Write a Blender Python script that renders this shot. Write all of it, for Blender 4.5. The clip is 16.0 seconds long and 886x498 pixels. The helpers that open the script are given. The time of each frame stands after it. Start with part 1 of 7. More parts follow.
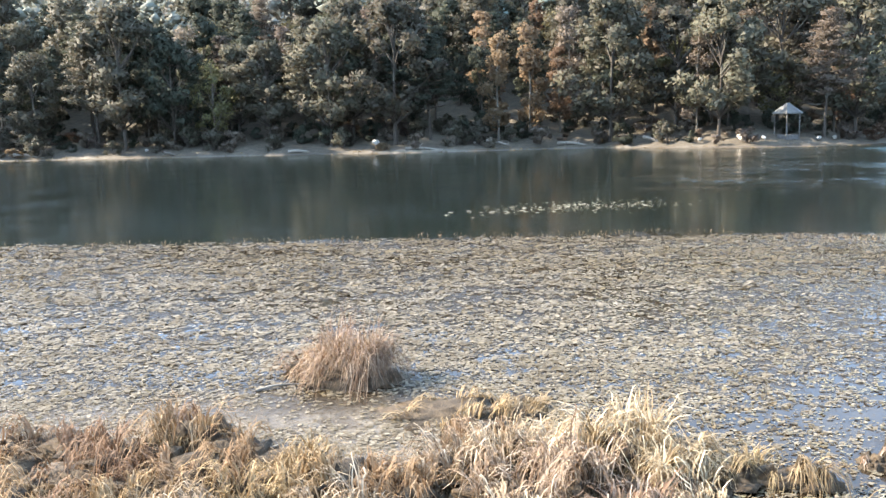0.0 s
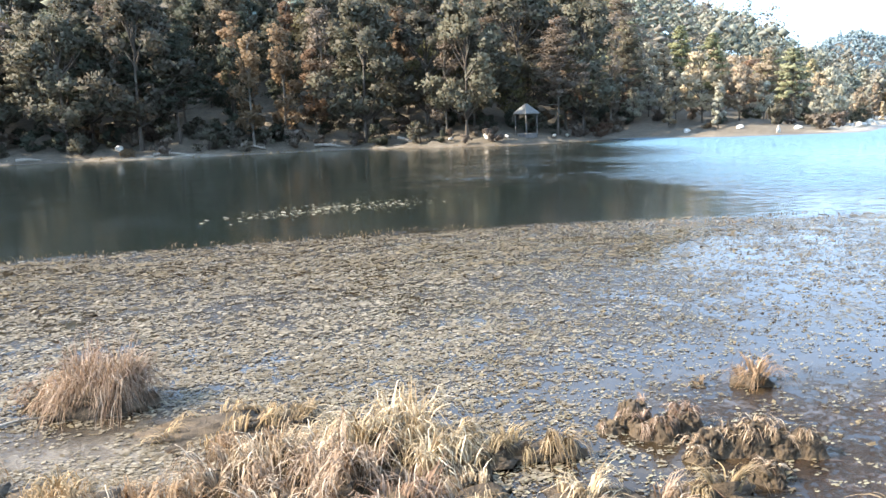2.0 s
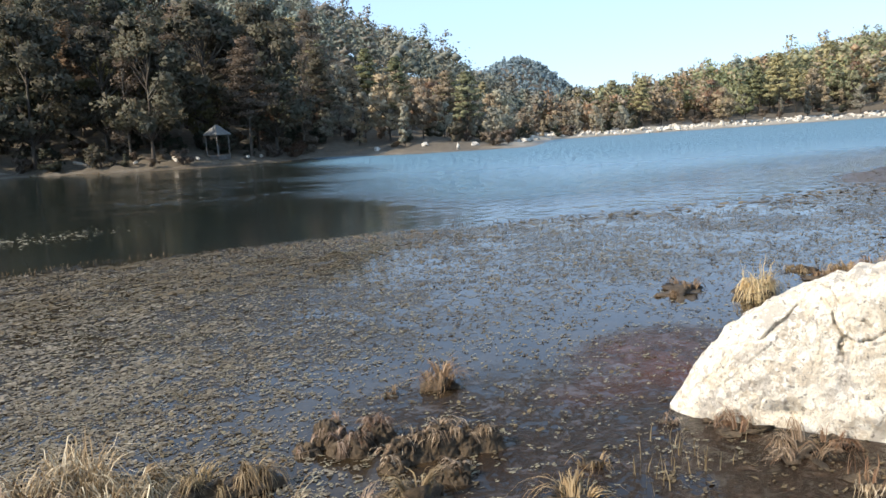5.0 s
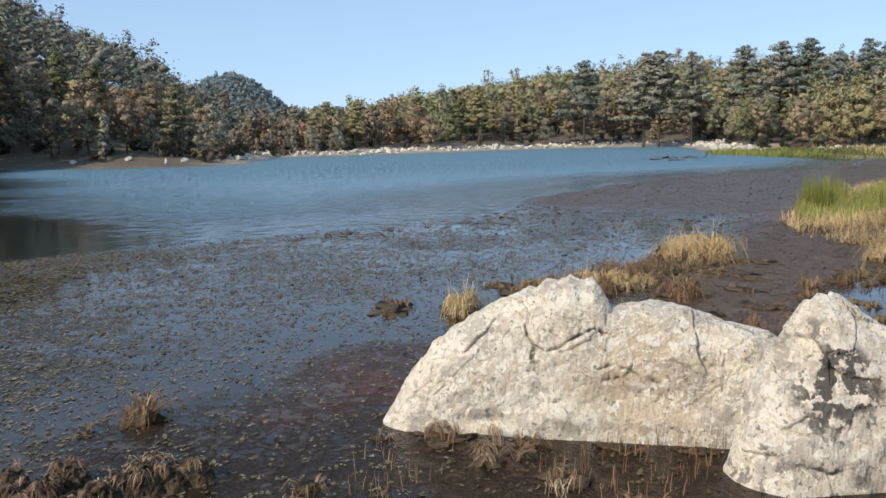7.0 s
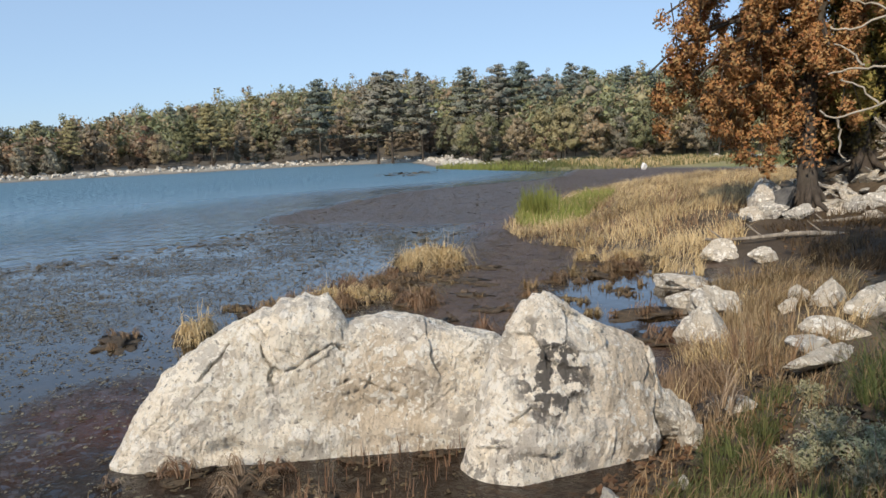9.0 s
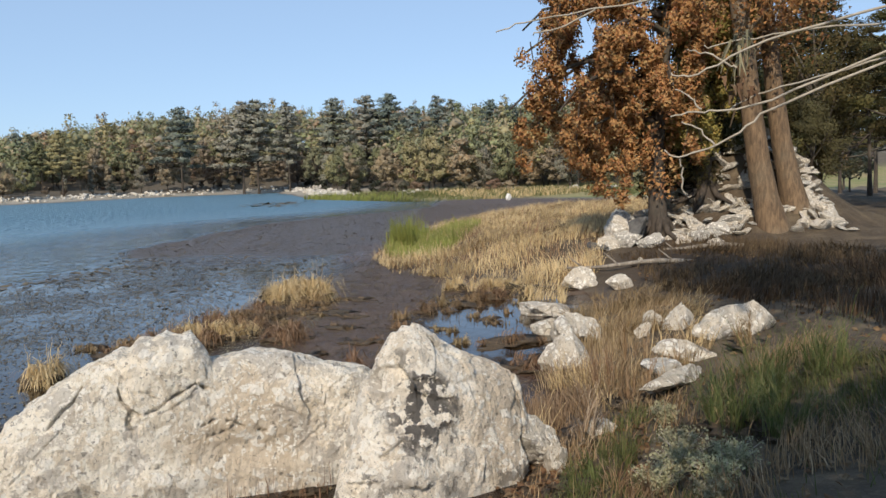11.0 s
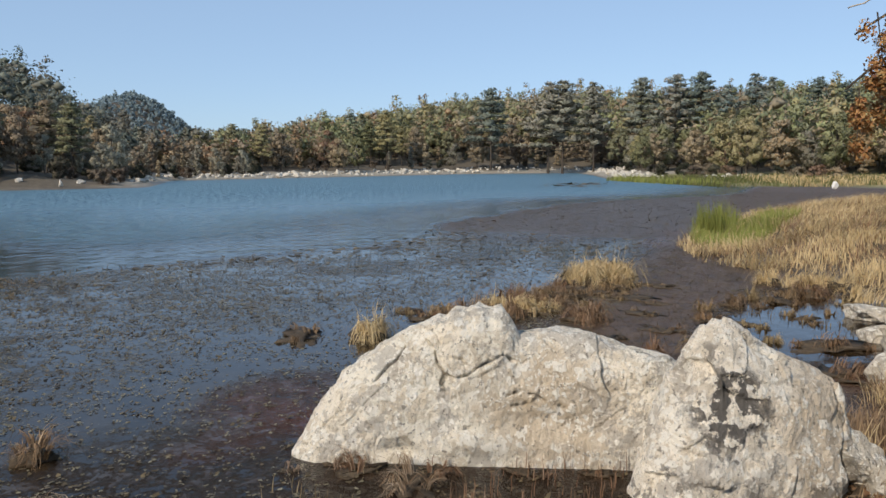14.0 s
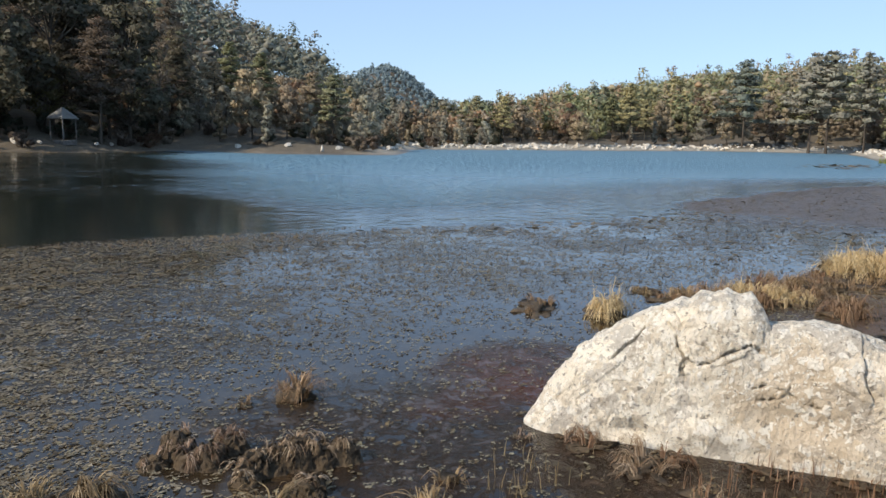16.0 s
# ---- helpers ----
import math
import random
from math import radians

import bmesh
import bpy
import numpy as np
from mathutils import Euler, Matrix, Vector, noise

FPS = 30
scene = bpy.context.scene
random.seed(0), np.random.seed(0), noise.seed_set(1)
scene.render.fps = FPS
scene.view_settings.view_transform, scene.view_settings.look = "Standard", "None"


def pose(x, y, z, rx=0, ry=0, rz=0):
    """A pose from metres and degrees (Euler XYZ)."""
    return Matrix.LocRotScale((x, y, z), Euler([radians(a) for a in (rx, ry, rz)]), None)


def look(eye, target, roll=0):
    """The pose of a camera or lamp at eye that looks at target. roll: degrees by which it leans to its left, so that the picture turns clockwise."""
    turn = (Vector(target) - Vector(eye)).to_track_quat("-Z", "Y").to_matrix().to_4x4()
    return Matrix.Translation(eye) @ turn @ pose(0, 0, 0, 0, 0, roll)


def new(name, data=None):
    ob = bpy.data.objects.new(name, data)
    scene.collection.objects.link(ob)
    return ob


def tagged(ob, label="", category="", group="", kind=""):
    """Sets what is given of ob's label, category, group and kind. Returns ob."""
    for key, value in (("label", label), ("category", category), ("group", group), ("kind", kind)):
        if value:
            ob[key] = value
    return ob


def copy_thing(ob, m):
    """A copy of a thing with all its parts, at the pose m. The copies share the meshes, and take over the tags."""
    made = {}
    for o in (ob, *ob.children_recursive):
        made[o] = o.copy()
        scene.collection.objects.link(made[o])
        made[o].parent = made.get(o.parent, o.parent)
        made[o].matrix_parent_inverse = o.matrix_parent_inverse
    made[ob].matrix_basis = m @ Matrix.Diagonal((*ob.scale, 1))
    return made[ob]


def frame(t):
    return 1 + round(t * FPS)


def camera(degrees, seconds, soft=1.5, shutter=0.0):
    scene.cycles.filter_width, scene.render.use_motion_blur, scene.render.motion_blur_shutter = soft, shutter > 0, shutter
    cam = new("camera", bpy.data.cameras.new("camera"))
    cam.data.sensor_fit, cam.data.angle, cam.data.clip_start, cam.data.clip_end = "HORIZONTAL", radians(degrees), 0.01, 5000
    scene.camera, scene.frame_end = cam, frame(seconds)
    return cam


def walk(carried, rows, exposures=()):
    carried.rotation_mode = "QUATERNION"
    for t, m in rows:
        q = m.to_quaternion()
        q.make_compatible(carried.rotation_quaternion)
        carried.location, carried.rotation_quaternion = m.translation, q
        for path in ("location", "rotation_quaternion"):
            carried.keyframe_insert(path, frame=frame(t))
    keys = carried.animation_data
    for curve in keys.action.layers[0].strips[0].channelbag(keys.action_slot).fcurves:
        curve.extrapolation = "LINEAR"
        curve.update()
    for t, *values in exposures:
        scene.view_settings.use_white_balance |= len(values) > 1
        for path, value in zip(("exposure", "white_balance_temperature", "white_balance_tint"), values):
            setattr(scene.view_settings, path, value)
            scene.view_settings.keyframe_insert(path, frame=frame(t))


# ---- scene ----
# ---- the camera and its walk ----
cam = camera(57.97, 16.0, soft=1.5)
# seconds, place, then yaw (left), pitch (up) and roll in degrees
PATH = [
    (0.00, -0.005, 0.005, 1.968, 0.03, -8.55, -1.37),
    (0.50, 0.012, 0.000, 1.974, -5.42, -9.08, -2.10),
    (1.00, 0.025, -0.012, 1.977, -10.16, -9.38, -2.28),
    (1.50, 0.038, -0.022, 1.978, -14.44, -9.37, -2.05),
    (2.00, 0.029, -0.017, 1.979, -16.96, -8.93, -2.17),
    (2.50, 0.052, -0.028, 1.975, -19.54, -9.05, -2.05),
    (3.00, 0.067, -0.022, 1.970, -23.34, -9.35, -1.93),
    (3.20, 0.079, -0.026, 1.963, -25.38, -9.62, -2.01),
    (5.30, 0.185, -0.031, 1.986, -43.65, -7.95, -2.29),
    (5.50, 0.195, -0.018, 1.986, -48.16, -8.19, -1.35),
    (6.00, 0.184, -0.005, 1.990, -53.04, -8.40, -0.30),
    (6.50, 0.199, -0.011, 1.988, -54.62, -8.13, -0.66),
    (7.00, 0.214, -0.017, 1.987, -58.59, -7.75, -0.70),
    (7.50, 0.230, -0.030, 1.980, -63.85, -7.78, -1.03),
    (8.00, 0.256, -0.049, 1.980, -68.86, -7.47, -1.54),
    (8.50, 0.270, -0.063, 1.973, -73.20, -7.65, -1.89),
    (9.00, 0.277, -0.068, 1.973, -77.00, -6.85, -1.68),
    (9.50, 0.282, -0.081, 1.977, -79.61, -6.41, -2.17),
    (9.70, 0.279, -0.090, 1.986, -81.81, -5.84, -1.76),
    (10.75, 0.262, -0.085, 1.995, -86.60, -4.90, -1.40),
    (11.80, 0.228, -0.058, 2.002, -82.24, -5.19, -0.96),
    (12.00, 0.227, -0.067, 2.006, -79.97, -5.15, -0.34),
    (12.50, 0.219, -0.049, 2.002, -75.56, -6.13, -0.49),
    (13.00, 0.208, -0.031, 2.007, -70.96, -6.15, 0.20),
    (13.50, 0.218, -0.036, 2.004, -68.15, -5.86, 0.19),
    (14.00, 0.193, -0.018, 2.017, -65.19, -6.06, -0.02),
    (14.50, 0.188, -0.010, 2.015, -60.26, -6.09, 0.57),
    (15.00, 0.173, 0.000, 2.021, -57.61, -5.86, 0.91),
    (15.50, 0.161, 0.013, 2.023, -53.13, -6.71, 1.09),
    (16.00, 0.146, 0.024, 2.021, -48.45, -8.17, 1.38),
]


def held(x, y, z, yaw, pitch, roll):
    """The pose of a camera with that yaw, pitch and roll round its own axis."""
    return pose(x, y, z, 90 + pitch, 0, yaw) @ pose(0, 0, 0, 0, 0, roll)


walk(cam, [(r[0], held(*r[1:])) for r in PATH],
     exposures=[(0.0, 2.32), (1.5, 2.25), (3.2, 1.75), (5.5, 0.62), (6.5, 0.33), (7.5, 0.1), (9.0, 0.06), (12.0, 0.08), (13.0, -0.08), (14.5, -0.04), (15.5, 0.12), (16.0, 0.3)])

# ---- world, sun ----
SUN_LEFT, SUN_UP = 77.0, 35.0        # degrees left of +y, degrees above the horizon
world = bpy.data.worlds.new("sky")
scene.world = world
world.use_nodes = True
wn, wl = world.node_tree.nodes, world.node_tree.links
sky = wn.new("ShaderNodeTexSky")
sky.sky_type, sky.sun_disc = "NISHITA", False
sky.sun_elevation, sky.sun_rotation = radians(SUN_UP), radians(-SUN_LEFT)
sky.air_density, sky.dust_density, sky.ozone_density, sky.altitude = 1.0, 1.1, 2.6, 1500
haze = wn.new("ShaderNodeHueSaturation")         # thin autumn haze takes some colour out of the sky
haze.inputs["Saturation"].default_value = 0.86
wl.new(sky.outputs[0], haze.inputs["Color"])
cool = wn.new("ShaderNodeMix")                     # clear blue side of the haze
cool.data_type, cool.blend_type = "RGBA", "MULTIPLY"
cool.inputs[0].default_value, cool.inputs[7].default_value = 1.0, (0.88, 0.96, 1.04, 1)
wl.new(haze.outputs[0], cool.inputs[6])
even = wn.new("ShaderNodeMix")                     # the haze evens out the brightness from horizon to zenith
even.data_type = "RGBA"
even.inputs[0].default_value, even.inputs[7].default_value = 0.62, (2.5, 3.6, 5.1, 1)
wl.new(cool.outputs[2], even.inputs[6])
wl.new(even.outputs[2], wn["Background"].inputs[0])
wn["Background"].inputs[1].default_value = 0.15
sun_way = Vector((-math.sin(radians(SUN_LEFT)) * math.cos(radians(SUN_UP)),
                  math.cos(radians(SUN_LEFT)) * math.cos(radians(SUN_UP)), math.sin(radians(SUN_UP))))
sun = new("sun", bpy.data.lights.new("sun", "SUN"))
sun.data.energy, sun.data.angle, sun.data.color = 4.3, radians(0.53), (1.0, 0.87, 0.71)
sun.matrix_world = look(sun_way * 50, (0, 0, 0))


# ---- materials ----
def node_material(name):
    m = bpy.data.materials.new(name)
    m.use_nodes = True
    return m, m.node_tree.nodes, m.node_tree.links, m.node_tree.nodes["Principled BSDF"]


def ramp(nodes, links, fac, stops):
    r = nodes.new("ShaderNodeValToRGB")
    while len(r.color_ramp.elements) < len(stops):
        r.color_ramp.elements.new(0.5)
    for e, (p, c) in zip(r.color_ramp.elements, stops):
        e.position, e.color = p, (*c, 1)
    links.new(fac, r.inputs[0])
    return r.outputs[0]


def mix(nodes, links, fac, a, b, mode="MIX"):
    n = nodes.new("ShaderNodeMix")
    n.data_type, n.blend_type = "RGBA", mode
    for sock, v in ((n.inputs[0], fac), (n.inputs[6], a), (n.inputs[7], b)):
        if isinstance(v, (float, int)):
            sock.default_value = v
        elif isinstance(v, tuple):
            sock.default_value = (*v, 1)
        else:
            links.new(v, sock)
    return n.outputs[2]


def maths(nodes, links, op, a, b=0.0, c=None, clamp=False):
    n = nodes.new("ShaderNodeMath")
    n.operation, n.use_clamp = op, clamp
    for sock, v in zip(n.inputs, (a, b, c)):
        if v is None:
            continue
        if isinstance(v, (float, int)):
            sock.default_value = v
        else:
            links.new(v, sock)
    return n.outputs[0]


def noise_tex(nodes, links, scale, detail=5.0, rough=0.6, coord=None, distort=0.0):
    n = nodes.new("ShaderNodeTexNoise")
    n.inputs["Scale"].default_value, n.inputs["Detail"].default_value = scale, detail
    n.inputs["Roughness"].default_value, n.inputs["Distortion"].default_value = rough, distort
    if coord is not None:
        links.new(coord, n.inputs["Vector"])
    return n.outputs[0]


def span(nodes, links, v, lo, hi, a=0.0, b=1.0, smooth=True):
    n = nodes.new("ShaderNodeMapRange")
    n.interpolation_type = "SMOOTHSTEP" if smooth else "LINEAR"
    links.new(v, n.inputs[0])
    for k, x in zip((1, 2, 3, 4), (lo, hi, a, b)):
        n.inputs[k].default_value = x
    return n.outputs[0]


def bump(nodes, links, bsdf, height, strength, distance):
    b = nodes.new("ShaderNodeBump")
    b.inputs["Strength"].default_value, b.inputs["Distance"].default_value = strength, distance
    links.new(height, b.inputs["Height"])
    links.new(b.outputs[0], bsdf.inputs["Normal"])


def place_coord(nodes):
    return nodes.new("ShaderNodeNewGeometry").outputs["Position"]


def object_coord(nodes):
    return nodes.new("ShaderNodeTexCoord").outputs["Object"]


def foliage(name, colours, translucent=0.3, rough=0.65, by_tree=False, vary=1.0):
    """Leaves, needles and blades: each island takes a colour of its own, each plant a slight shift."""
    m, n, l, b = node_material(name)
    geo, info = n.new("ShaderNodeNewGeometry"), n.new("ShaderNodeObjectInfo")
    k = len(colours)
    pick_of = geo.outputs["Random Per Island"]
    if by_tree:                                            # in woods of one mesh each tree has its own colour
        tint = n.new("ShaderNodeAttribute")
        tint.attribute_name = "tint"
        pick_of = maths(n, l, "ADD", maths(n, l, "MULTIPLY", tint.outputs["Fac"], 0.8), maths(n, l, "MULTIPLY", pick_of, 0.2))
        pick_of = maths(n, l, "FRACT", maths(n, l, "ADD", pick_of, info.outputs["Random"]))
    c = ramp(n, l, pick_of, [(i / max(1, k - 1), col) for i, col in enumerate(colours)])
    hsv = n.new("ShaderNodeHueSaturation")
    l.new(c, hsv.inputs["Color"])
    l.new(span(n, l, info.outputs["Random"], 0, 1, 1 - 0.25 * vary, 1 + 0.2 * vary, False), hsv.inputs["Value"])
    l.new(span(n, l, info.outputs["Random"], 0, 1, 0.5 - 0.015 * vary, 0.5 + 0.015 * vary, False), hsv.inputs["Hue"])
    blot = noise_tex(n, l, 0.9, 3, 0.6, object_coord(n))
    c = mix(n, l, span(n, l, blot, 0.35, 0.7, 0.0, 0.5), hsv.outputs[0], mix(n, l, 1.0, hsv.outputs[0], (0.62, 0.58, 0.5), "MULTIPLY"))
    l.new(c, b.inputs["Base Color"])
    b.inputs["Roughness"].default_value = rough
    b.inputs["Specular IOR Level"].default_value = 0.15
    tr, mx = n.new("ShaderNodeBsdfTranslucent"), n.new("ShaderNodeMixShader")
    l.new(c, tr.inputs[0])
    mx.inputs[0].default_value = translucent
    l.new(b.outputs[0], mx.inputs[1])
    l.new(tr.outputs[0], mx.inputs[2])
    l.new(mx.outputs[0], n["Material Output"].inputs[0])
    return m


def bark_material(name, dark, light):
    m, n, l, b = node_material(name)
    co = object_coord(n)
    mp = n.new("ShaderNodeMapping")
    mp.inputs["Scale"].default_value = (7, 7, 1.6)
    l.new(co, mp.inputs[0])
    g = noise_tex(n, l, 2.2, 6, 0.65, mp.outputs[0], 0.6)
    c = ramp(n, l, g, [(0.3, dark), (0.7, light)])
    big = noise_tex(n, l, 0.8, 3, 0.5, co)
    c = mix(n, l, span(n, l, big, 0.45, 0.7, 0, 0.6), c, (0.17, 0.16, 0.12))
    l.new(c, b.inputs["Base Color"])
    b.inputs["Roughness"].default_value = 0.9
    bump(n, l, b, g, 0.8, 0.03)
    return m


def rock_material(name, lichen, ochre, pale=(0.77, 0.70, 0.585), patch=None, stain=None):
    """Pale limestone with grey weathering, ochre stains, crusts of white lichen and dark lichen."""
    m, n, l, b = node_material(name)
    co = object_coord(n)
    big, mid, fine = noise_tex(n, l, 1.3, 5, 0.6, co, 0.4), noise_tex(n, l, 8, 10, 0.72, co, 0.15), noise_tex(n, l, 60, 5, 0.75, co)
    c = ramp(n, l, big, [(0.3, tuple(0.86 * v for v in pale)), (0.5, pale), (0.72, tuple(min(0.85, 1.1 * v) for v in pale))])
    c = mix(n, l, span(n, l, mid, 0.50, 0.525, 0, 0.85), c, tuple(v * k for v, k in zip(pale, (0.74, 0.72, 0.69))))
    veil = noise_tex(n, l, 3.3, 8, 0.68, co, 0.3)
    c = mix(n, l, span(n, l, veil, 0.53, 0.555, 0, 0.62), c, (0.43, 0.40, 0.36))
    c = mix(n, l, span(n, l, big, 0.54, 0.7, 0, ochre), c, (0.52, 0.40, 0.25))
    if stain:
        vm = n.new("ShaderNodeVectorMath")
        vm.operation = "DISTANCE"
        l.new(co, vm.inputs[0])
        vm.inputs[1].default_value = stain[:3]
        zone = span(n, l, maths(n, l, "ADD", vm.outputs["Value"], maths(n, l, "MULTIPLY", maths(n, l, "SUBTRACT", veil, 0.5), 0.9)), stain[3] * 0.4, stain[3], 0.65, 0)
        c = mix(n, l, zone, c, (0.55, 0.44, 0.31))
    crust = n.new("ShaderNodeTexVoronoi")
    crust.inputs["Scale"].default_value = 12
    bent = n.new("ShaderNodeVectorMath")
    bent.operation = "MULTIPLY_ADD"
    wobble = n.new("ShaderNodeTexNoise")
    wobble.inputs["Scale"].default_value = 16
    l.new(co, wobble.inputs["Vector"])
    l.new(wobble.outputs["Color"], bent.inputs[0])
    bent.inputs[1].default_value = (0.12, 0.12, 0.12)
    l.new(co, bent.inputs[2])
    l.new(bent.outputs[0], crust.inputs["Vector"])
    spots = maths(n, l, "MULTIPLY", span(n, l, crust.outputs["Distance"], 0.36, 0.40, 1, 0), span(n, l, noise_tex(n, l, 3.4, 4, 0.6, co), 0.41, 0.46))
    c = mix(n, l, maths(n, l, "MULTIPLY", spots, 0.85), c, (0.88, 0.84, 0.75))
    flecks = n.new("ShaderNodeTexVoronoi")
    flecks.inputs["Scale"].default_value = 30
    l.new(bent.outputs[0], flecks.inputs["Vector"])
    flake = maths(n, l, "MULTIPLY", span(n, l, flecks.outputs["Distance"], 0.30, 0.36, 1, 0), span(n, l, noise_tex(n, l, 5.5, 4, 0.65, co), 0.5, 0.54))
    c = mix(n, l, maths(n, l, "MULTIPLY", flake, 0.8), c, (0.90, 0.87, 0.79))
    c = mix(n, l, span(n, l, fine, 0.58, 0.625, 0, 0.75), c, (0.27, 0.24, 0.20))
    speck = noise_tex(n, l, 21, 4, 0.6, co)
    c = mix(n, l, span(n, l, speck, 0.63, 0.65, 0, 0.7), c, (0.16, 0.145, 0.125))
    spot = noise_tex(n, l, 9, 8, 0.6, co)
    where = noise_tex(n, l, 1.05, 2, 0.5, co)
    dark = maths(n, l, "MULTIPLY", span(n, l, spot, 0.55, 0.58), span(n, l, where, 0.58 - 0.1 * lichen, 0.64 - 0.1 * lichen))
    if patch:
        vm = n.new("ShaderNodeVectorMath")
        vm.operation = "DISTANCE"
        l.new(co, vm.inputs[0])
        vm.inputs[1].default_value = patch[:3]
        zone = span(n, l, maths(n, l, "ADD", vm.outputs["Value"], maths(n, l, "MULTIPLY", maths(n, l, "SUBTRACT", mid, 0.5), 0.5)), patch[3] * 0.55, patch[3], 1, 0)
        dark = maths(n, l, "MAXIMUM", maths(n, l, "MULTIPLY", dark, 0.7), maths(n, l, "MULTIPLY", zone, span(n, l, spot, 0.47, 0.50)))
    c = mix(n, l, maths(n, l, "MULTIPLY", dark, lichen), c, (0.10, 0.092, 0.085))
    l.new(c, b.inputs["Base Color"])
    b.inputs["Roughness"].default_value = 0.88
    b.inputs["Specular IOR Level"].default_value = 0.3
    h = maths(n, l, "ADD", maths(n, l, "MULTIPLY", mid, 0.8), maths(n, l, "MULTIPLY", fine, 0.35))
    h = maths(n, l, "ADD", h, maths(n, l, "MULTIPLY", spots, 0.06))
    bump(n, l, b, h, 1.0, 0.06)
    return m


def plain_material(name, a, c2, scale, rough=0.85, strength=0.4, dist=0.02):
    m, n, l, b = node_material(name)
    co = object_coord(n)
    g, g2 = noise_tex(n, l, scale, 6, 0.65, co, 0.3), noise_tex(n, l, scale * 6, 4, 0.6, co)
    v = maths(n, l, "ADD", maths(n, l, "MULTIPLY", g, 0.65), maths(n, l, "MULTIPLY", g2, 0.35))
    l.new(ramp(n, l, v, [(0.35, a), (0.65, c2)]), b.inputs["Base Color"])
    b.inputs["Roughness"].default_value = rough
    bump(n, l, b, v, strength, dist)
    return m


def ground_material():
    """Mud by the water, pale gravel on the far beach, dry earth and litter on the banks, forest floor further up."""
    m, n, l, b = node_material("earth")
    pos = place_coord(n)
    sep = n.new("ShaderNodeSeparateXYZ")
    l.new(pos, sep.inputs[0])
    x, y, z = sep.outputs
    big, mid, fine = noise_tex(n, l, 0.12, 4, 0.6, pos), noise_tex(n, l, 1.7, 6, 0.65, pos, 0.4), noise_tex(n, l, 14, 5, 0.7, pos)
    earth = ramp(n, l, mid, [(0.3, (0.032, 0.023, 0.015)), (0.5, (0.075, 0.055, 0.034)), (0.72, (0.15, 0.115, 0.072))])
    earth = mix(n, l, span(n, l, fine, 0.5, 0.68, 0, 0.6), earth, (0.15, 0.115, 0.07))
    floor = ramp(n, l, mid, [(0.3, (0.06, 0.05, 0.036)), (0.7, (0.14, 0.115, 0.08))])
    far = span(n, l, y, 40, 48)
    far = maths(n, l, "MAXIMUM", far, span(n, l, x, 60, 75))
    c = mix(n, l, far, earth, floor)
    sand = ramp(n, l, maths(n, l, "ADD", maths(n, l, "MULTIPLY", mid, 0.5), maths(n, l, "MULTIPLY", fine, 0.5)),
                [(0.35, (0.20, 0.175, 0.135)), (0.65, (0.40, 0.365, 0.30))])
    low = maths(n, l, "ADD", z, maths(n, l, "MULTIPLY", maths(n, l, "SUBTRACT", big, 0.5), 1.2))
    low = maths(n, l, "ADD", low, span(n, l, x, 40, 85, 0.75, 0.0))
    beach = maths(n, l, "MULTIPLY", span(n, l, low, 0.55, 1.0, 1, 0), far)
    c = mix(n, l, beach, c, sand)
    meadow = maths(n, l, "MULTIPLY", maths(n, l, "MULTIPLY", span(n, l, x, 68, 74), span(n, l, y, 22, 30, 1, 0)), span(n, l, x, 125, 140, 1, 0))
    c = mix(n, l, meadow, c, ramp(n, l, maths(n, l, "ADD", maths(n, l, "MULTIPLY", big, 0.55), maths(n, l, "MULTIPLY", mid, 0.45)),
                                  [(0.38, (0.30, 0.235, 0.12)), (0.52, (0.21, 0.21, 0.075)), (0.66, (0.13, 0.17, 0.05))]))
    # dark wet peat, its colour also carrying the shade round the trees' foot
    peat_shade_x, peat_shade_y = maths(n, l, "MULTIPLY", maths(n, l, "ADD", x, -14.6), 0.22), maths(n, l, "MULTIPLY", maths(n, l, "ADD", y, 4.1), 0.45)
    peat_shade = maths(n, l, "ADD", maths(n, l, "MULTIPLY", peat_shade_x, peat_shade_x), maths(n, l, "MULTIPLY", peat_shade_y, peat_shade_y))
    peat_shade = span(n, l, maths(n, l, "ADD", peat_shade, maths(n, l, "MULTIPLY", mid, 0.7)), 0.7, 1.5, 1, 0)
    c = mix(n, l, peat_shade, c, mix(n, l, fine, (0.03, 0.021, 0.013), (0.085, 0.058, 0.035)))
    mud = span(n, l, z, 0.02, 0.16, 1, 0)
    c = mix(n, l, maths(n, l, "MULTIPLY", mud, span(n, l, mid, 0.2, 0.7, 0.95, 0.5)), c, (0.07, 0.052, 0.036))
    l.new(c, b.inputs["Base Color"])
    l.new(maths(n, l, "ADD", maths(n, l, "MULTIPLY", mud, -0.45), 0.95), b.inputs["Roughness"])
    bump(n, l, b, maths(n, l, "ADD", maths(n, l, "MULTIPLY", mid, 1.0), maths(n, l, "MULTIPLY", fine, 0.35)), 0.7, 0.09)
    return m


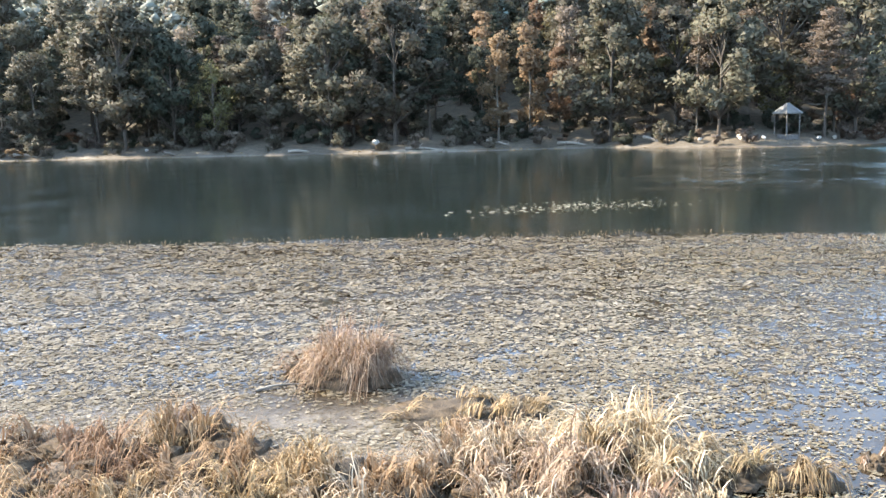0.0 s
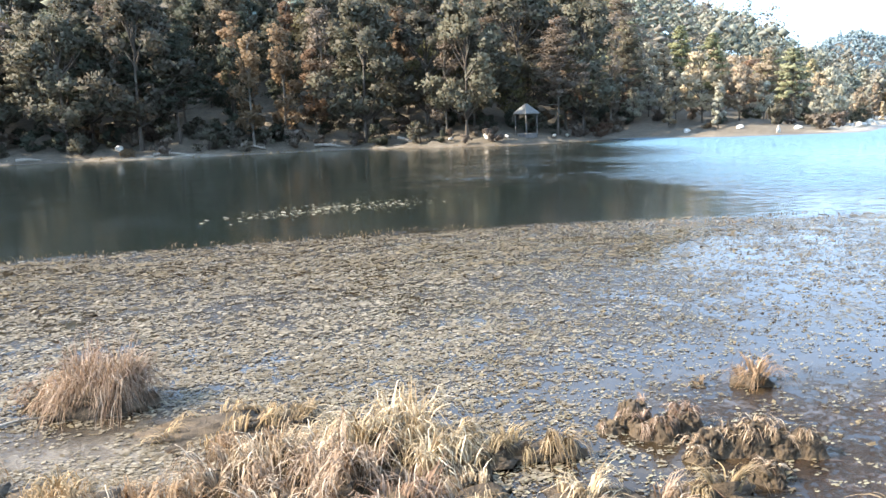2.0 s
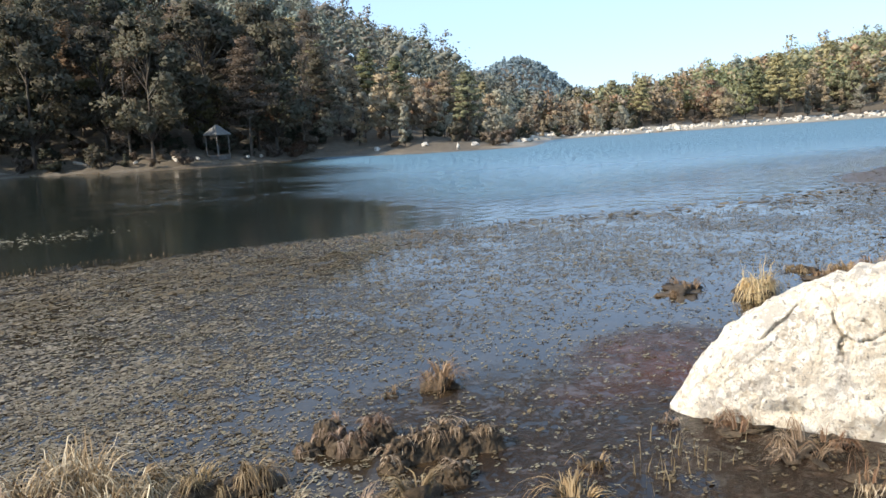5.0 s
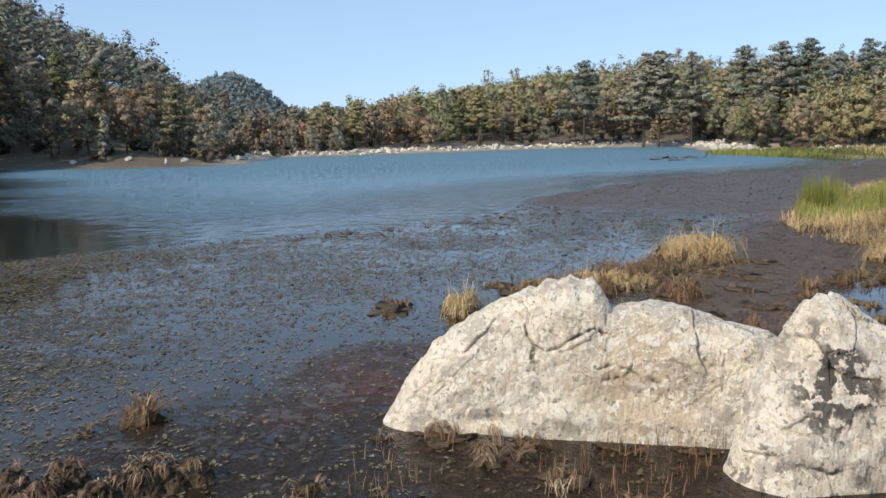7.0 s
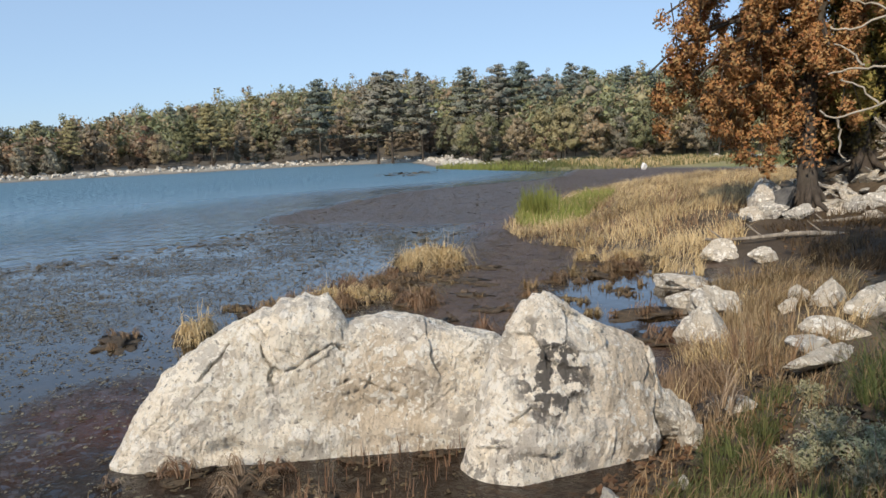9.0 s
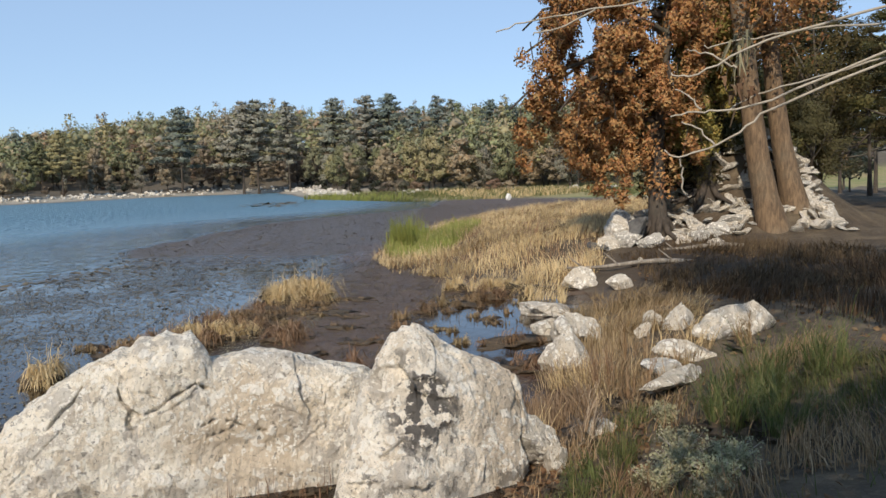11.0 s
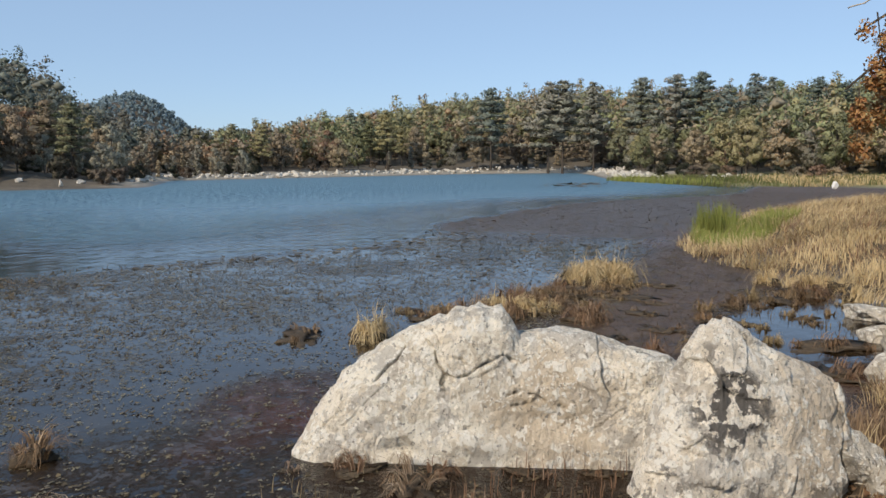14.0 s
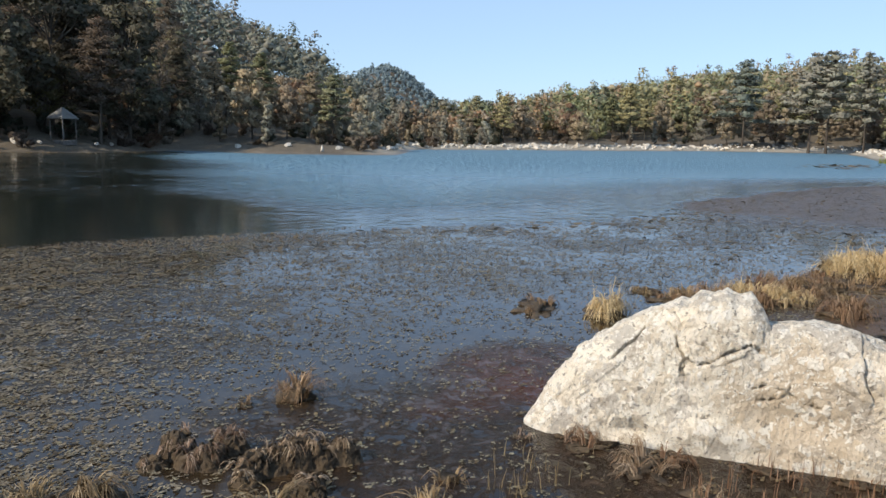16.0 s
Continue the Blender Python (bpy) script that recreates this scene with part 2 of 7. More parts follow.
def water_material():
    """Dark still water; brown weed under the surface of the shallows; wind ripples in a lane across the lake, with
    reflected sky put into its blue.
    """
    m, n, l, b = node_material("water")
    pos = place_coord(n)
    sep = n.new("ShaderNodeSeparateXYZ")
    l.new(pos, sep.inputs[0])
    x, y, _ = sep.outputs
    wob = noise_tex(n, l, 0.35, 4, 0.6, pos)
    wide = noise_tex(n, l, 0.09, 3, 0.5, pos)
    edge = maths(n, l, "ADD", span(n, l, x, 4, 12, 14.6, 12.3), span(n, l, x, 38, 60, 0, -7))
    edge = maths(n, l, "ADD", edge, maths(n, l, "ADD", span(n, l, x, 12, 18, 0, -2.0), span(n, l, x, 20, 26, 0, 1.6)))
    edge = maths(n, l, "ADD", edge, maths(n, l, "MULTIPLY", maths(n, l, "SUBTRACT", wob, 0.5), 2.2))
    inside = maths(n, l, "SUBTRACT", edge, y)
    shallow = span(n, l, inside, -0.3, 0.9)
    weed = noise_tex(n, l, 2.6, 7, 0.7, pos, 0.8)
    fine = noise_tex(n, l, 17, 4, 0.7, pos, 0.5)
    v = maths(n, l, "ADD", maths(n, l, "MULTIPLY", weed, 0.6), maths(n, l, "MULTIPLY", fine, 0.4))
    bed = ramp(n, l, v, [(0.36, (0.018, 0.014, 0.010)), (0.5, (0.05, 0.037, 0.022)), (0.62, (0.10, 0.078, 0.044)), (0.74, (0.19, 0.155, 0.09))])
    pale_bed = ramp(n, l, v, [(0.36, (0.07, 0.057, 0.045)), (0.5, (0.17, 0.145, 0.115)), (0.65, (0.30, 0.26, 0.20))])
    bed = mix(n, l, 0.7, bed, mix(n, l, 1.0, bed, (0.30, 0.27, 0.25), "MULTIPLY"))
    mudflat = maths(n, l, "MULTIPLY", span(n, l, x, -0.4, 1.0, 0.7, 0.0), span(n, l, maths(n, l, "ADD", y, maths(n, l, "MULTIPLY", wob, 1.6)), 6.0, 6.8, 1, 0))
    bed = mix(n, l, mudflat, bed, pale_bed)
    red = span(n, l, noise_tex(n, l, 0.42, 3, 0.5, pos), 0.56, 0.68, 0, 0.75)
    bed = mix(n, l, maths(n, l, "MULTIPLY", maths(n, l, "MULTIPLY", red, span(n, l, x, 3, 6)), span(n, l, y, 3.5, 6, 1, 0)), bed, (0.13, 0.045, 0.022))
    b.inputs["IOR"].default_value = 1.33
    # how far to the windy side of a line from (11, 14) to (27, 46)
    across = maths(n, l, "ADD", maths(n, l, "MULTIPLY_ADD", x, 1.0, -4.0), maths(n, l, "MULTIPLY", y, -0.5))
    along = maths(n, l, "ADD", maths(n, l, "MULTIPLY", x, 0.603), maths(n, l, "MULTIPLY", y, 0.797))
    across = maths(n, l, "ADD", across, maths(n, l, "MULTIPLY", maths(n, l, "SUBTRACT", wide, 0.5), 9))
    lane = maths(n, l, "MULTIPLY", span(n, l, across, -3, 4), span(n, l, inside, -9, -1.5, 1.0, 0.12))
    gloss = maths(n, l, "ADD", maths(n, l, "MULTIPLY", maths(n, l, "MULTIPLY", shallow, span(n, l, v, 0.55, 0.75)), 0.10), span(n, l, shallow, 0, 1, 0.10, 0.03))
    pool = maths(n, l, "ADD", maths(n, l, "POWER", maths(n, l, "MULTIPLY", maths(n, l, "ADD", x, -11.6), 0.27), 2.0),
                 maths(n, l, "POWER", maths(n, l, "MULTIPLY", maths(n, l, "ADD", y, maths(n, l, "MULTIPLY_ADD", x, 0.10, -1.0)), 0.70), 2.0))
    pool = span(n, l, maths(n, l, "ADD", pool, maths(n, l, "MULTIPLY", maths(n, l, "SUBTRACT", weed, 0.5), 2.2)), 0.5, 1.3, 1, 0)
    near_mat = maths(n, l, "MULTIPLY", span(n, l, x, 6.5, 9.0), span(n, l, maths(n, l, "MULTIPLY_ADD", x, -0.05, y), 1.6, 3.4, 0.95, 0.0))
    far_mat = span(n, l, maths(n, l, "MULTIPLY_ADD", wob, 6.0, x), 21, 27, 0.0, 0.72)
    cover = maths(n, l, "MULTIPLY", maths(n, l, "MAXIMUM", near_mat, far_mat), maths(n, l, "SUBTRACT", 1.0, pool))
    cover = maths(n, l, "MULTIPLY", maths(n, l, "MULTIPLY", cover, shallow), span(n, l, v, 0.3, 0.5, 0.72, 1.0))
    mat_col = ramp(n, l, v, [(0.36, (0.035, 0.026, 0.018)), (0.5, (0.098, 0.064, 0.043)), (0.66, (0.18, 0.125, 0.085))])
    bed = mix(n, l, maths(n, l, "MULTIPLY", span(n, l, x, 2.2, 3.4, 0, 0.95), span(n, l, y, 3.0, 5.5, 1, 0.15)), bed, mix(n, l, 1.0, bed, (0.75, 0.62, 0.46), "MULTIPLY"))
    bed = mix(n, l, cover, bed, mat_col)
    silt = maths(n, l, "MULTIPLY", maths(n, l, "MULTIPLY", span(n, l, x, -1.0, 1.6, 0.3, 0.0), span(n, l, y, 5.3, 6.6, 1, 0)), span(n, l, v, 0.35, 0.6))
    scum = maths(n, l, "MULTIPLY", span(n, l, x, 1.0, 7.0, 0.12, 0.06), span(n, l, maths(n, l, "ADD", v, maths(n, l, "MULTIPLY", wob, 0.5)), 0.72, 0.86))
    silt = maths(n, l, "MAXIMUM", silt, maths(n, l, "MULTIPLY", scum, span(n, l, y, 4.5, 7.0)))
    cover = maths(n, l, "MAXIMUM", cover, silt)
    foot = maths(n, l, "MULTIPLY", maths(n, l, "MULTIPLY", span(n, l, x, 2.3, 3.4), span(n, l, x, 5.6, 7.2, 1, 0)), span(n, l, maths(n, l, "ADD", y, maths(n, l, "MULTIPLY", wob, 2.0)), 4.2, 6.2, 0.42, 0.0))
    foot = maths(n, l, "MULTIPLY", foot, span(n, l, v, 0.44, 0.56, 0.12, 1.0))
    # a drift of reddish weed off the long boulder
    rx, ry = maths(n, l, "MULTIPLY_ADD", x, 0.95, -5.5), maths(n, l, "MULTIPLY_ADD", y, 1.5, -6.3)
    drift = maths(n, l, "ADD", maths(n, l, "ADD", maths(n, l, "MULTIPLY", rx, rx), maths(n, l, "MULTIPLY", ry, ry)), maths(n, l, "MULTIPLY", maths(n, l, "SUBTRACT", weed, 0.5), 2.4))
    drift = maths(n, l, "MULTIPLY", span(n, l, drift, 0.0, 1.2, 0.4, 0), span(n, l, v, 0.4, 0.55, 0.3, 1.0))
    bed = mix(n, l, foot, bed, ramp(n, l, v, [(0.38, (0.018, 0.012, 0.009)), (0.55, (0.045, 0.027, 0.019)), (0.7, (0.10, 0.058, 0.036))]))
    bed = mix(n, l, drift, bed, ramp(n, l, v, [(0.38, (0.06, 0.02, 0.012)), (0.65, (0.17, 0.06, 0.035))]))
    cover = maths(n, l, "MAXIMUM", maths(n, l, "MAXIMUM", cover, foot), drift)
    gloss = maths(n, l, "ADD", gloss, maths(n, l, "MULTIPLY", cover, 0.45))
    l.new(maths(n, l, "ADD", gloss, maths(n, l, "MULTIPLY", maths(n, l, "MULTIPLY", lane, maths(n, l, "SUBTRACT", 1.0, shallow)), span(n, l, along, 22, 62, 0.02, 0.42))), b.inputs["Roughness"])
    # the lane's blue base colour stands in for sky reflected by the ripples
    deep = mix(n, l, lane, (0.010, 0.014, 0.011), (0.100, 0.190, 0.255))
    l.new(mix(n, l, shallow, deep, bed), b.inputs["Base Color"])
    calm = maths(n, l, "SUBTRACT", 1.0, maths(n, l, "MULTIPLY", shallow, 0.85))
    mp = n.new("ShaderNodeMapping")
    mp.inputs["Rotation"].default_value = (0, 0, radians(-35))
    mp.inputs["Scale"].default_value = (1.1, 1.3, 1.0)
    l.new(pos, mp.inputs[0])
    waves = noise_tex(n, l, 2.5, 3, 0.5, mp.outputs[0], 0.3)
    swell = noise_tex(n, l, 1.15, 2, 0.55, mp.outputs[0])
    breeze = maths(n, l, "MULTIPLY", maths(n, l, "MULTIPLY", span(n, l, across, -15, -7), span(n, l, y, 20, 29)), span(n, l, noise_tex(n, l, 0.16, 4, 0.65, mp.outputs[0]), 0.42, 0.6))
    amp = maths(n, l, "ADD", 0.005, maths(n, l, "ADD", maths(n, l, "MULTIPLY", lane, 1.5), maths(n, l, "MULTIPLY", breeze, 0.30)))
    amp = maths(n, l, "MULTIPLY", amp, calm)
    h = maths(n, l, "MULTIPLY", maths(n, l, "ADD", waves, maths(n, l, "MULTIPLY", swell, 1.5)), amp)
    h = maths(n, l, "ADD", h, maths(n, l, "MULTIPLY", maths(n, l, "MULTIPLY", shallow, v), maths(n, l, "MULTIPLY_ADD", cover, 0.3, 0.004)))
    l.new(span(n, l, cover, 0, 1, 0.5, 0.22), b.inputs["Specular IOR Level"])
    bump(n, l, b, h, 1.0, 0.17)
    return m


EARTH, WATER = ground_material(), water_material()
ROCK, ROCK_LICHEN = rock_material("limestone", 0.45, 0.25, (0.92, 0.84, 0.70), None, (5.35, 1.55, 0.35, 0.62)), rock_material("lichened_limestone", 0.95, 0.2, (0.92, 0.84, 0.71), (5.0, 0.32, 0.6, 0.34), (5.7, -0.15, 0.35, 0.75))
ROCK_BANK = rock_material("bank_limestone", 0.5, 0.4, (0.64, 0.575, 0.47))
ROCK_GREY = rock_material("weathered_limestone", 0.5, 0.3, (0.5, 0.475, 0.42))
BARK, BARK_PALE = bark_material("bark", (0.022, 0.017, 0.013), (0.095, 0.075, 0.057)), bark_material("pale_bark", (0.06, 0.05, 0.04), (0.2, 0.175, 0.14))
BARK_WARM = bark_material("warm_bark", (0.06, 0.04, 0.025), (0.24, 0.16, 0.09))
PINE = foliage("pine_needles", [(0.083, 0.084, 0.060), (0.110, 0.103, 0.076), (0.144, 0.125, 0.095), (0.094, 0.091, 0.068)], 0.35)
RUST_PINE = foliage("rusty_needles", [(0.202, 0.163, 0.126), (0.176, 0.151, 0.113), (0.237, 0.192, 0.151), (0.156, 0.139, 0.106)], 0.4)
OAK = foliage("olive_leaves", [(0.089, 0.092, 0.065), (0.116, 0.111, 0.081), (0.138, 0.120, 0.092), (0.103, 0.101, 0.076)], 0.35)
LIME = foliage("yellow_green_leaves", [(0.12, 0.115, 0.058), (0.165, 0.15, 0.075), (0.14, 0.125, 0.07)], 0.35)
OAK_NEAR = foliage("olive_oak_leaves", [(0.12, 0.115, 0.05), (0.17, 0.15, 0.06), (0.09, 0.09, 0.04), (0.22, 0.17, 0.07)], 0.35)
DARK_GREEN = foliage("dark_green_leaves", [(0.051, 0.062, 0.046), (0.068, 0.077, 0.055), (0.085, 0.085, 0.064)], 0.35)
RUSSET = foliage("russet_leaves", [(0.216, 0.141, 0.089), (0.188, 0.132, 0.089), (0.254, 0.174, 0.113), (0.169, 0.132, 0.094)], 0.5)
BROWN_TWIGS = foliage("brown_twigs", [(0.169, 0.141, 0.113), (0.235, 0.193, 0.155), (0.151, 0.127, 0.099)], 0.35)
# distance haze is put into these five leaf colours, paler or bluer than real foliage
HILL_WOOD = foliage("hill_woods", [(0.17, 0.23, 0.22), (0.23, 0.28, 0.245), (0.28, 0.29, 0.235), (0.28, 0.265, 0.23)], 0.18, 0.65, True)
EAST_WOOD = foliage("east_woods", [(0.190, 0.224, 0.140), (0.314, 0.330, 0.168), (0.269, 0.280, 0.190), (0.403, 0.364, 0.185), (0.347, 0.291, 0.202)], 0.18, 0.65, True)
BAY_WOOD = foliage("haze_pale_leaves", [(0.32, 0.335, 0.27), (0.37, 0.36, 0.29), (0.40, 0.35, 0.28), (0.27, 0.30, 0.25)], 0.2)
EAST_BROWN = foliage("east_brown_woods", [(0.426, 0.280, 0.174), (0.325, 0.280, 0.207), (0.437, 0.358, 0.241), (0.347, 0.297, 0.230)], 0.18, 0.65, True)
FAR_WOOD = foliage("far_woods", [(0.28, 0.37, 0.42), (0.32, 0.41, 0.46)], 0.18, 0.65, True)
ORANGE = foliage("orange_leaves", [(0.46, 0.225, 0.085), (0.54, 0.31, 0.13), (0.36, 0.155, 0.07), (0.52, 0.37, 0.17), (0.27, 0.12, 0.07)], 0.25, vary=0.0)
OLIVE_LEAVES = foliage("olive_yellow_leaves", [(0.30, 0.27, 0.08), (0.45, 0.37, 0.12), (0.22, 0.22, 0.07), (0.54, 0.38, 0.13)], 0.35, vary=0.0)
STRAW = foliage("dry_grass", [(0.27, 0.18, 0.11), (0.42, 0.32, 0.22), (0.14, 0.085, 0.048), (0.66, 0.55, 0.41), (0.20, 0.125, 0.072), (0.44, 0.335, 0.225)], 0.2)
STRAW_BROWN = foliage("brown_dry_grass", [(0.25, 0.155, 0.085), (0.36, 0.245, 0.145), (0.15, 0.088, 0.046), (0.47, 0.35, 0.23)], 0.2)
STRAW_GOLD = foliage("golden_reeds", [(0.62, 0.47, 0.24), (0.74, 0.59, 0.35), (0.50, 0.36, 0.18), (0.68, 0.56, 0.35)], 0.3, vary=0.0)
MATTED = foliage("matted_grass", [(0.21, 0.145, 0.08), (0.33, 0.24, 0.14), (0.12, 0.08, 0.045), (0.44, 0.34, 0.22)], 0.15)
GREEN_GRASS = foliage("green_grass", [(0.11, 0.14, 0.045), (0.175, 0.19, 0.075), (0.08, 0.11, 0.036), (0.29, 0.24, 0.12)], 0.3)
REED_GREEN = foliage("green_reeds", [(0.27, 0.31, 0.08), (0.35, 0.36, 0.11), (0.22, 0.26, 0.07)], 0.4, vary=0.0)
SAGE = foliage("grey_green_leaves", [(0.31, 0.30, 0.18), (0.45, 0.43, 0.28), (0.21, 0.21, 0.12)], 0.25)
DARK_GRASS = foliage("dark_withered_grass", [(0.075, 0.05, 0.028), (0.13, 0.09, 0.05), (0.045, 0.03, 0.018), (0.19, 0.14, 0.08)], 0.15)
PALE_WEED = foliage("pale_floating_leaves", [(0.10, 0.082, 0.056), (0.25, 0.213, 0.153), (0.16, 0.135, 0.096), (0.33, 0.285, 0.21), (0.065, 0.052, 0.036)], 0.15, 0.5, vary=0.0)
DARK_WEED = foliage("brown_floating_leaves", [(0.10, 0.076, 0.046), (0.165, 0.13, 0.075), (0.055, 0.042, 0.028), (0.23, 0.18, 0.10)], 0.1, 0.55, vary=0.0)
OLIVE_WEED = foliage("olive_floating_leaves", [(0.195, 0.176, 0.111), (0.267, 0.240, 0.163), (0.124, 0.108, 0.069), (0.325, 0.293, 0.208)], 0.1, 0.55, vary=0.0)
LITTER = foliage("leaf_litter", [(0.15, 0.085, 0.042), (0.24, 0.16, 0.085), (0.10, 0.062, 0.035), (0.30, 0.23, 0.14)], 0.1, 0.7)
MUD = plain_material("wet_mud", (0.035, 0.026, 0.018), (0.10, 0.075, 0.05), 6, 0.55, 0.8, 0.03)
MATTED_MUD = plain_material("matted_mud", (0.022, 0.015, 0.009), (0.13, 0.092, 0.052), 16, 0.85, 1.0, 0.04)
DEAD_WOOD = bark_material("dead_wood", (0.12, 0.10, 0.08), (0.36, 0.32, 0.26))
TWIG = plain_material("bare_twig", (0.25, 0.22, 0.17), (0.45, 0.41, 0.34), 12, 0.8, 0.3, 0.005)
PLASTER = plain_material("weathered_concrete", (0.07, 0.065, 0.06), (0.17, 0.155, 0.14), 3)
ROOF = plain_material("pale_roof_sheet", (0.10, 0.10, 0.095), (0.18, 0.18, 0.17), 2, 0.7)
WHITE_STONE = plain_material("white_stone", (0.72, 0.7, 0.66), (0.82, 0.81, 0.78), 4)
DARK_STONE = plain_material("dark_wet_rock", (0.03, 0.03, 0.03), (0.14, 0.135, 0.125), 3.5, 0.7, 0.8, 0.05)

# ---- mesh helpers ----


def mesh_of(name, verts, faces, material, smooth=True):
    me = bpy.data.meshes.new(name)
    me.from_pydata([tuple(v) for v in np.asarray(verts, float).tolist()], [], faces if isinstance(faces, list) else faces.tolist())
    me.materials.append(material)
    if smooth:
        me.polygons.foreach_set("use_smooth", [True] * len(me.polygons))
    me.update()
    return me


def part(name, me, parent, label=""):
    ob = new(name, me)
    ob.parent = parent
    return tagged(ob, label) if label else ob


def thing(name, label, category, m=None, group="", kind=""):
    ob = new(name)
    ob.empty_display_size = 0.2
    if m is not None:
        ob.matrix_world = m
    return tagged(ob, label, category, group, kind)


def tube(points, radii, sides=7):
    """Vertices and faces of a tapered limb along points."""
    p = np.asarray(points, float)
    d = np.gradient(p, axis=0)
    d /= np.linalg.norm(d, axis=1, keepdims=True) + 1e-9
    ref = np.where(np.abs(d[:, 2:3]) > 0.9, [[1.0, 0, 0]], [[0, 0, 1.0]])
    u = np.cross(d, ref)
    u /= np.linalg.norm(u, axis=1, keepdims=True) + 1e-9
    w = np.cross(d, u)
    a = np.linspace(0, 2 * np.pi, sides, endpoint=False)
    ring = u[:, None] * np.cos(a)[None, :, None] + w[:, None] * np.sin(a)[None, :, None]
    v = (p[:, None] + ring * np.asarray(radii, float)[:, None, None]).reshape(-1, 3)
    f = []
    for i in range(len(p) - 1):
        for j in range(sides):
            k = (j + 1) % sides
            f.append([i * sides + j, i * sides + k, (i + 1) * sides + k, (i + 1) * sides + j])
    f.append([(len(p) - 1) * sides + j for j in range(sides)])
    return v, f


def joined(pieces):
    vs, fs, n = [], [], 0
    for v, f in pieces:
        vs.append(np.asarray(v, float))
        fs += [[i + n for i in q] for q in f]
        n += len(v)
    return np.concatenate(vs), fs


def leaf_cards(centres, sizes, r, flat=0.0, fold=0.25):
    """Small folded leaves, two triangles each, with random turns; flat leans them towards the horizontal."""
    c = np.asarray(centres, float)
    n = len(c)
    a = r.normal(size=(n, 3))
    a[:, 2] *= 1 - 0.8 * flat
    a /= np.linalg.norm(a, axis=1, keepdims=True)
    h = r.normal(size=(n, 3))
    h[:, 2] *= 1 - 0.8 * flat
    b = h - (h * a).sum(1, keepdims=True) * a
    b /= np.linalg.norm(b, axis=1, keepdims=True)
    nrm = np.cross(a, b)
    s = np.asarray(sizes, float)[:, None]
    v = np.stack([c - a * s * 0.5, c + b * s * 0.33 + nrm * s * fold, c + a * s * 0.55, c - b * s * 0.33 + nrm * s * fold], 1).reshape(-1, 3)
    i = np.arange(n)[:, None] * 4
    f = np.concatenate([i + [0, 1, 2], i + [0, 2, 3]], 1).reshape(-1, 3)
    return v, f


def crown_mesh(name, centres, outward, sizes, material, r, thin=0.42, flat=0.25, extra=None, tint=None):
    """Pointed leaves or needle sprays, one triangle each, shaded as the soft surface of the bunch that they belong to."""
    c, o = np.asarray(centres, float), np.asarray(outward, float)
    o = o / (np.linalg.norm(o, axis=1, keepdims=True) + 1e-9)
    n = len(c)
    a = r.normal(size=(n, 3)) * [1, 1, 1 - 0.8 * flat]
    a /= np.linalg.norm(a, axis=1, keepdims=True)
    b = np.cross(a, 0.8 * o + 0.6 * r.normal(size=(n, 3)))
    b /= np.linalg.norm(b, axis=1, keepdims=True) + 1e-9
    s = np.asarray(sizes, float)[:, None]
    p0, p1, p2 = c - a * s * 0.5 - b * s * thin, c + a * s * 0.75, c - a * s * 0.35 + b * s * thin
    back = (np.cross(p1 - p0, p2 - p0) * o).sum(1) < 0
    p1[back], p2[back] = p2[back].copy(), p1[back].copy()
    v = np.stack([p0, p1, p2], 1).reshape(-1, 3)
    f = np.arange(3 * n).reshape(-1, 3)
    nv = np.repeat(o + 0.22 * r.normal(size=(n, 3)), 3, 0)
    if extra is not None:
        ev, ef, en = extra
        f = np.concatenate([f, np.asarray(ef) + len(v)])
        v, nv = np.concatenate([v, ev]), np.concatenate([nv, en])
    nv /= np.linalg.norm(nv, axis=1, keepdims=True) + 1e-9
    me = mesh_of(name, v, f, material)
    me.normals_split_custom_set_from_vertices(nv.tolist())
    if tint is not None:
        me.attributes.new("tint", "FLOAT", "POINT").data.foreach_set("value", np.concatenate([np.repeat(tint[0], 3), tint[1]]))
    return me


def blades(base, way, length, width, rise, reach, droop, r, segs=4):
    """Grass blades as tapered ribbons. base n x 3, way n x 2 the side each leans to; rise, reach, droop as shares of the length."""
    n = len(base)
    t = np.linspace(0, 1, segs + 1)
    way = way / (np.linalg.norm(way, axis=1, keepdims=True) + 1e-9)
    side = np.stack([-way[:, 1], way[:, 0], np.zeros(n)], 1)
    twist = r.normal(0, 0.5, n)
    side = side * np.cos(twist)[:, None] + np.stack([way[:, 0], way[:, 1], np.zeros(n)], 1) * np.sin(twist)[:, None]
    hz = (length * reach)[:, None] * t[None] ** 1.4
    zz = (length * rise)[:, None] * t[None] - (length * droop)[:, None] * t[None] ** 2.6
    p = np.stack([base[:, 0:1] + way[:, 0:1] * hz, base[:, 1:2] + way[:, 1:2] * hz, base[:, 2:3] + zz], -1)
    kink = r.normal(0, 0.035, (n, segs + 1, 3)) * length[:, None, None] * t[None, :, None]
    p = p + kink
    w = width[:, None] * (1 - 0.85 * t[None] ** 1.5)
    v = np.stack([p - side[:, None] * w[..., None] / 2, p + side[:, None] * w[..., None] / 2], 2).reshape(n, -1, 3)
    k = (segs + 1) * 2
    q = np.array([[2 * i, 2 * i + 1, 2 * i + 3, 2 * i + 2] for i in range(segs)])
    f = (np.arange(n)[:, None, None] * k + q[None]).reshape(-1, 4)
    return v.reshape(-1, 3), f


def in_polygon(x, y, poly):
    inside = np.zeros(np.shape(x), bool)
    for (x0, y0), (x1, y1) in zip(poly, poly[1:] + poly[:1]):
        cross = (y0 > y) != (y1 > y)
        inside ^= cross & (x < (x1 - x0) * (y - y0) / (y1 - y0 + 1e-12) + x0)
    return inside


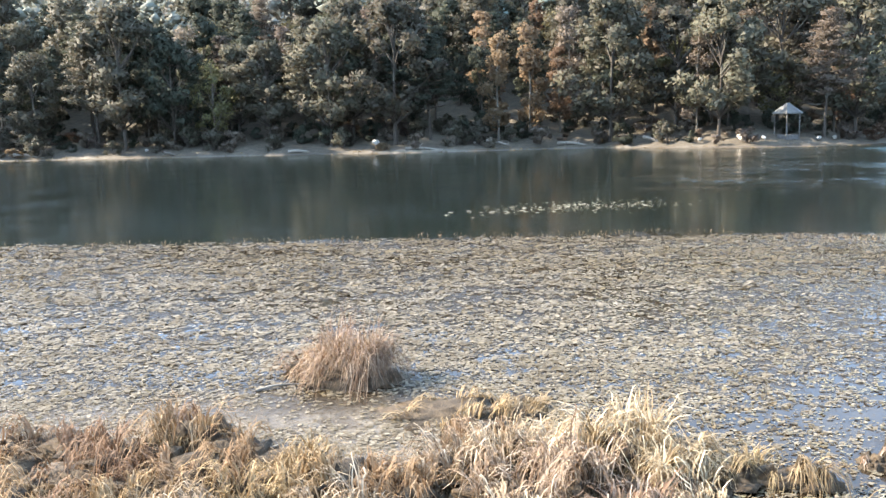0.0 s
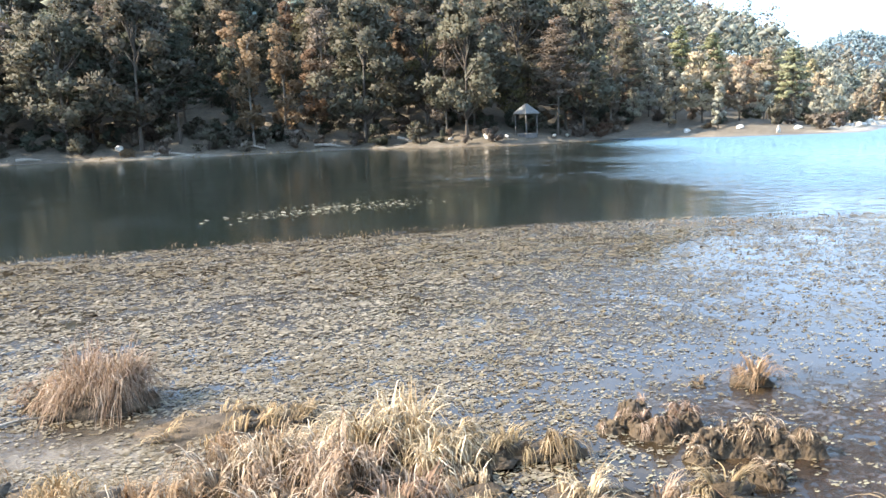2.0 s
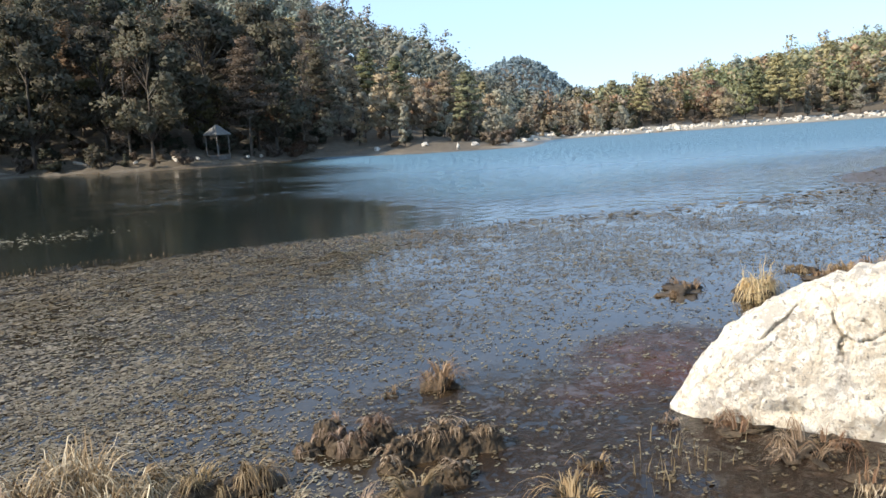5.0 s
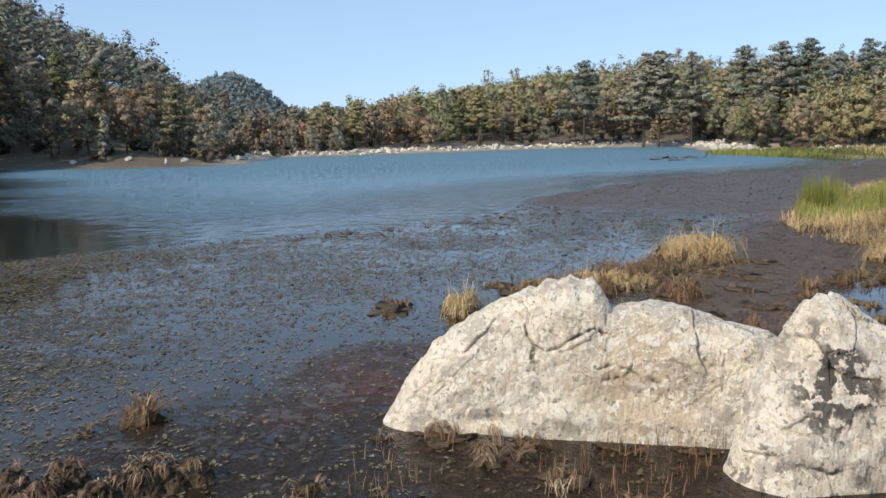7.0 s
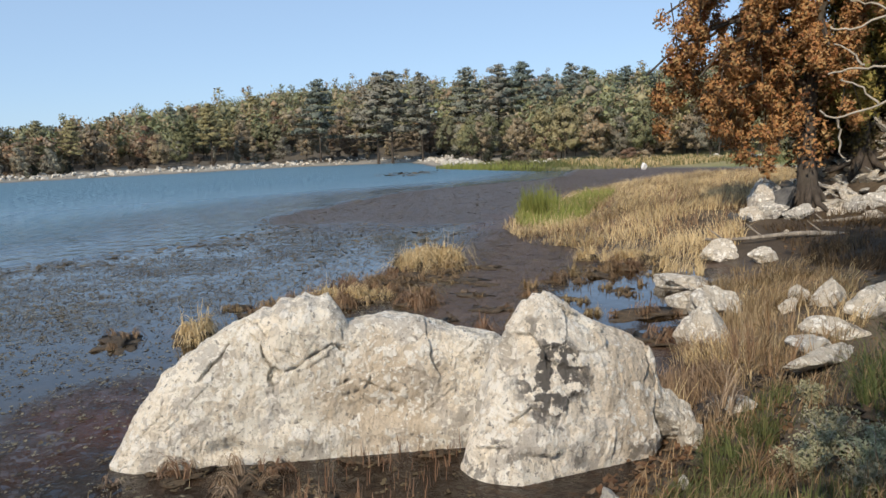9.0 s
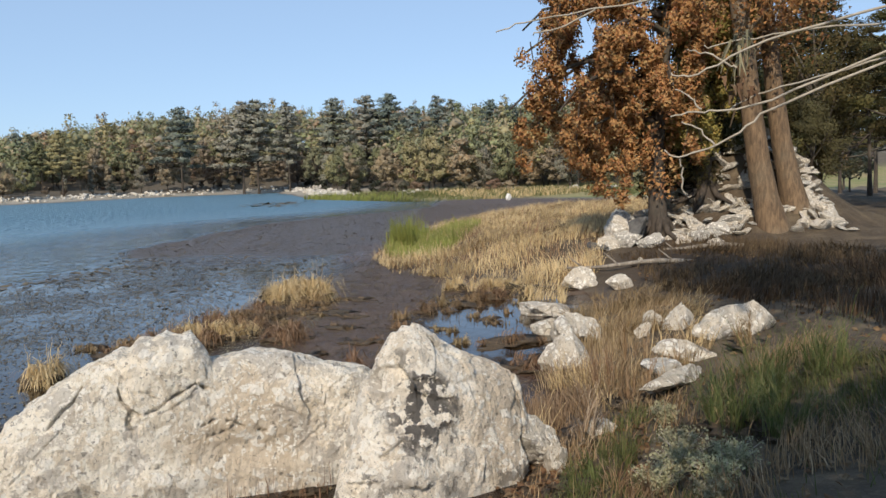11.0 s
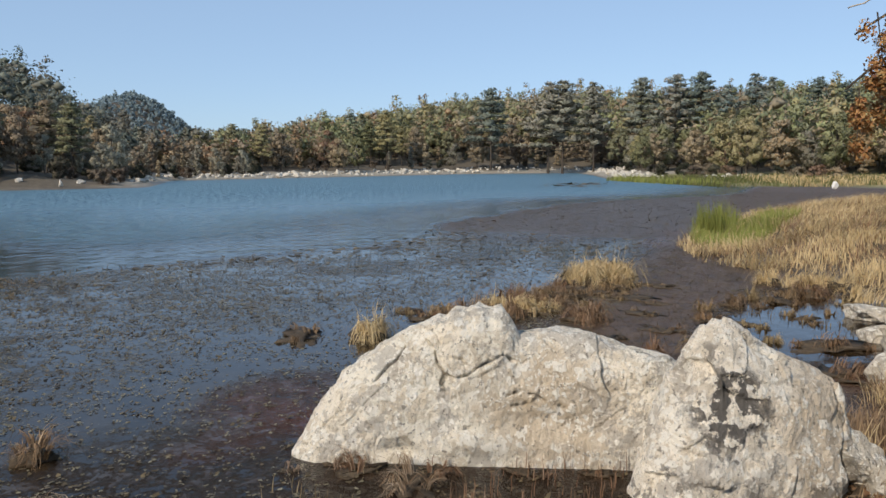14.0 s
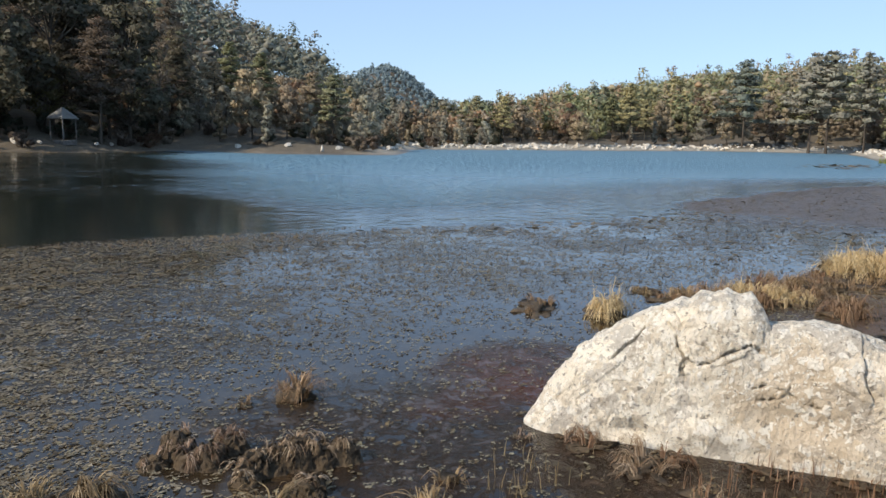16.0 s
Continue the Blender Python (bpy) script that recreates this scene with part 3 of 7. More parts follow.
# ---- the lie of the land ----
LAKE = [(-260, 20), (-60, 2.6), (-8, 2.7), (0, 2.7), (2.2, 2.0), (3.6, 0.9), (4.5, 0.1), (5.3, -0.25), (6.3, -0.55), (8.2, -0.95), (11.2, -1.25),
        (13.6, -2.0), (15.0, -1.2), (17.2, 0.9), (24, 2.2), (34, 1.9), (41, -0.4), (47, -5), (51, -16), (66, -17), (70, -11), (78, -3), (76, 7), (97, 22),
        (136, 34), (176, 48), (150, 63), (104, 67), (74, 70), (52, 52), (42, 56), (38, 66), (29, 60.5), (21, 62), (13, 70), (0, 69), (-20, 71), (-40, 72), (-260, 92)]


def shore_distance(x, y):
    """Metres from the waterline: positive on land."""
    x, y = np.asarray(x, float), np.asarray(y, float)
    d = np.full(x.shape, 1e9)
    for (x0, y0), (x1, y1) in zip(LAKE, LAKE[1:] + LAKE[:1]):
        ex, ey = x1 - x0, y1 - y0
        t = np.clip(((x - x0) * ex + (y - y0) * ey) / (ex * ex + ey * ey), 0, 1)
        d = np.minimum(d, np.hypot(x - x0 - t * ex, y - y0 - t * ey))
    return np.where(in_polygon(x, y, LAKE), -d, d)


def soft_step(v, lo, hi):
    t = np.clip((v - lo) / (hi - lo), 0, 1)
    return t * t * (3 - 2 * t)


def ripple_noise(x, y, scale, seed):
    """Cheap smooth unevenness in -1..1."""
    k = np.random.default_rng(seed)
    s = np.zeros(np.shape(x))
    for i in range(6):
        a, ph, f = k.uniform(0, 2 * np.pi), k.uniform(0, 6.28), scale * k.uniform(0.6, 1.9)
        s = s + np.sin((x * np.cos(a) + y * np.sin(a)) * f + ph) / 6
    return s * 1.6


def height(x, y):
    """Ground height over the water."""
    x, y = np.asarray(x, float), np.asarray(y, float)
    d, r = shore_distance(x, y), np.hypot(x, y)
    b = np.degrees(np.arctan2(x, y))
    ridge = np.interp(b, [-180, -110, -60, 0, 10, 20, 30, 33, 37.4, 41, 45, 49, 56, 62, 68, 74, 90, 125, 180],
                      [6, 6, 34, 46, 52, 46, 35, 29, 21, 11, 5, 3.2, 5, 9, 15, 18.5, 17, 10, 6])
    wide = np.interp(b, [-60, 40, 50, 60, 90, 120], [95, 95, 70, 60, 70, 70])
    land = np.clip(d, 0, None)
    z = 0.19 * np.minimum(land, 2.6) + 0.035 * np.clip(land - 2.6, 0, 12)
    near_far = soft_step(r, 40, 55)
    z = z * (1 - 0.55 * near_far)
    z = z + ridge * (1 - np.exp(-(land / wide) ** 1.35)) * soft_step(r, np.interp(b, [70, 80, 120], [22, 115, 110]), np.interp(b, [70, 80, 120], [60, 225, 225]))
    z = z + 45 * np.exp(-((b - 44.4) / 2.9) ** 2 / 2) * np.exp(-((r - 670) / 110) ** 2)
    # the stony bank under the orange tree
    z = z + 2.3 * np.exp(-(((x - 20.2) / 1.7) ** 2 + ((y + 6.3) / 1.8) ** 2)) * soft_step(d, 0.5, 3)
    z = z + (0.05 * ripple_noise(x, y, 1.5, 1) + 0.03 * ripple_noise(x, y, 5.0, 2)) * soft_step(d, 0.05, 1.2) * (1 + 3 * near_far)
    under = np.clip(-d, 0, None)
    return np.where(d > 0, z, -0.10 * np.minimum(under, 1) - 0.05 * np.clip(under - 1, 0, 25))


def ground_z(x, y):
    return float(height(np.array([x]), np.array([y]))[0])


def build_ground():
    ring = 0.35 * 1.036 ** np.arange(262)
    ang = np.radians(np.concatenate([np.arange(-180, -40, 2.0), np.arange(-40, 125, 0.5), np.arange(125, 180, 2.0)]))
    rr, aa = np.meshgrid(ring, ang, indexing="ij")
    x, y = rr * np.sin(aa), rr * np.cos(aa)
    z = height(x, y)
    n, k = len(ring), len(ang)
    v = np.concatenate([np.stack([x, y, z], -1).reshape(-1, 3), [[0, 0, ground_z(0, 0)]]])
    i, j = np.meshgrid(np.arange(n - 1), np.arange(k), indexing="ij")
    jn = (j + 1) % k
    f = np.stack([i * k + j, (i + 1) * k + j, (i + 1) * k + jn, i * k + jn], -1).reshape(-1, 4).tolist()
    f += [[n * k, j, (j + 1) % k] for j in range(k)]
    return tagged(new("ground", mesh_of("ground", v, f, EARTH)), "muddy lake bank rising to wooded hills", "ground", kind="structure")


build_ground()
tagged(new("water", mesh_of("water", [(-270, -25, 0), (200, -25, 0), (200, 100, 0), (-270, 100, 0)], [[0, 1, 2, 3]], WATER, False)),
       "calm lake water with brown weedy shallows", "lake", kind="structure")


# ---- stones ----
def ico(level):
    bm = bmesh.new()
    bmesh.ops.create_icosphere(bm, subdivisions=level, radius=1)
    v = np.array([q.co[:] for q in bm.verts])
    f = [[q.index for q in p.verts] for p in bm.faces]
    bm.free()
    return v, f


ICO3, ICO2, ICO1 = ico(4), ico(3), ico(2)


def stone_mesh(name, size, seed, material, base=ICO3, cuts=11, rough=0.04, peak=0.0):
    """A stone with broken faces: a ball cut by planes, then roughened."""
    r = np.random.default_rng(seed)
    d, f = base
    nrm = r.normal(size=(cuts, 3))
    nrm /= np.linalg.norm(nrm, axis=1, keepdims=True)
    off = r.uniform(0.42, 0.82, cuts)
    dot = np.maximum(d @ nrm.T, 1e-3)
    rad = np.minimum(np.min(np.where(d @ nrm.T > 0.05, off / dot, 9), axis=1), 1.25)
    v = d * rad[:, None]
    o = r.uniform(0, 50, 3)
    k = np.array([noise.fractal(Vector(q * 2.2 + o), 1.0, 2.0, 4) for q in v]) * rough + np.array([noise.fractal(Vector(q * 8 + o), 0.8, 2.1, 3) for q in v]) * rough * 0.3
    v = v + d * k[:, None]
    v[:, :2] *= np.clip(1.0 - peak * (v[:, 2:] + 0.5) / 1.1, 0.12, 1.25) if peak else 1.0
    low, high = v.min(0), v.max(0)
    v = (v - (low + high) / 2) / ((high - low) / 2) * (np.asarray(size) / 2)
    return mesh_of(name, v, f, material, False)


def broken_planes(q, r, count, slope, step):
    """Unevenness of rock that broke along flat faces: each cell round a random site is a tilted plane of its own."""
    sites = r.uniform(q.min(0), q.max(0), (count, 3))
    bend = np.array([noise.noise_vector(Vector(w * 5.0)) for w in q]) * 0.035
    near = np.concatenate([np.argmin(((c[:, None] - sites[None]) ** 2).sum(2), 1) for c in np.array_split(q + bend, 40)])
    tilt, lift = r.normal(0, slope, (count, 3)), r.normal(0, step, count)
    return np.clip(((q - sites[near]) * tilt[near]).sum(1) + lift[near], -0.05, 0.04)


def boulder(name, label, a, way, profile, front, back, seed, material, cracks=(), strata=0.0, sharp=0.0, nu=520, nv=200, planes=(90, 0.16, 0.006), bulges=()):
    """A boulder as a loft along its crest: profile gives the crest's height along the way, front and back how far its foot stands off."""
    r = np.random.default_rng(seed)
    a, way = np.array(a, float), np.array(way, float) / np.hypot(*way)
    nrm = np.array([way[1], -way[0]])
    if nrm @ a > 0:
        nrm = -nrm
    ps = np.array(profile, float)
    s = np.linspace(ps[0, 0], ps[-1, 0], nu)
    h = np.interp(s, ps[:, 0], ps[:, 1])
    k = np.array([0.25, 0.5, 0.25])
    h = np.convolve(np.pad(h, 1, mode="edge"), k, mode="valid")
    e = np.clip(np.minimum((s - s[0]) / 0.22, (s[-1] - s) / 0.3), 0, 1) ** 0.5
    eb = np.clip(np.minimum((s - s[0]) / 0.9, (s[-1] - s) / 0.6), 0, 1) ** 0.8
    u = np.linspace(0, np.pi, nv)
    cu, su = np.cos(u), np.sin(u)
    off = np.where(cu > 0, np.abs(cu) ** 0.8, -np.abs(cu) ** 0.62)
    zz = (1 - sharp) * su ** 0.72 + sharp * (1 - np.abs(np.linspace(1, -1, nv)) ** 1.5)
    off = (1 - sharp) * off + sharp * np.linspace(1, -1, nv)
    o = np.where(off[None] > 0, off[None] * front * (0.25 + 0.75 * e[:, None]), off[None] * back * (0.08 + 0.92 * eb[:, None]))
    z = h[:, None] * zz[None]
    z = np.where(z < 0.02, -0.25, z)
    x = a[0] + way[0] * s[:, None] + nrm[0] * o
    y = a[1] + way[1] * s[:, None] + nrm[1] * o
    p = np.stack([x, y, z], -1)
    du, dv = np.gradient(p, axis=0), np.gradient(p, axis=1)
    nn = np.cross(du, dv)
    nn /= np.linalg.norm(nn, axis=-1, keepdims=True) + 1e-9
    mid = p.reshape(-1, 3).mean(0)
    if ((p - mid) * nn).sum() < 0:
        nn = -nn
    q = p.reshape(-1, 3)
    seed_off = r.uniform(0, 40, 3)
    big = np.array([noise.fractal(Vector(w * 2.3 + seed_off), 1.0, 2.0, 3) for w in q])
    cell = np.array([noise.voronoi(Vector(w * 4.5 + seed_off))[0][0] for w in q])
    fine = np.array([noise.fractal(Vector(w * 11 + seed_off), 0.8, 2.1, 4) for w in q])
    facet = np.array([noise.voronoi(Vector(w * 2.1 + seed_off))[0][0] for w in q])
    grit = np.array([noise.noise(Vector(w * 38 + seed_off)) for w in q])
    disp = 0.016 * big - 0.010 * (cell - 0.35) - 0.02 * (facet - 0.4) + 0.011 * fine + 0.0045 * grit
    disp += broken_planes(q, r, *planes) + 0.6 * broken_planes(q, r, planes[0] * 6, planes[1] * 1.5, planes[2])
    disp -= 0.02 * np.clip(fine - 0.45, 0, 1)              # pits
    if strata:
        tilt = q[:, 2] * 0.75 + (q[:, :2] - a) @ way * 0.5
        disp += strata * np.abs(((tilt * 9 + big * 0.8) % 1.0) - 0.5)
    disp = disp.reshape(nu, nv)
    sg, zg = np.broadcast_to(s[:, None], (nu, nv)), z
    for line, deep, half in cracks:
        d = np.full((nu, nv), 9.0)
        for (s0, z0), (s1, z1) in zip(line, line[1:]):
            ex, ey = s1 - s0, z1 - z0
            t = np.clip(((sg - s0) * ex + (zg - z0) * ey) / (ex * ex + ey * ey), 0, 1)
            d = np.minimum(d, np.hypot(sg - s0 - t * ex, zg - z0 - t * ey))
        d = np.abs(d + 0.009 * fine.reshape(nu, nv) + 0.003 * grit.reshape(nu, nv))
        disp -= np.where(cu > 0, 1, 0)[None] * deep * np.exp(-(d / half) ** 2)
    for s0, z0, rs, rz, out in bulges:                     # swellings and hollows of the front
        disp += np.where(cu > 0, 1, 0)[None] * out * np.exp(-((sg - s0) / rs) ** 2 - ((zg - z0) / rz) ** 2)
    p = p + nn * disp[..., None] * np.clip(z[..., None] / 0.1, 0, 1)
    i, j = np.meshgrid(np.arange(nu - 1), np.arange(nv - 1), indexing="ij")
    f = np.stack([i * nv + j, (i + 1) * nv + j, (i + 1) * nv + j + 1, i * nv + j + 1], -1).reshape(-1, 4)
    me = mesh_of(name, p.reshape(-1, 3), f, material)
    return tagged(new(name, me), label, "boulder")


boulder("boulder", "long pale limestone boulder with cracked face standing in shallow water", (4.75, 3.22), (0.359, -0.933),
        [(-0.05, 0.0), (0.02, 0.1), (0.13, 0.31), (0.33, 0.58), (0.6, 0.77), (0.8, 0.88), (0.98, 0.965), (1.04, 0.95), (1.1, 1.025), (1.19, 1.02), (1.27, 1.06), (1.35, 1.025), (1.43, 1.045), (1.5, 0.95), (1.55, 0.86), (1.66, 0.87),
         (1.8, 0.88), (2.08, 0.84), (2.3, 0.76), (2.6, 0.69), (2.85, 0.5), (3.0, 0.0)], 0.24, 0.85, 3, ROCK, sharp=0.22, planes=(60, 0.03, 0.0006),
        cracks=[([(0.92, 0.84), (0.98, 0.78), (1.0, 0.70), (1.05, 0.62), (1.12, 0.59), (1.2, 0.61), (1.28, 0.67), (1.36, 0.71), (1.44, 0.75), (1.52, 0.71)], 0.055, 0.006),
                ([(1.05, 0.62), (1.03, 0.55), (1.06, 0.49)], 0.045, 0.0055), ([(0.78, 0.79), (0.72, 0.70), (0.66, 0.66), (0.58, 0.56)], 0.045, 0.006),
                ([(1.08, 0.73), (1.16, 0.72), (1.2, 0.69)], 0.04, 0.006), ([(1.45, 0.47), (1.55, 0.51), (1.66, 0.49), (1.75, 0.43), (1.88, 0.40)], 0.045, 0.0055), ([(1.5, 0.41), (1.62, 0.43)], 0.03, 0.006),
                ([(1.15, 0.26), (1.4, 0.25)], 0.03, 0.01), ([(0.52, 0.3), (0.6, 0.2), (0.58, 0.12)], 0.02, 0.008)],
        bulges=[(1.2, 0.86, 0.28, 0.13, 0.05), (0.55, 0.36, 0.3, 0.2, 0.03), (1.9, 0.3, 0.5, 0.12, -0.05), (0.75, 0.06, 0.12, 0.08, -0.09), (2.1, 0.62, 0.5, 0.1, 0.035), (1.5, 0.16, 0.6, 0.08, 0.03)])
boulder("boulder", "pointed grey-white limestone boulder with dark lichen on muddy bank", (4.98, 0.88), (0.614, -0.789),
        [(-0.06, 0.0), (-0.01, 0.16), (0.09, 0.37), (0.2, 0.62), (0.33, 0.88), (0.43, 1.05), (0.495, 1.085), (0.58, 1.055), (0.82, 0.92), (1.02, 0.80), (1.2, 0.70), (1.3, 0.62), (1.36, 0.45),
         (1.4, 0.0)], 0.37, 0.6, 11, ROCK_LICHEN, strata=0.006, sharp=0.65, planes=(26, 0.085, 0.0015),
        cracks=[([(1.22, 0.66), (1.27, 0.45), (1.2, 0.2)], 0.05, 0.012), ([(0.62, 1.0), (0.8, 0.86), (0.92, 0.76)], 0.03, 0.01), ([(0.15, 0.42), (0.3, 0.38)], 0.012, 0.008), ([(0.12, 0.36), (0.3, 0.31)], 0.012, 0.008)],
        bulges=[(0.85, 0.62, 0.16, 0.16, 0.03), (1.05, 0.3, 0.15, 0.25, -0.03), (0.3, 0.2, 0.25, 0.15, 0.03)])


def lay_stone(label, x, y, size, turn, seed, material=ROCK, sink=0.25, tilt=0.0, name="stone", group="stones on the bank", base=ICO3, z=None, peak=0.0):
    me = stone_mesh(name, np.asarray(size), seed, material, base, 14, 0.10, peak)
    low = ground_z(x, y) if z is None else z
    ob = new(name, me)
    ob.matrix_world = pose(x, y, max(low, -0.03) + size[2] * (0.5 - sink), tilt, tilt * 0.6, turn)
    return tagged(ob, label, "stone", group)


lay_stone("broken slab of pale limestone leaning on a boulder", 5.72, -0.32, (0.36, 0.42, 0.40), 35, 24, ROCK_BANK, 0.1, 16)
lay_stone("small pale stone at a boulder's foot", 5.52, -0.45, (0.2, 0.22, 0.26), 50, 22, ROCK_BANK, 0.2)
lay_stone("pointed pale limestone rock in dry grass", 8.45, -0.84, (0.55, 0.60, 0.60), 15, 23, ROCK_BANK, 0.2, 6, peak=0.95)
lay_stone("broad pale limestone rock beside the pool", 9.85, -1.08, (0.6, 0.74, 0.48), 30, 24, ROCK_BANK, 0.2, peak=0.3)
lay_stone("rounded pale limestone rock beside the pool", 10.5, -0.78, (0.45, 0.5, 0.30), 70, 25, ROCK_BANK, 0.2)
lay_stone("low flat pale rock at the pool's edge", 11.85, -0.78, (0.6, 0.78, 0.28), -20, 26, ROCK_BANK, 0.2)
lay_stone("pale rounded rock at the edge of the reeds", 14.55, -1.6, (0.48, 0.6, 0.44), 10, 27, ROCK_BANK, 0.15, peak=0.3)
lay_stone("small whitish rock on dark mud", 13.9, -2.22, (0.34, 0.42, 0.30), 35, 28, ROCK_BANK, 0.15)
lay_stone("pointed ochre-stained rock in dry grass", 9.5, -2.17, (0.34, 0.38, 0.36), 60, 29, ROCK_BANK, 0.2, peak=0.9)
lay_stone("rounded ochre rock in dry grass", 9.75, -1.98, (0.28, 0.26, 0.26), 60, 42, ROCK_BANK, 0.2)
lay_stone("small ochre rock in dry grass", 9.33, -1.78, (0.2, 0.21, 0.2), 25, 30, ROCK_BANK, 0.2)
lay_stone("large grey-white rock on the grassy bank", 8.75, -2.6, (0.6, 0.84, 0.48), -12, 31, ROCK_BANK, 0.22, 8, peak=0.4)
lay_stone("long pale stone slab on the bank", 7.95, -1.9, (0.28, 0.62, 0.2), -8, 32, ROCK_BANK, 0.0, 3)
lay_stone("grey stone beneath pale slabs", 7.45, -1.58, (0.32, 0.36, 0.26), 20, 33, ROCK_GREY, 0.2)
lay_stone("long tilted stone slab in bank grass", 7.12, -1.62, (1.15, 0.26, 0.2), -40, 34, ROCK_BANK, 0.1, 4)
lay_stone("flat half-buried stone among green grass", 6.22, -0.87, (0.24, 0.28, 0.15), 15, 35, ROCK_GREY, 0.3)
lay_stone("low pale stone at the reeds' edge", 17.3, -2.5, (0.4, 0.6, 0.3), 15, 43, ROCK_BANK, 0.2)
lay_stone("small angular pale stone on the mud", 4.45, 0.0, (0.18, 0.16, 0.20), 35, 36, ROCK_GREY, 0.2, 0, base=ICO2)
lay_stone("fist-sized grey stone in grass", 4.72, -0.38, (0.10, 0.08, 0.10), 0, 37, ROCK_GREY, 0.2, base=ICO2)
lay_stone("fist-sized grey stone in grass", 4.45, -0.17, (0.08, 0.08, 0.07), 40, 38, ROCK_GREY, 0.2, base=ICO2)
lay_stone("small whitish stone on dark mud", 15.6, -2.9, (0.18, 0.16, 0.13), 40, 39, ROCK_BANK, 0.2, base=ICO2)
lay_stone("pale stone among golden reeds", 17.6, -2.6, (0.49, 0.33, 0.25), 0, 40, ROCK_BANK, 0.2)
lay_stone("pale stone slab at the tree's foot", 16.6, -4.6, (0.49, 0.33, 0.20), 10, 41, ROCK_BANK, 0.2)

# the heap of slabs under the orange tree
heap = np.random.default_rng(5)
heap_meshes = [stone_mesh("slab", s, 60 + i, ROCK_GREY if i == 1 else ROCK_BANK, ICO2, 9, 0.12) for i, s in enumerate([(1.0, 0.7, 0.2), (0.8, 0.6, 0.28), (1.3, 0.6, 0.2), (0.7, 0.65, 0.3)])]
for i in range(300):
    x, y = heap.uniform(17.3, 20.6), heap.uniform(-7.6, -3.9)
    if math.hypot(x - 18.2, y + 3.7) < 0.6 or math.hypot(x - 17.7, y + 6.1) < 0.45:
        continue
    ob = new("slab", heap_meshes[i % 4])
    ob.matrix_world = pose(x, y, ground_z(x, y) + 0.06, heap.uniform(-40, 40), heap.uniform(-40, 40), heap.uniform(0, 360)) @ Matrix.Scale(heap.uniform(0.25, 0.55), 4)
    tagged(ob, "grey-white limestone slab in a heap below a tree", "stone", "heap of slabs")
for i, (x, y, size, turn, tilt, mat_of) in enumerate(((17.7, -3.1, (0.8, 0.5, 0.75), 30, 24, DARK_STONE), (17.35, -2.85, (0.9, 0.3, 0.4), 60, 28, ROCK_GREY), (17.75, -2.75, (0.8, 0.5, 0.7), 10, 30, ROCK_BANK),
                                                      (18.5, -3.0, (1.0, 0.7, 0.9), 60, 12, ROCK_GREY), (17.0, -3.35, (0.6, 0.4, 0.35), 80, 18, ROCK_GREY), (17.4, -4.4, (0.55, 0.35, 0.3), 15, 20, ROCK_GREY),
                                                      (17.3, -2.3, (0.7, 0.3, 0.25), 40, 12, DARK_STONE), (17.6, -4.9, (0.6, 0.4, 0.3), 35, 28, ROCK_GREY), (18.0, -5.3, (0.7, 0.4, 0.3), 75, 22, ROCK_GREY))):
    lay_stone("jagged weathered rock among the orange tree's roots", x, y, size, turn, 110 + i, mat_of, 0.2, tilt, "rock", "rocks at the tree's roots")

# white stones along the far beach
beach = np.random.default_rng(9)
beach_meshes = [stone_mesh("beach_stone", s, 80 + i, ROCK_BANK if i == 0 else ROCK_GREY, ICO2, 12, 0.06) for i, s in enumerate([(1.4, 1.0, 0.9), (0.9, 0.8, 0.7), (2.0, 1.2, 1.0), (0.7, 0.6, 0.55)])]
count = 0
for i in range(4000):
    b, r = math.radians(beach.uniform(44, 93)), beach.uniform(70, 200)
    x, y = r * math.sin(b), r * math.cos(b)
    d = float(shore_distance(x, y))
    if not 1.5 < d < 9 or beach.random() < d / 10 or (x < 100 and y < 26):
        continue
    ob = new("beach_stone", beach_meshes[i % 4])
    ob.matrix_world = pose(x, y, ground_z(x, y) + 0.15, 0, 0, beach.uniform(0, 360)) @ Matrix.Scale(beach.uniform(0.3, 0.8), 4)
    tagged(ob, "whitish boulder on the far beach", "stone", "stones of the far beach")
    count += 1
    if count >= 290:
        break
for i in range(70):
    b, r = math.radians(beach.uniform(83, 99)), beach.uniform(95, 103)
    x, y = r * math.sin(b), r * math.cos(b)
    ob = new("meadow_stone", beach_meshes[i % 4])
    ob.matrix_world = pose(x, y, ground_z(x, y) + 0.12, 0, 0, beach.uniform(0, 360)) @ Matrix.Scale(beach.uniform(0.3, 0.75), 4)
    tagged(ob, "whitish boulder behind the far meadow", "stone", "stones behind the far meadow")
rubble, (ball, tri) = [], ico(1)
for i in range(9000):
    b, r = math.radians(beach.uniform(46, 94)), beach.uniform(80, 200)
    x, y = r * math.sin(b), r * math.cos(b)
    d = float(shore_distance(x, y))
    if not 1.8 < d < 8.5 or beach.random() < abs(d - 4.5) / 5 or (x < 100 and y < 26):
        continue
    size = beach.uniform(0.12, 0.45)
    rubble.append((ball * beach.uniform(0.6, 1.1, (len(ball), 1)) * [size, size, size * 0.75] + [x, y, ground_z(x, y) + 0.1 * size], tri))
tagged(new("beach_rubble", mesh_of("beach_rubble", *joined(rubble), ROCK_GREY, False)), "whitish rubble strewn along the far beach", "rubble", kind="stuff")
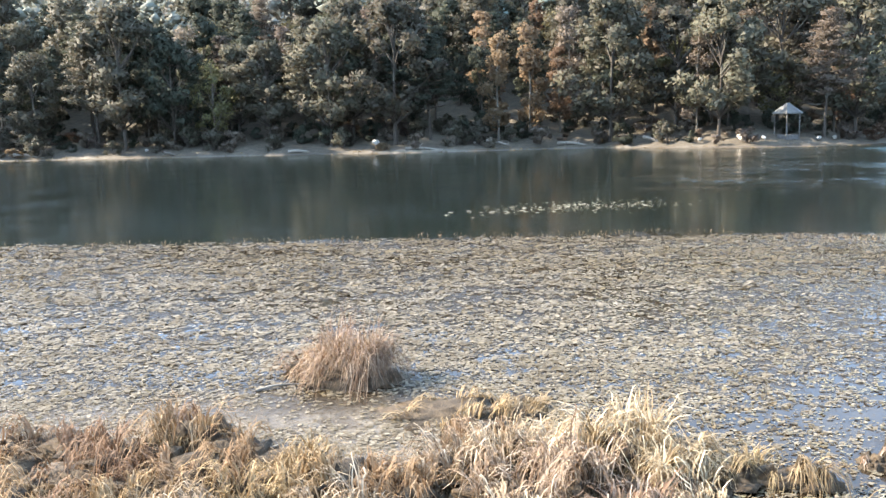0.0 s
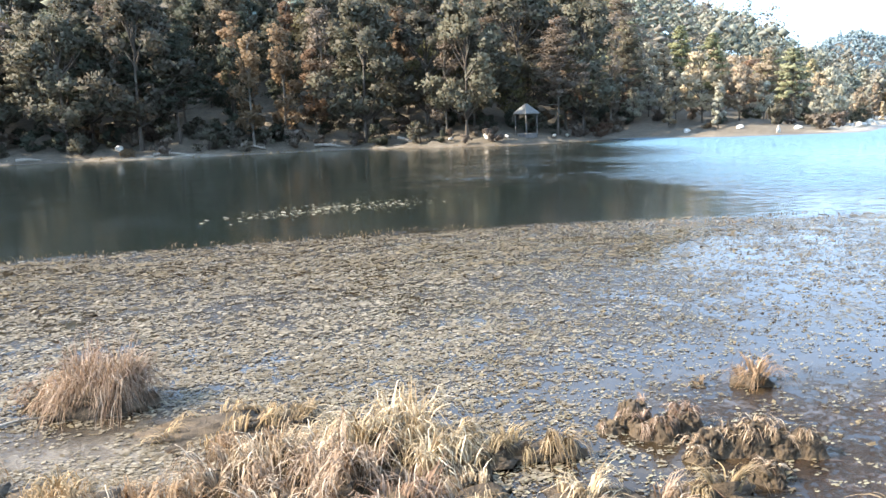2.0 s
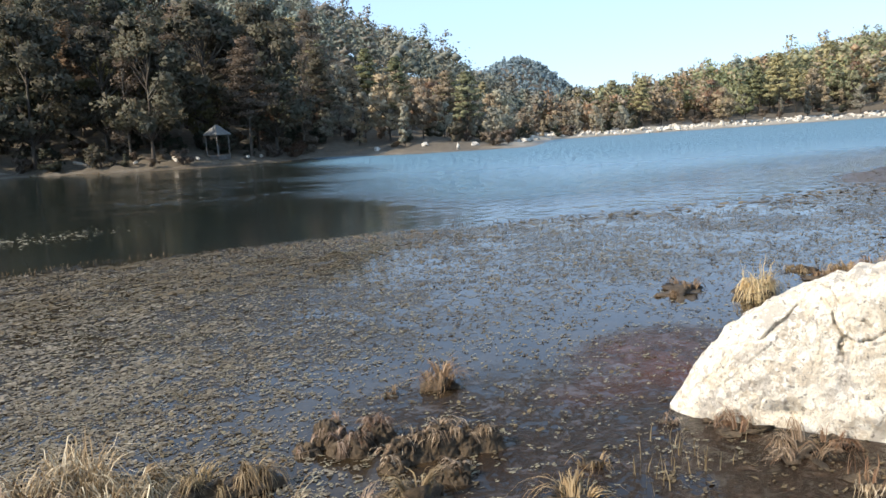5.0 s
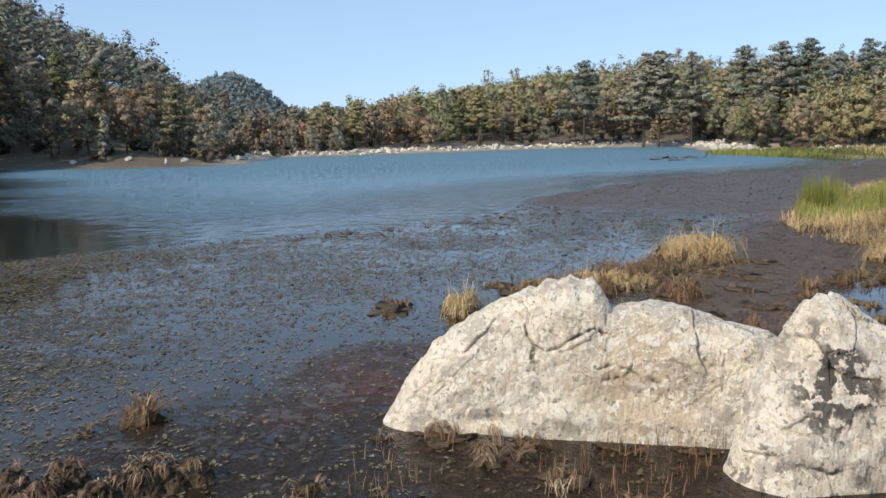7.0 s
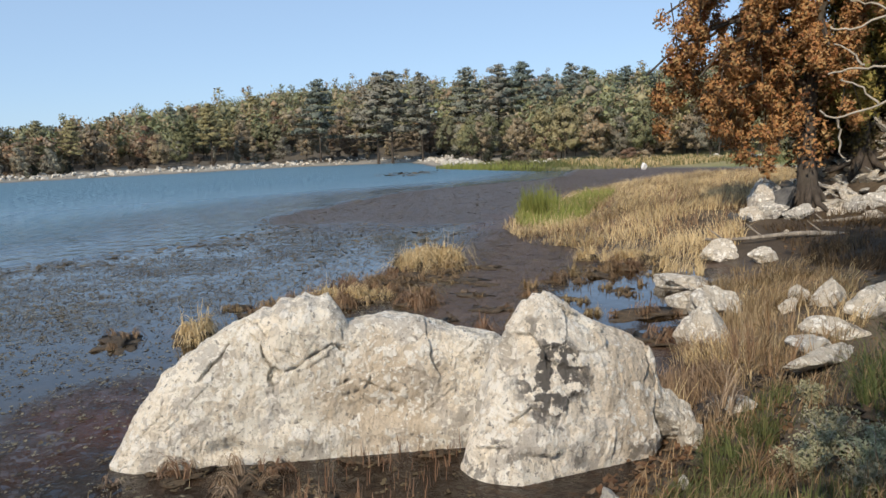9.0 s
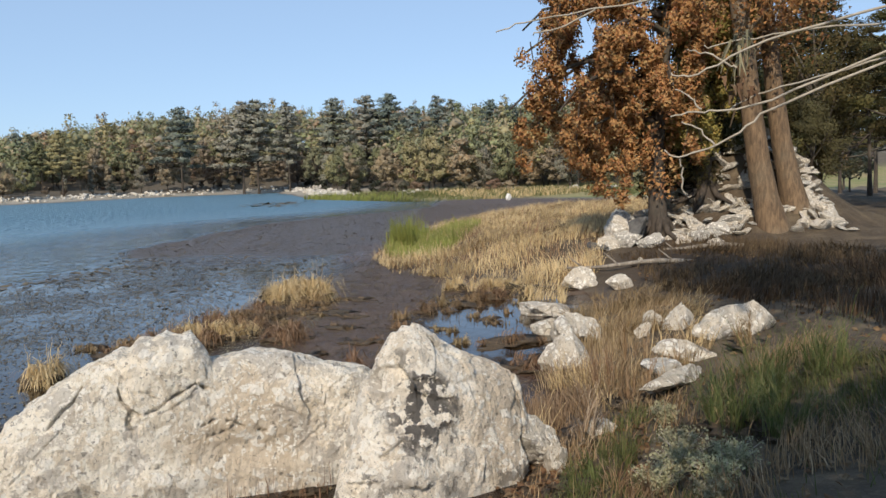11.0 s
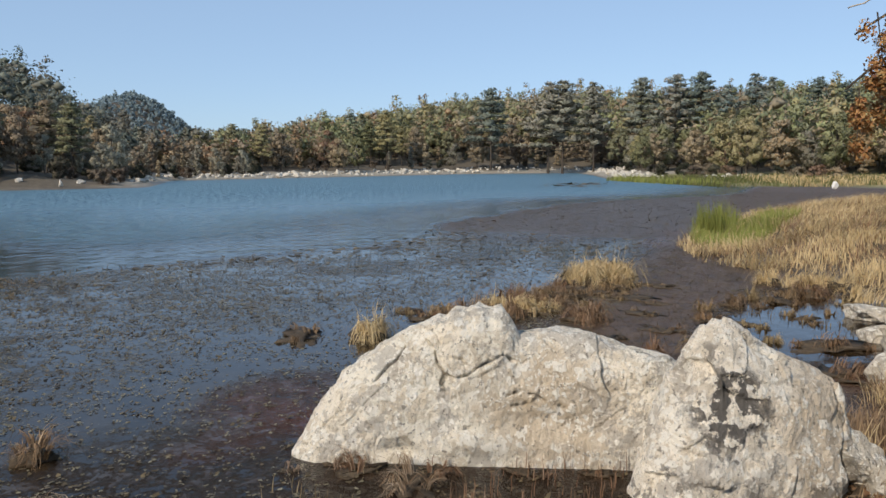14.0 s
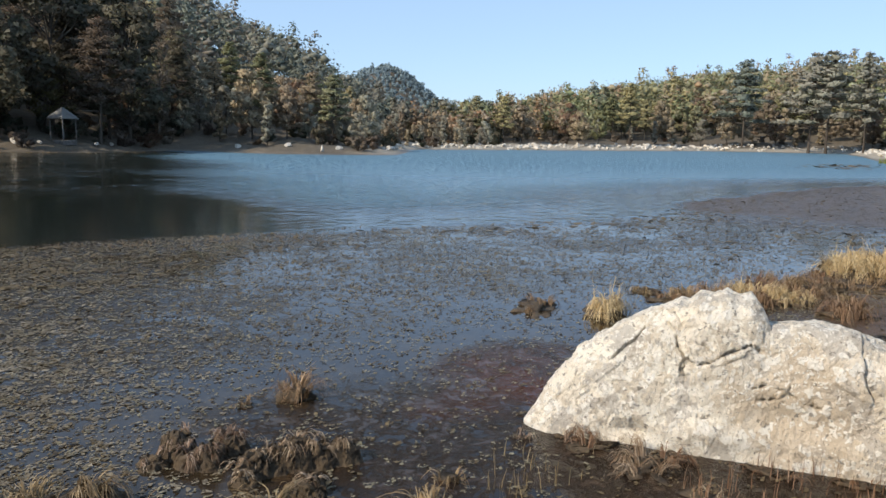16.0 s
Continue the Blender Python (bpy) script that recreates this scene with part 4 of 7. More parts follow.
for x, y, s in ((24, 64.5, 1.3), (25.5, 63.6, 0.9), (29.5, 63, 0.9), (21, 65.5, 1.0), (32, 65.5, 0.7), (15, 72, 1.2), (-6, 73, 1.1), (-27, 74, 1.0), (3, 72, 0.8),
                (46, 60, 1.0), (50, 57.5, 1.2), (58, 62, 0.9), (42, 62, 1.0)):
    ob = new("shore_stone", beach_meshes[int(abs(x)) % 4])
    ob.matrix_world = pose(x, y, ground_z(x, y) + 0.1, 0, 0, x * 40) @ Matrix.Scale(s * 0.5, 4)
    tagged(ob, "pale stone on the wooded shore", "stone", "stones of the wooded shore")
lay_stone("white stone standing in the channel by the meadow", 72.5, -1.6, (0.62, 0.55, 0.7), 0, 95, WHITE_STONE, 0.1, 0, "white_stone", "", ICO2, 0.0)
lay_stone("upright pale stone on the mud spit", 46.5, 55.8, (0.35, 0.35, 0.75), 0, 96, ROCK_GREY, 0.1, 0, "standing_stone", "", ICO2)

# ---- trees ----
def crown_clusters(kind, h, r):
    """Where the bunches of leaves sit, with their spread, and the limbs that reach them."""
    out, limbs = [], []
    if kind == "pine":
        lo, n = 0.34, 40
        for i in range(n):
            t = lo + (1 - lo) * (i / (n - 1)) ** 0.85
            reach = h * 0.23 * (1 - ((t - lo) / (1 - lo)) ** 1.6) * r.uniform(0.45, 1.15) + 0.25
            a = i * 2.4 + r.uniform(-0.5, 0.5)
            c = np.array([math.cos(a) * reach, math.sin(a) * reach, t * h + r.uniform(-0.2, 0.3)])
            out.append((c, 0.052 * h * r.uniform(0.6, 1.35), 0.38))
            limbs.append(([0, 0, t * h - reach * 0.25], c * 0.95))
            if reach > 1.0:
                out.append((c * [0.55, 0.55, 1], 0.045 * h, 0.4))
    elif kind == "broad":
        n = 46
        for i in range(n):
            a, t = r.uniform(0, 6.28), r.uniform(0.22, 1.0)
            wide = h * 0.30 * math.sin(min(1.0, (t - 0.1) * 1.25) * math.pi * 0.93) ** 0.7 * r.uniform(0.45, 1.1)
            c = np.array([math.cos(a) * wide, math.sin(a) * wide, t * h * 0.97])
            out.append((c, 0.066 * h * r.uniform(0.6, 1.35), 0.75))
            if i % 2:
                limbs.append(([0, 0, max(0.15, t - 0.28) * h], c))
    elif kind == "slender":
        n = 30
        for i in range(n):
            a, t = r.uniform(0, 6.28), r.uniform(0.15, 1.0)
            wide = h * 0.15 * (1.1 - t) ** 0.4 * r.uniform(0.3, 1.1)
            c = np.array([math.cos(a) * wide, math.sin(a) * wide, t * h])
            out.append((c, 0.05 * h * r.uniform(0.7, 1.2), 0.9))
            if i % 2:
                limbs.append(([0, 0, (t - 0.1) * h], c))
    else:                                                  # bush
        n = 16
        for i in range(n):
            a, t = r.uniform(0, 6.28), r.uniform(0.12, 0.9)
            wide = h * 0.55 * math.sin(math.pi * (0.3 + 0.6 * t)) * r.uniform(0.2, 1.0)
            c = np.array([math.cos(a) * wide, math.sin(a) * wide, t * h])
            out.append((c, 0.15 * h * r.uniform(0.7, 1.2), 0.8))
            limbs.append(([0, 0, 0.0], c))
    return out, limbs


def build_tree(name, label, kind, h, leaf, cards, seed, leaves, bark, m, category="tree", group="trees of the wooded shore"):
    """A tree or bush: trunk with limbs, and a crown of small folded leaves in bunches."""
    r = np.random.default_rng(seed)
    clusters, limbs = crown_clusters(kind, h, r)
    root = thing(name, label, category, m, group)
    lean = r.uniform(-0.03, 0.03, 2) * h
    pieces = []
    if kind != "bush":
        t = np.linspace(0, 1, 8)
        pts = np.stack([lean[0] * t ** 2 + 0.06 * np.sin(5 * t + seed), lean[1] * t ** 2 + 0.06 * np.cos(4 * t + seed), t * h * 0.97 - 0.3 * (t == 0)], 1)
        pieces.append(tube(pts, h * 0.0095 * (1 - t) ** 0.8 + 0.02 + 0.5 * h * 0.0095 * np.exp(-t * 30), 7))
    for p0, p1 in limbs:
        p0, p1 = np.array(p0, float), np.array(p1, float)
        f = p0[2] / h
        p0[:2] += lean * f ** 2
        mid = (p0 + p1) / 2 + [0, 0, -0.06 * np.linalg.norm(p1 - p0)]
        rad = 0.007 * h if kind != "bush" else 0.012 * h
        pieces.append(tube([p0, mid, p1], [rad, rad * 0.7, rad * 0.3], 4))
    part("trunk" if kind != "bush" else "stemwork", mesh_of("trunk", *joined(pieces), bark), root)
    per = max(4, int(1.9 * cards) // len(clusters))
    cs, ss, ow = [], [], []
    for c, spread, squash in clusters:
        q = r.normal(size=(per, 3))
        q /= np.linalg.norm(q, axis=1, keepdims=True)
        q *= (r.random((per, 1)) ** 0.45) * spread * 1.35
        q[:, 2] *= squash
        cs.append(c + [*(lean * (c[2] / h) ** 2), 0] + q)
        ss.append(0.66 * leaf * r.uniform(0.6, 1.4, per))
        axis = np.array([c[0], c[1], 0.35 * (c[2] - 0.55 * h)])
        ow.append(q / spread + 0.7 * axis / (np.linalg.norm(axis) + 0.3) + [0, 0, 0.25])
    needles = kind == "pine"
    part("crown" if kind != "bush" else "foliage", crown_mesh("crown", np.concatenate(cs), np.concatenate(ow), np.concatenate(ss) * (1.15 if needles else 1.0), leaves, r,
                                                              0.26 if needles else 0.4, 0.5 if needles else 0.2), root)
    return root


FOREST = np.random.default_rng(21)
AWAY = pose(0, -40, 0)
KINDS = [  # name, label, kind, height, leaf, cards, leaves, bark, share
    ("pine_tree", "tall pine with dull green layered crown", "pine", 11.5, 0.36, 2600, PINE, BARK, 2),
    ("pine_tree", "tall pine with brownish thin crown", "pine", 12.5, 0.36, 2300, RUST_PINE, BARK, 2.5),
    ("oak_tree", "olive-green spreading oak in the shore woods", "broad", 9.5, 0.36, 2900, OAK, BARK, 4),
    ("oak_tree", "dark green dense broadleaf tree in the woods", "broad", 8.5, 0.36, 2900, DARK_GREEN, BARK, 3),
    ("alder_tree", "slender russet-brown autumn tree in the woods", "slender", 8.5, 0.3, 1500, RUSSET, BARK_PALE, 3),
    ("alder_tree", "slender tree with bare brown twigs", "slender", 9.0, 0.26, 1300, BROWN_TWIGS, BARK_PALE, 3),
    ("birch_tree", "yellow-green leafy young tree by the shore", "broad", 7.5, 0.3, 1600, LIME, BARK_PALE, 1),
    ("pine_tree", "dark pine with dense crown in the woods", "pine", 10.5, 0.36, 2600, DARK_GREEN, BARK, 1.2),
]
protos, shares = [], []
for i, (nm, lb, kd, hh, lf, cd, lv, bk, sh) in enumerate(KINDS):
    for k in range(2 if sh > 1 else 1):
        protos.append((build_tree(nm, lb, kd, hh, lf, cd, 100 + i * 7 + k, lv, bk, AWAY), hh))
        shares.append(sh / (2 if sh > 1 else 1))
west_dark_shares = np.array([0.9, 0.9, 0.3, 0.3, 1.3, 1.3, 2.6, 2.6, 0.35, 0.35, 0.5, 0.5, 0.3, 2.4, 2.4])    # more dark evergreens in the west; their colour also stands in for shade there
shares, west_dark_shares = np.array(shares) / sum(shares), west_dark_shares / west_dark_shares.sum()
hazy = len(protos)
# trees of the bay and far shore, in the leaf colours lightened for haze
for k, (nm, lb, kd, hh, lv) in enumerate([("oak_tree", "broadleaf tree by the water, paled for haze", "broad", 8.5, BAY_WOOD), ("oak_tree", "brownish broadleaf tree on the far shore", "broad", 8.0, EAST_BROWN),
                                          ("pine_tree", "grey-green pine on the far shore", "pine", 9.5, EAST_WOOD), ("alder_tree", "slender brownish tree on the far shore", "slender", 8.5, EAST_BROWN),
                                          ("pine_tree", "brownish pine on the far shore", "pine", 10.0, EAST_BROWN), ("willow_tree", "slender tree by the water, paled for haze", "slender", 8.5, BAY_WOOD),
                                          ("oak_tree", "dull green rounded tree on the far shore", "broad", 8.5, EAST_WOOD), ("oak_tree", "rusty autumn tree on the far shore", "broad", 7.5, EAST_BROWN), ("pine_tree", "tall pine on the far crest, coloured grey-blue for haze", "pine", 9.5, HILL_WOOD)]):
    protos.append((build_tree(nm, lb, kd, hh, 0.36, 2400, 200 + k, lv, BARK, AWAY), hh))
near_wood = len(protos)
for k, (nm, lb, kd, hh, lf, cd, lv) in enumerate([("oak_tree", "olive-green leafy oak on the near bank", "broad", 8.5, 0.13, 13000, OAK_NEAR), ("birch_tree", "yellow-green leafy tree on the near bank", "broad", 7.5, 0.12, 11000, LIME),
                                                  ("alder_tree", "slender russet autumn tree on the near bank", "slender", 8.5, 0.12, 8000, RUSSET), ("pine_tree", "dull green pine on the near bank", "pine", 10.5, 0.15, 13000, OAK_NEAR)]):
    protos.append((build_tree(nm, lb, kd, hh, lf, cd, 220 + k, lv, BARK, AWAY), hh))
used = set()


def plant(i, x, y, scale, turn, group=""):
    ob, _ = protos[i]
    m = pose(x, y, ground_z(x, y) - 0.05, 0, 0, turn) @ Matrix.Diagonal((scale * FOREST.uniform(0.9, 1.12), scale * FOREST.uniform(0.9, 1.12), scale, 1))
    if i in used:
        made = copy_thing(ob, m)
    else:
        used.add(i)
        ob.matrix_world = m
        made = ob
    if group:
        made["group"] = group
    return made


def scatter(n, ok, gap, tries=30000, box=(-80, 260, -40, 140), r=FOREST):
    got = np.zeros((0, 2))
    xs, ys = r.uniform(box[0], box[1], tries), r.uniform(box[2], box[3], tries)
    good = ok(xs, ys)
    for x, y in zip(xs[good], ys[good]):
        if len(got) == 0 or np.min(np.hypot(got[:, 0] - x, got[:, 1] - y)) > gap:
            got = np.vstack([got, (x, y)])
            if len(got) >= n:
                break
    return got


def bearing(x, y):
    return np.degrees(np.arctan2(x, y))


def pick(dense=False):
    return int(FOREST.choice(len(shares), p=west_dark_shares if dense else shares))


def pick_hazy():
    return hazy + int(FOREST.choice([0, 1, 1, 2, 3, 5, 6, 6, 6, 7])) 


# the wooded shore across the water
north = scatter(215, lambda x, y: (bearing(x, y) > -37) & (bearing(x, y) < 30.5) & (y > 55) & (shore_distance(x, y) > 2.5) & (shore_distance(x, y) < 34)
                & (np.hypot(x - 27, y - 65) > 3.6), 2.8, box=(-75, 50, 58, 115))
# shade and sun put into tree colours: darker picks westward, paler ones past 21 degrees
for x, y in north:
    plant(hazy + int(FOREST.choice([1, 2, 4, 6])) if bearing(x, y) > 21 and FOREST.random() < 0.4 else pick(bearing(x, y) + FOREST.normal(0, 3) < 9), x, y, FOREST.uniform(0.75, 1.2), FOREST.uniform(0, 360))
for i, x, y, s in ((0, 30.5, 70.5, 1.0), (12, 28.2, 69.0, 0.8), (3, 33.5, 68.8, 0.9), (10, 21.5, 68, 0.9), (12, 23.6, 70.6, 0.95)):
    plant(i, x, y, s, x * 37)
# behind the mud spit and along the bay
bay = scatter(165, lambda x, y: (bearing(x, y) > 29) & (bearing(x, y) < 52) & (shore_distance(x, y) > 3.5) & (shore_distance(x, y) < 34) & (np.hypot(x, y) > np.interp(bearing(x, y), [30, 37, 40], [74, 76, 84])), 2.8, box=(36, 130, 55, 125))
for x, y in bay:
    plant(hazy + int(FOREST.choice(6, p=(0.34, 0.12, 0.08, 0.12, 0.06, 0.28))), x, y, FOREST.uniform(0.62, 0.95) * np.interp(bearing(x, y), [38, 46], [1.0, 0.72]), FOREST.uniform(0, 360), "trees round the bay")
# the far shore
east = scatter(250, lambda x, y: (bearing(x, y) > 50) & (bearing(x, y) < 96) & (np.hypot(x, y) > np.interp(bearing(x, y), [50, 56, 62, 74, 80, 84, 88, 96], [122, 138, 138, 130, 138, 122, 110, 102])) & (shore_distance(x, y) > 6.5)
               & (shore_distance(x, y) < 46), 3.8,
               tries=60000, box=(90, 225, -25, 110))
for x, y in east:
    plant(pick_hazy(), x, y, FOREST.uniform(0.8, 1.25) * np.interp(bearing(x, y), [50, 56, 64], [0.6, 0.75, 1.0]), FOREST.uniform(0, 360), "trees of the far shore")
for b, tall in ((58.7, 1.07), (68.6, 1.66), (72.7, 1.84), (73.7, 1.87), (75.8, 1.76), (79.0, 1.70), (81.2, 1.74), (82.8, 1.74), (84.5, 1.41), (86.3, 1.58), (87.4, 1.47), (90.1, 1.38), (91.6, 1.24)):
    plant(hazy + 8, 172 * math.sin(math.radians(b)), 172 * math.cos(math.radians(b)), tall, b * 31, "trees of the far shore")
# the wood behind the orange tree
for i, x, y, s in ((4, 24, -9.5, 0.75), (5, 27, -7.6, 0.8), (14, 22, -12, 0.8), (12, 24.6, -6.4, 0.7), (4, 23, -7.4, 0.62), (6, 29.5, -7.2, 0.85), (5, 27.5, -9.4, 0.9), (12, 22.2, -8.6, 0.6), (0, 30, -11.5, 0.9), (13, 36, -13, 0.9), (5, 41, -15, 0.9), (14, 33, -15, 0.8), (3, 17, -13, 0.8),
                   (13, 45, -19, 1.0), (2, 26, -14, 1.0), (7, 52, -24, 1.0), (4, 60, -26, 0.9), (0, 75, -27, 1.0), (8, 68, -29, 0.9), (2, 85, -26, 0.9), (5, 95, -20, 0.9),
                   (13, 90, -14, 0.7), (0, 102, -11, 0.9), (3, 100, -17, 0.8), (2, 12, -14, 0.9), (14, 20, -16, 0.9)):
    plant(hazy + (6, 0, 2, 7, 6)[int(x) % 5] if x > 50 else near_wood + (1 if i == 12 else 3 if i in (0, 13, 14) else 2 if i == 5 else 0), x, y, s, x * 53, "trees on the near bank")
for i in range(len(protos)):
    if i not in used:
        plant(i, 110 + 4 * i, -30, 0.9, 0, "trees of the far shore")

# bushes along the shores
bushes = [build_tree("bush", lb, "bush", hh, 0.3, cd, 300 + k, lv, BARK, AWAY, "bush", "bushes along the shore")
          for k, (lb, hh, cd, lv) in enumerate([("dark green bush along the shore", 2.4, 500, DARK_GREEN), ("leafless brown thicket along the shore", 2.2, 500, BROWN_TWIGS),
                                                ("olive shrub on the shore", 2.0, 450, OAK), ("russet autumn shrub along the shore", 2.2, 450, RUSSET)])]
fresh = [True] * 4
spots = np.vstack([scatter(170, lambda x, y: (bearing(x, y) > -36) & (bearing(x, y) < 31) & (y > 55) & (shore_distance(x, y) > 0.9) & (shore_distance(x, y) < 9) & (np.hypot(x - 27, y - 62.5) > 2.6), 1.1, box=(-60, 45, 58, 90)),
                   scatter(50, lambda x, y: (bearing(x, y) > 29) & (bearing(x, y) < 52) & (shore_distance(x, y) > 2.5) & (shore_distance(x, y) < 12) & (np.hypot(x, y) > 68), 2.0, box=(38, 130, 50, 100)),
                   scatter(60, lambda x, y: (bearing(x, y) > 48) & (bearing(x, y) < 92) & (shore_distance(x, y) > 7) & (shore_distance(x, y) < 20) & (np.hypot(x, y) > 95), 2.6, box=(100, 200, 0, 100)),
                   [(78, -18), (72, -19), (98, 12)]])
for n, (x, y) in enumerate(spots):
    k = int(FOREST.choice(4, p=(0.34, 0.34, 0.24, 0.08))) if n < len(spots) - 3 else 1
    m = pose(x, y, ground_z(x, y) - 0.05, 0, 0, FOREST.uniform(0, 360)) @ Matrix.Scale(FOREST.uniform(0.6, 1.25), 4)
    if fresh[k]:
        bushes[k].matrix_world, fresh[k] = m, False
    else:
        copy_thing(bushes[k], m)


brush = build_tree("thicket", "tawny leafless thicket on the far meadow", "bush", 2.2, 0.16, 1500, 309, EAST_BROWN, BARK_PALE, AWAY, "bush", "thickets of the far meadow")
for i, (x, y, s) in enumerate(((120.0, 15.2, 0.80), (116.5, 12.7, 1.05), (110.4, 10.1, 0.85), (93.4, 1.6, 0.75), (92.6, -0.1, 0.90), (95.2, -2.0, 0.80))):
    m = pose(x, y, ground_z(x, y) - 0.05, 0, 0, 70 * i) @ Matrix.Diagonal((1.2 * s, 1.2 * s, s, 1))
    if i:
        copy_thing(brush, m)
    else:
        brush.matrix_world = m
shrub = build_tree("shrub", "olive leafy shrub on the stony bank", "bush", 2.0, 0.09, 4200, 311, OAK_NEAR, BARK, AWAY, "bush", "shrubs on the stony bank")
for x, y, s in ((20.7, -5.5, 1.2), (21.3, -6.3, 1.3), (21.6, -4.9, 1.3), (22.5, -5.6, 1.5)):
    copy_thing(shrub, pose(x, y, ground_z(x, y) - 0.05, 0, 0, x * 70) @ Matrix.Scale(s, 4))
shrub.matrix_world = pose(19.9, -4.75, ground_z(19.9, -4.75) - 0.05)


# the woods on the hills, too many to count
OCTA = (np.array([(1, 0, 0), (-1, 0, 0), (0, 1, 0), (0, -1, 0), (0, 0, 1), (0, 0, -1)], float),
        np.array([(0, 2, 4), (2, 1, 4), (1, 3, 4), (3, 0, 4), (2, 0, 5), (1, 2, 5), (3, 1, 5), (0, 3, 5)]))


def hill_woods(name, label, spots, tall, cards, leaf, material, r):
    """Crowns of several rounded lobes, some pines with tiers, each a dense core with leaves on it."""
    cs, ss, ow, cv, cf, cn, count, t1, t2 = [], [], [], [], [], [], 0, [], []
    z = height(spots[:, 0], spots[:, 1])
    ball, tri = OCTA
    for (x, y), g in zip(spots, z):
        h = tall * r.choice([0.75, 0.9, 1.0, 1.12, 1.3]) * r.uniform(0.93, 1.07) * np.interp(bearing(x, y), [39, 45, 51, 58, 66, 74, 84], [1, 0.55, 0.6, 0.86, 1.03, 1.05, 0.96])
        hue = r.random()
        if r.random() < 0.16:                              # a pine: flat tiers, narrowing upward
            n = 7
            t = np.linspace(0.42, 0.95, n)
            lobes = np.stack([x + r.normal(0, 0.07, n) * h * (1.2 - t), y + r.normal(0, 0.07, n) * h * (1.2 - t), g + t * h], 1)
            size = np.stack([0.21 * h * (1.25 - t), 0.21 * h * (1.25 - t), np.full(n, 0.06 * h)], 1) * r.uniform(0.7, 1.2, (n, 1))
        else:
            n = 6
            w = r.normal(size=(n, 3))
            w /= np.linalg.norm(w, axis=1, keepdims=True)
            lobes = w * [0.19 * h, 0.19 * h, 0.16 * h] + [x, y, g + 0.56 * h]
            lobes[0] = [x, y, g + 0.72 * h]
            size = np.tile([0.175 * h, 0.175 * h, 0.125 * h], (n, 1)) * r.uniform(0.6, 1.25, (n, 1))
        per = max(4, cards // n)
        q = r.normal(size=(n, per, 3)) + [0, 0, 0.25]
        q /= np.linalg.norm(q, axis=2, keepdims=True)
        cs.append((lobes[:, None] + q * r.uniform(0.6, 1.3, (n, per, 1)) * size[:, None]).reshape(-1, 3))
        ow.append((q + 0.5 * (lobes - [x, y, g + 0.6 * h])[:, None] / (0.2 * h) + [0, 0, 0.2]).reshape(-1, 3))
        ss.append(leaf * r.uniform(0.6, 1.4, n * per))
        core = (lobes[:, None] + ball[None] * r.uniform(0.3, 0.6, (n, len(ball), 1)) * size[:, None]).reshape(-1, 3)
        if cards < 100:
            core = core[:len(ball) * 2]
        k = len(core) // len(ball)
        cv.append(core)
        cn.append(np.tile(ball, (k, 1)))
        cf.append((tri[None] + (count + np.arange(k) * len(ball))[:, None, None]).reshape(-1, 3))
        count += len(core)
        t1.append(np.full(n * per, hue))
        t2.append(np.full(len(core), hue))
    me = crown_mesh(name, np.concatenate(cs), np.concatenate(ow), np.concatenate(ss), material, r, 0.4, 0.2,
                    (np.concatenate(cv), np.concatenate(cf), np.concatenate(cn)), (np.concatenate(t1), np.concatenate(t2)))
    return tagged(new(name, me), label, "woods", kind="stuff")


hills = np.random.default_rng(33)


def polar_spots(n, b0, b1, r0, r1, ok=None):
    b, r = np.radians(hills.uniform(b0, b1, n)), np.sqrt(hills.uniform(r0 * r0, r1 * r1, n))
    p = np.stack([r * np.sin(b), r * np.cos(b)], 1)
    return p[shore_distance(p[:, 0], p[:, 1]) > (25 if ok is None else ok)]


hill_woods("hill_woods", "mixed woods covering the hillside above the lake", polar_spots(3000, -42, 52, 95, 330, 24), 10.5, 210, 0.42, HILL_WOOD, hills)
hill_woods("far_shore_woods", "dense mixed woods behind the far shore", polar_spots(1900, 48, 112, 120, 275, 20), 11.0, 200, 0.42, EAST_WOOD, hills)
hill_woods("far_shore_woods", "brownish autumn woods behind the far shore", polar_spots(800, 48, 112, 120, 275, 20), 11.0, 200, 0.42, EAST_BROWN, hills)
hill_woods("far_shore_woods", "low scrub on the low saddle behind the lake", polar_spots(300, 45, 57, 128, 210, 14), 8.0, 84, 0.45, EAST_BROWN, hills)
hill_woods("distant_woods", "woods on a distant hill, coloured blue for haze", polar_spots(1500, 36, 52, 500, 700), 9.0, 48, 1.2, FAR_WOOD, hills)


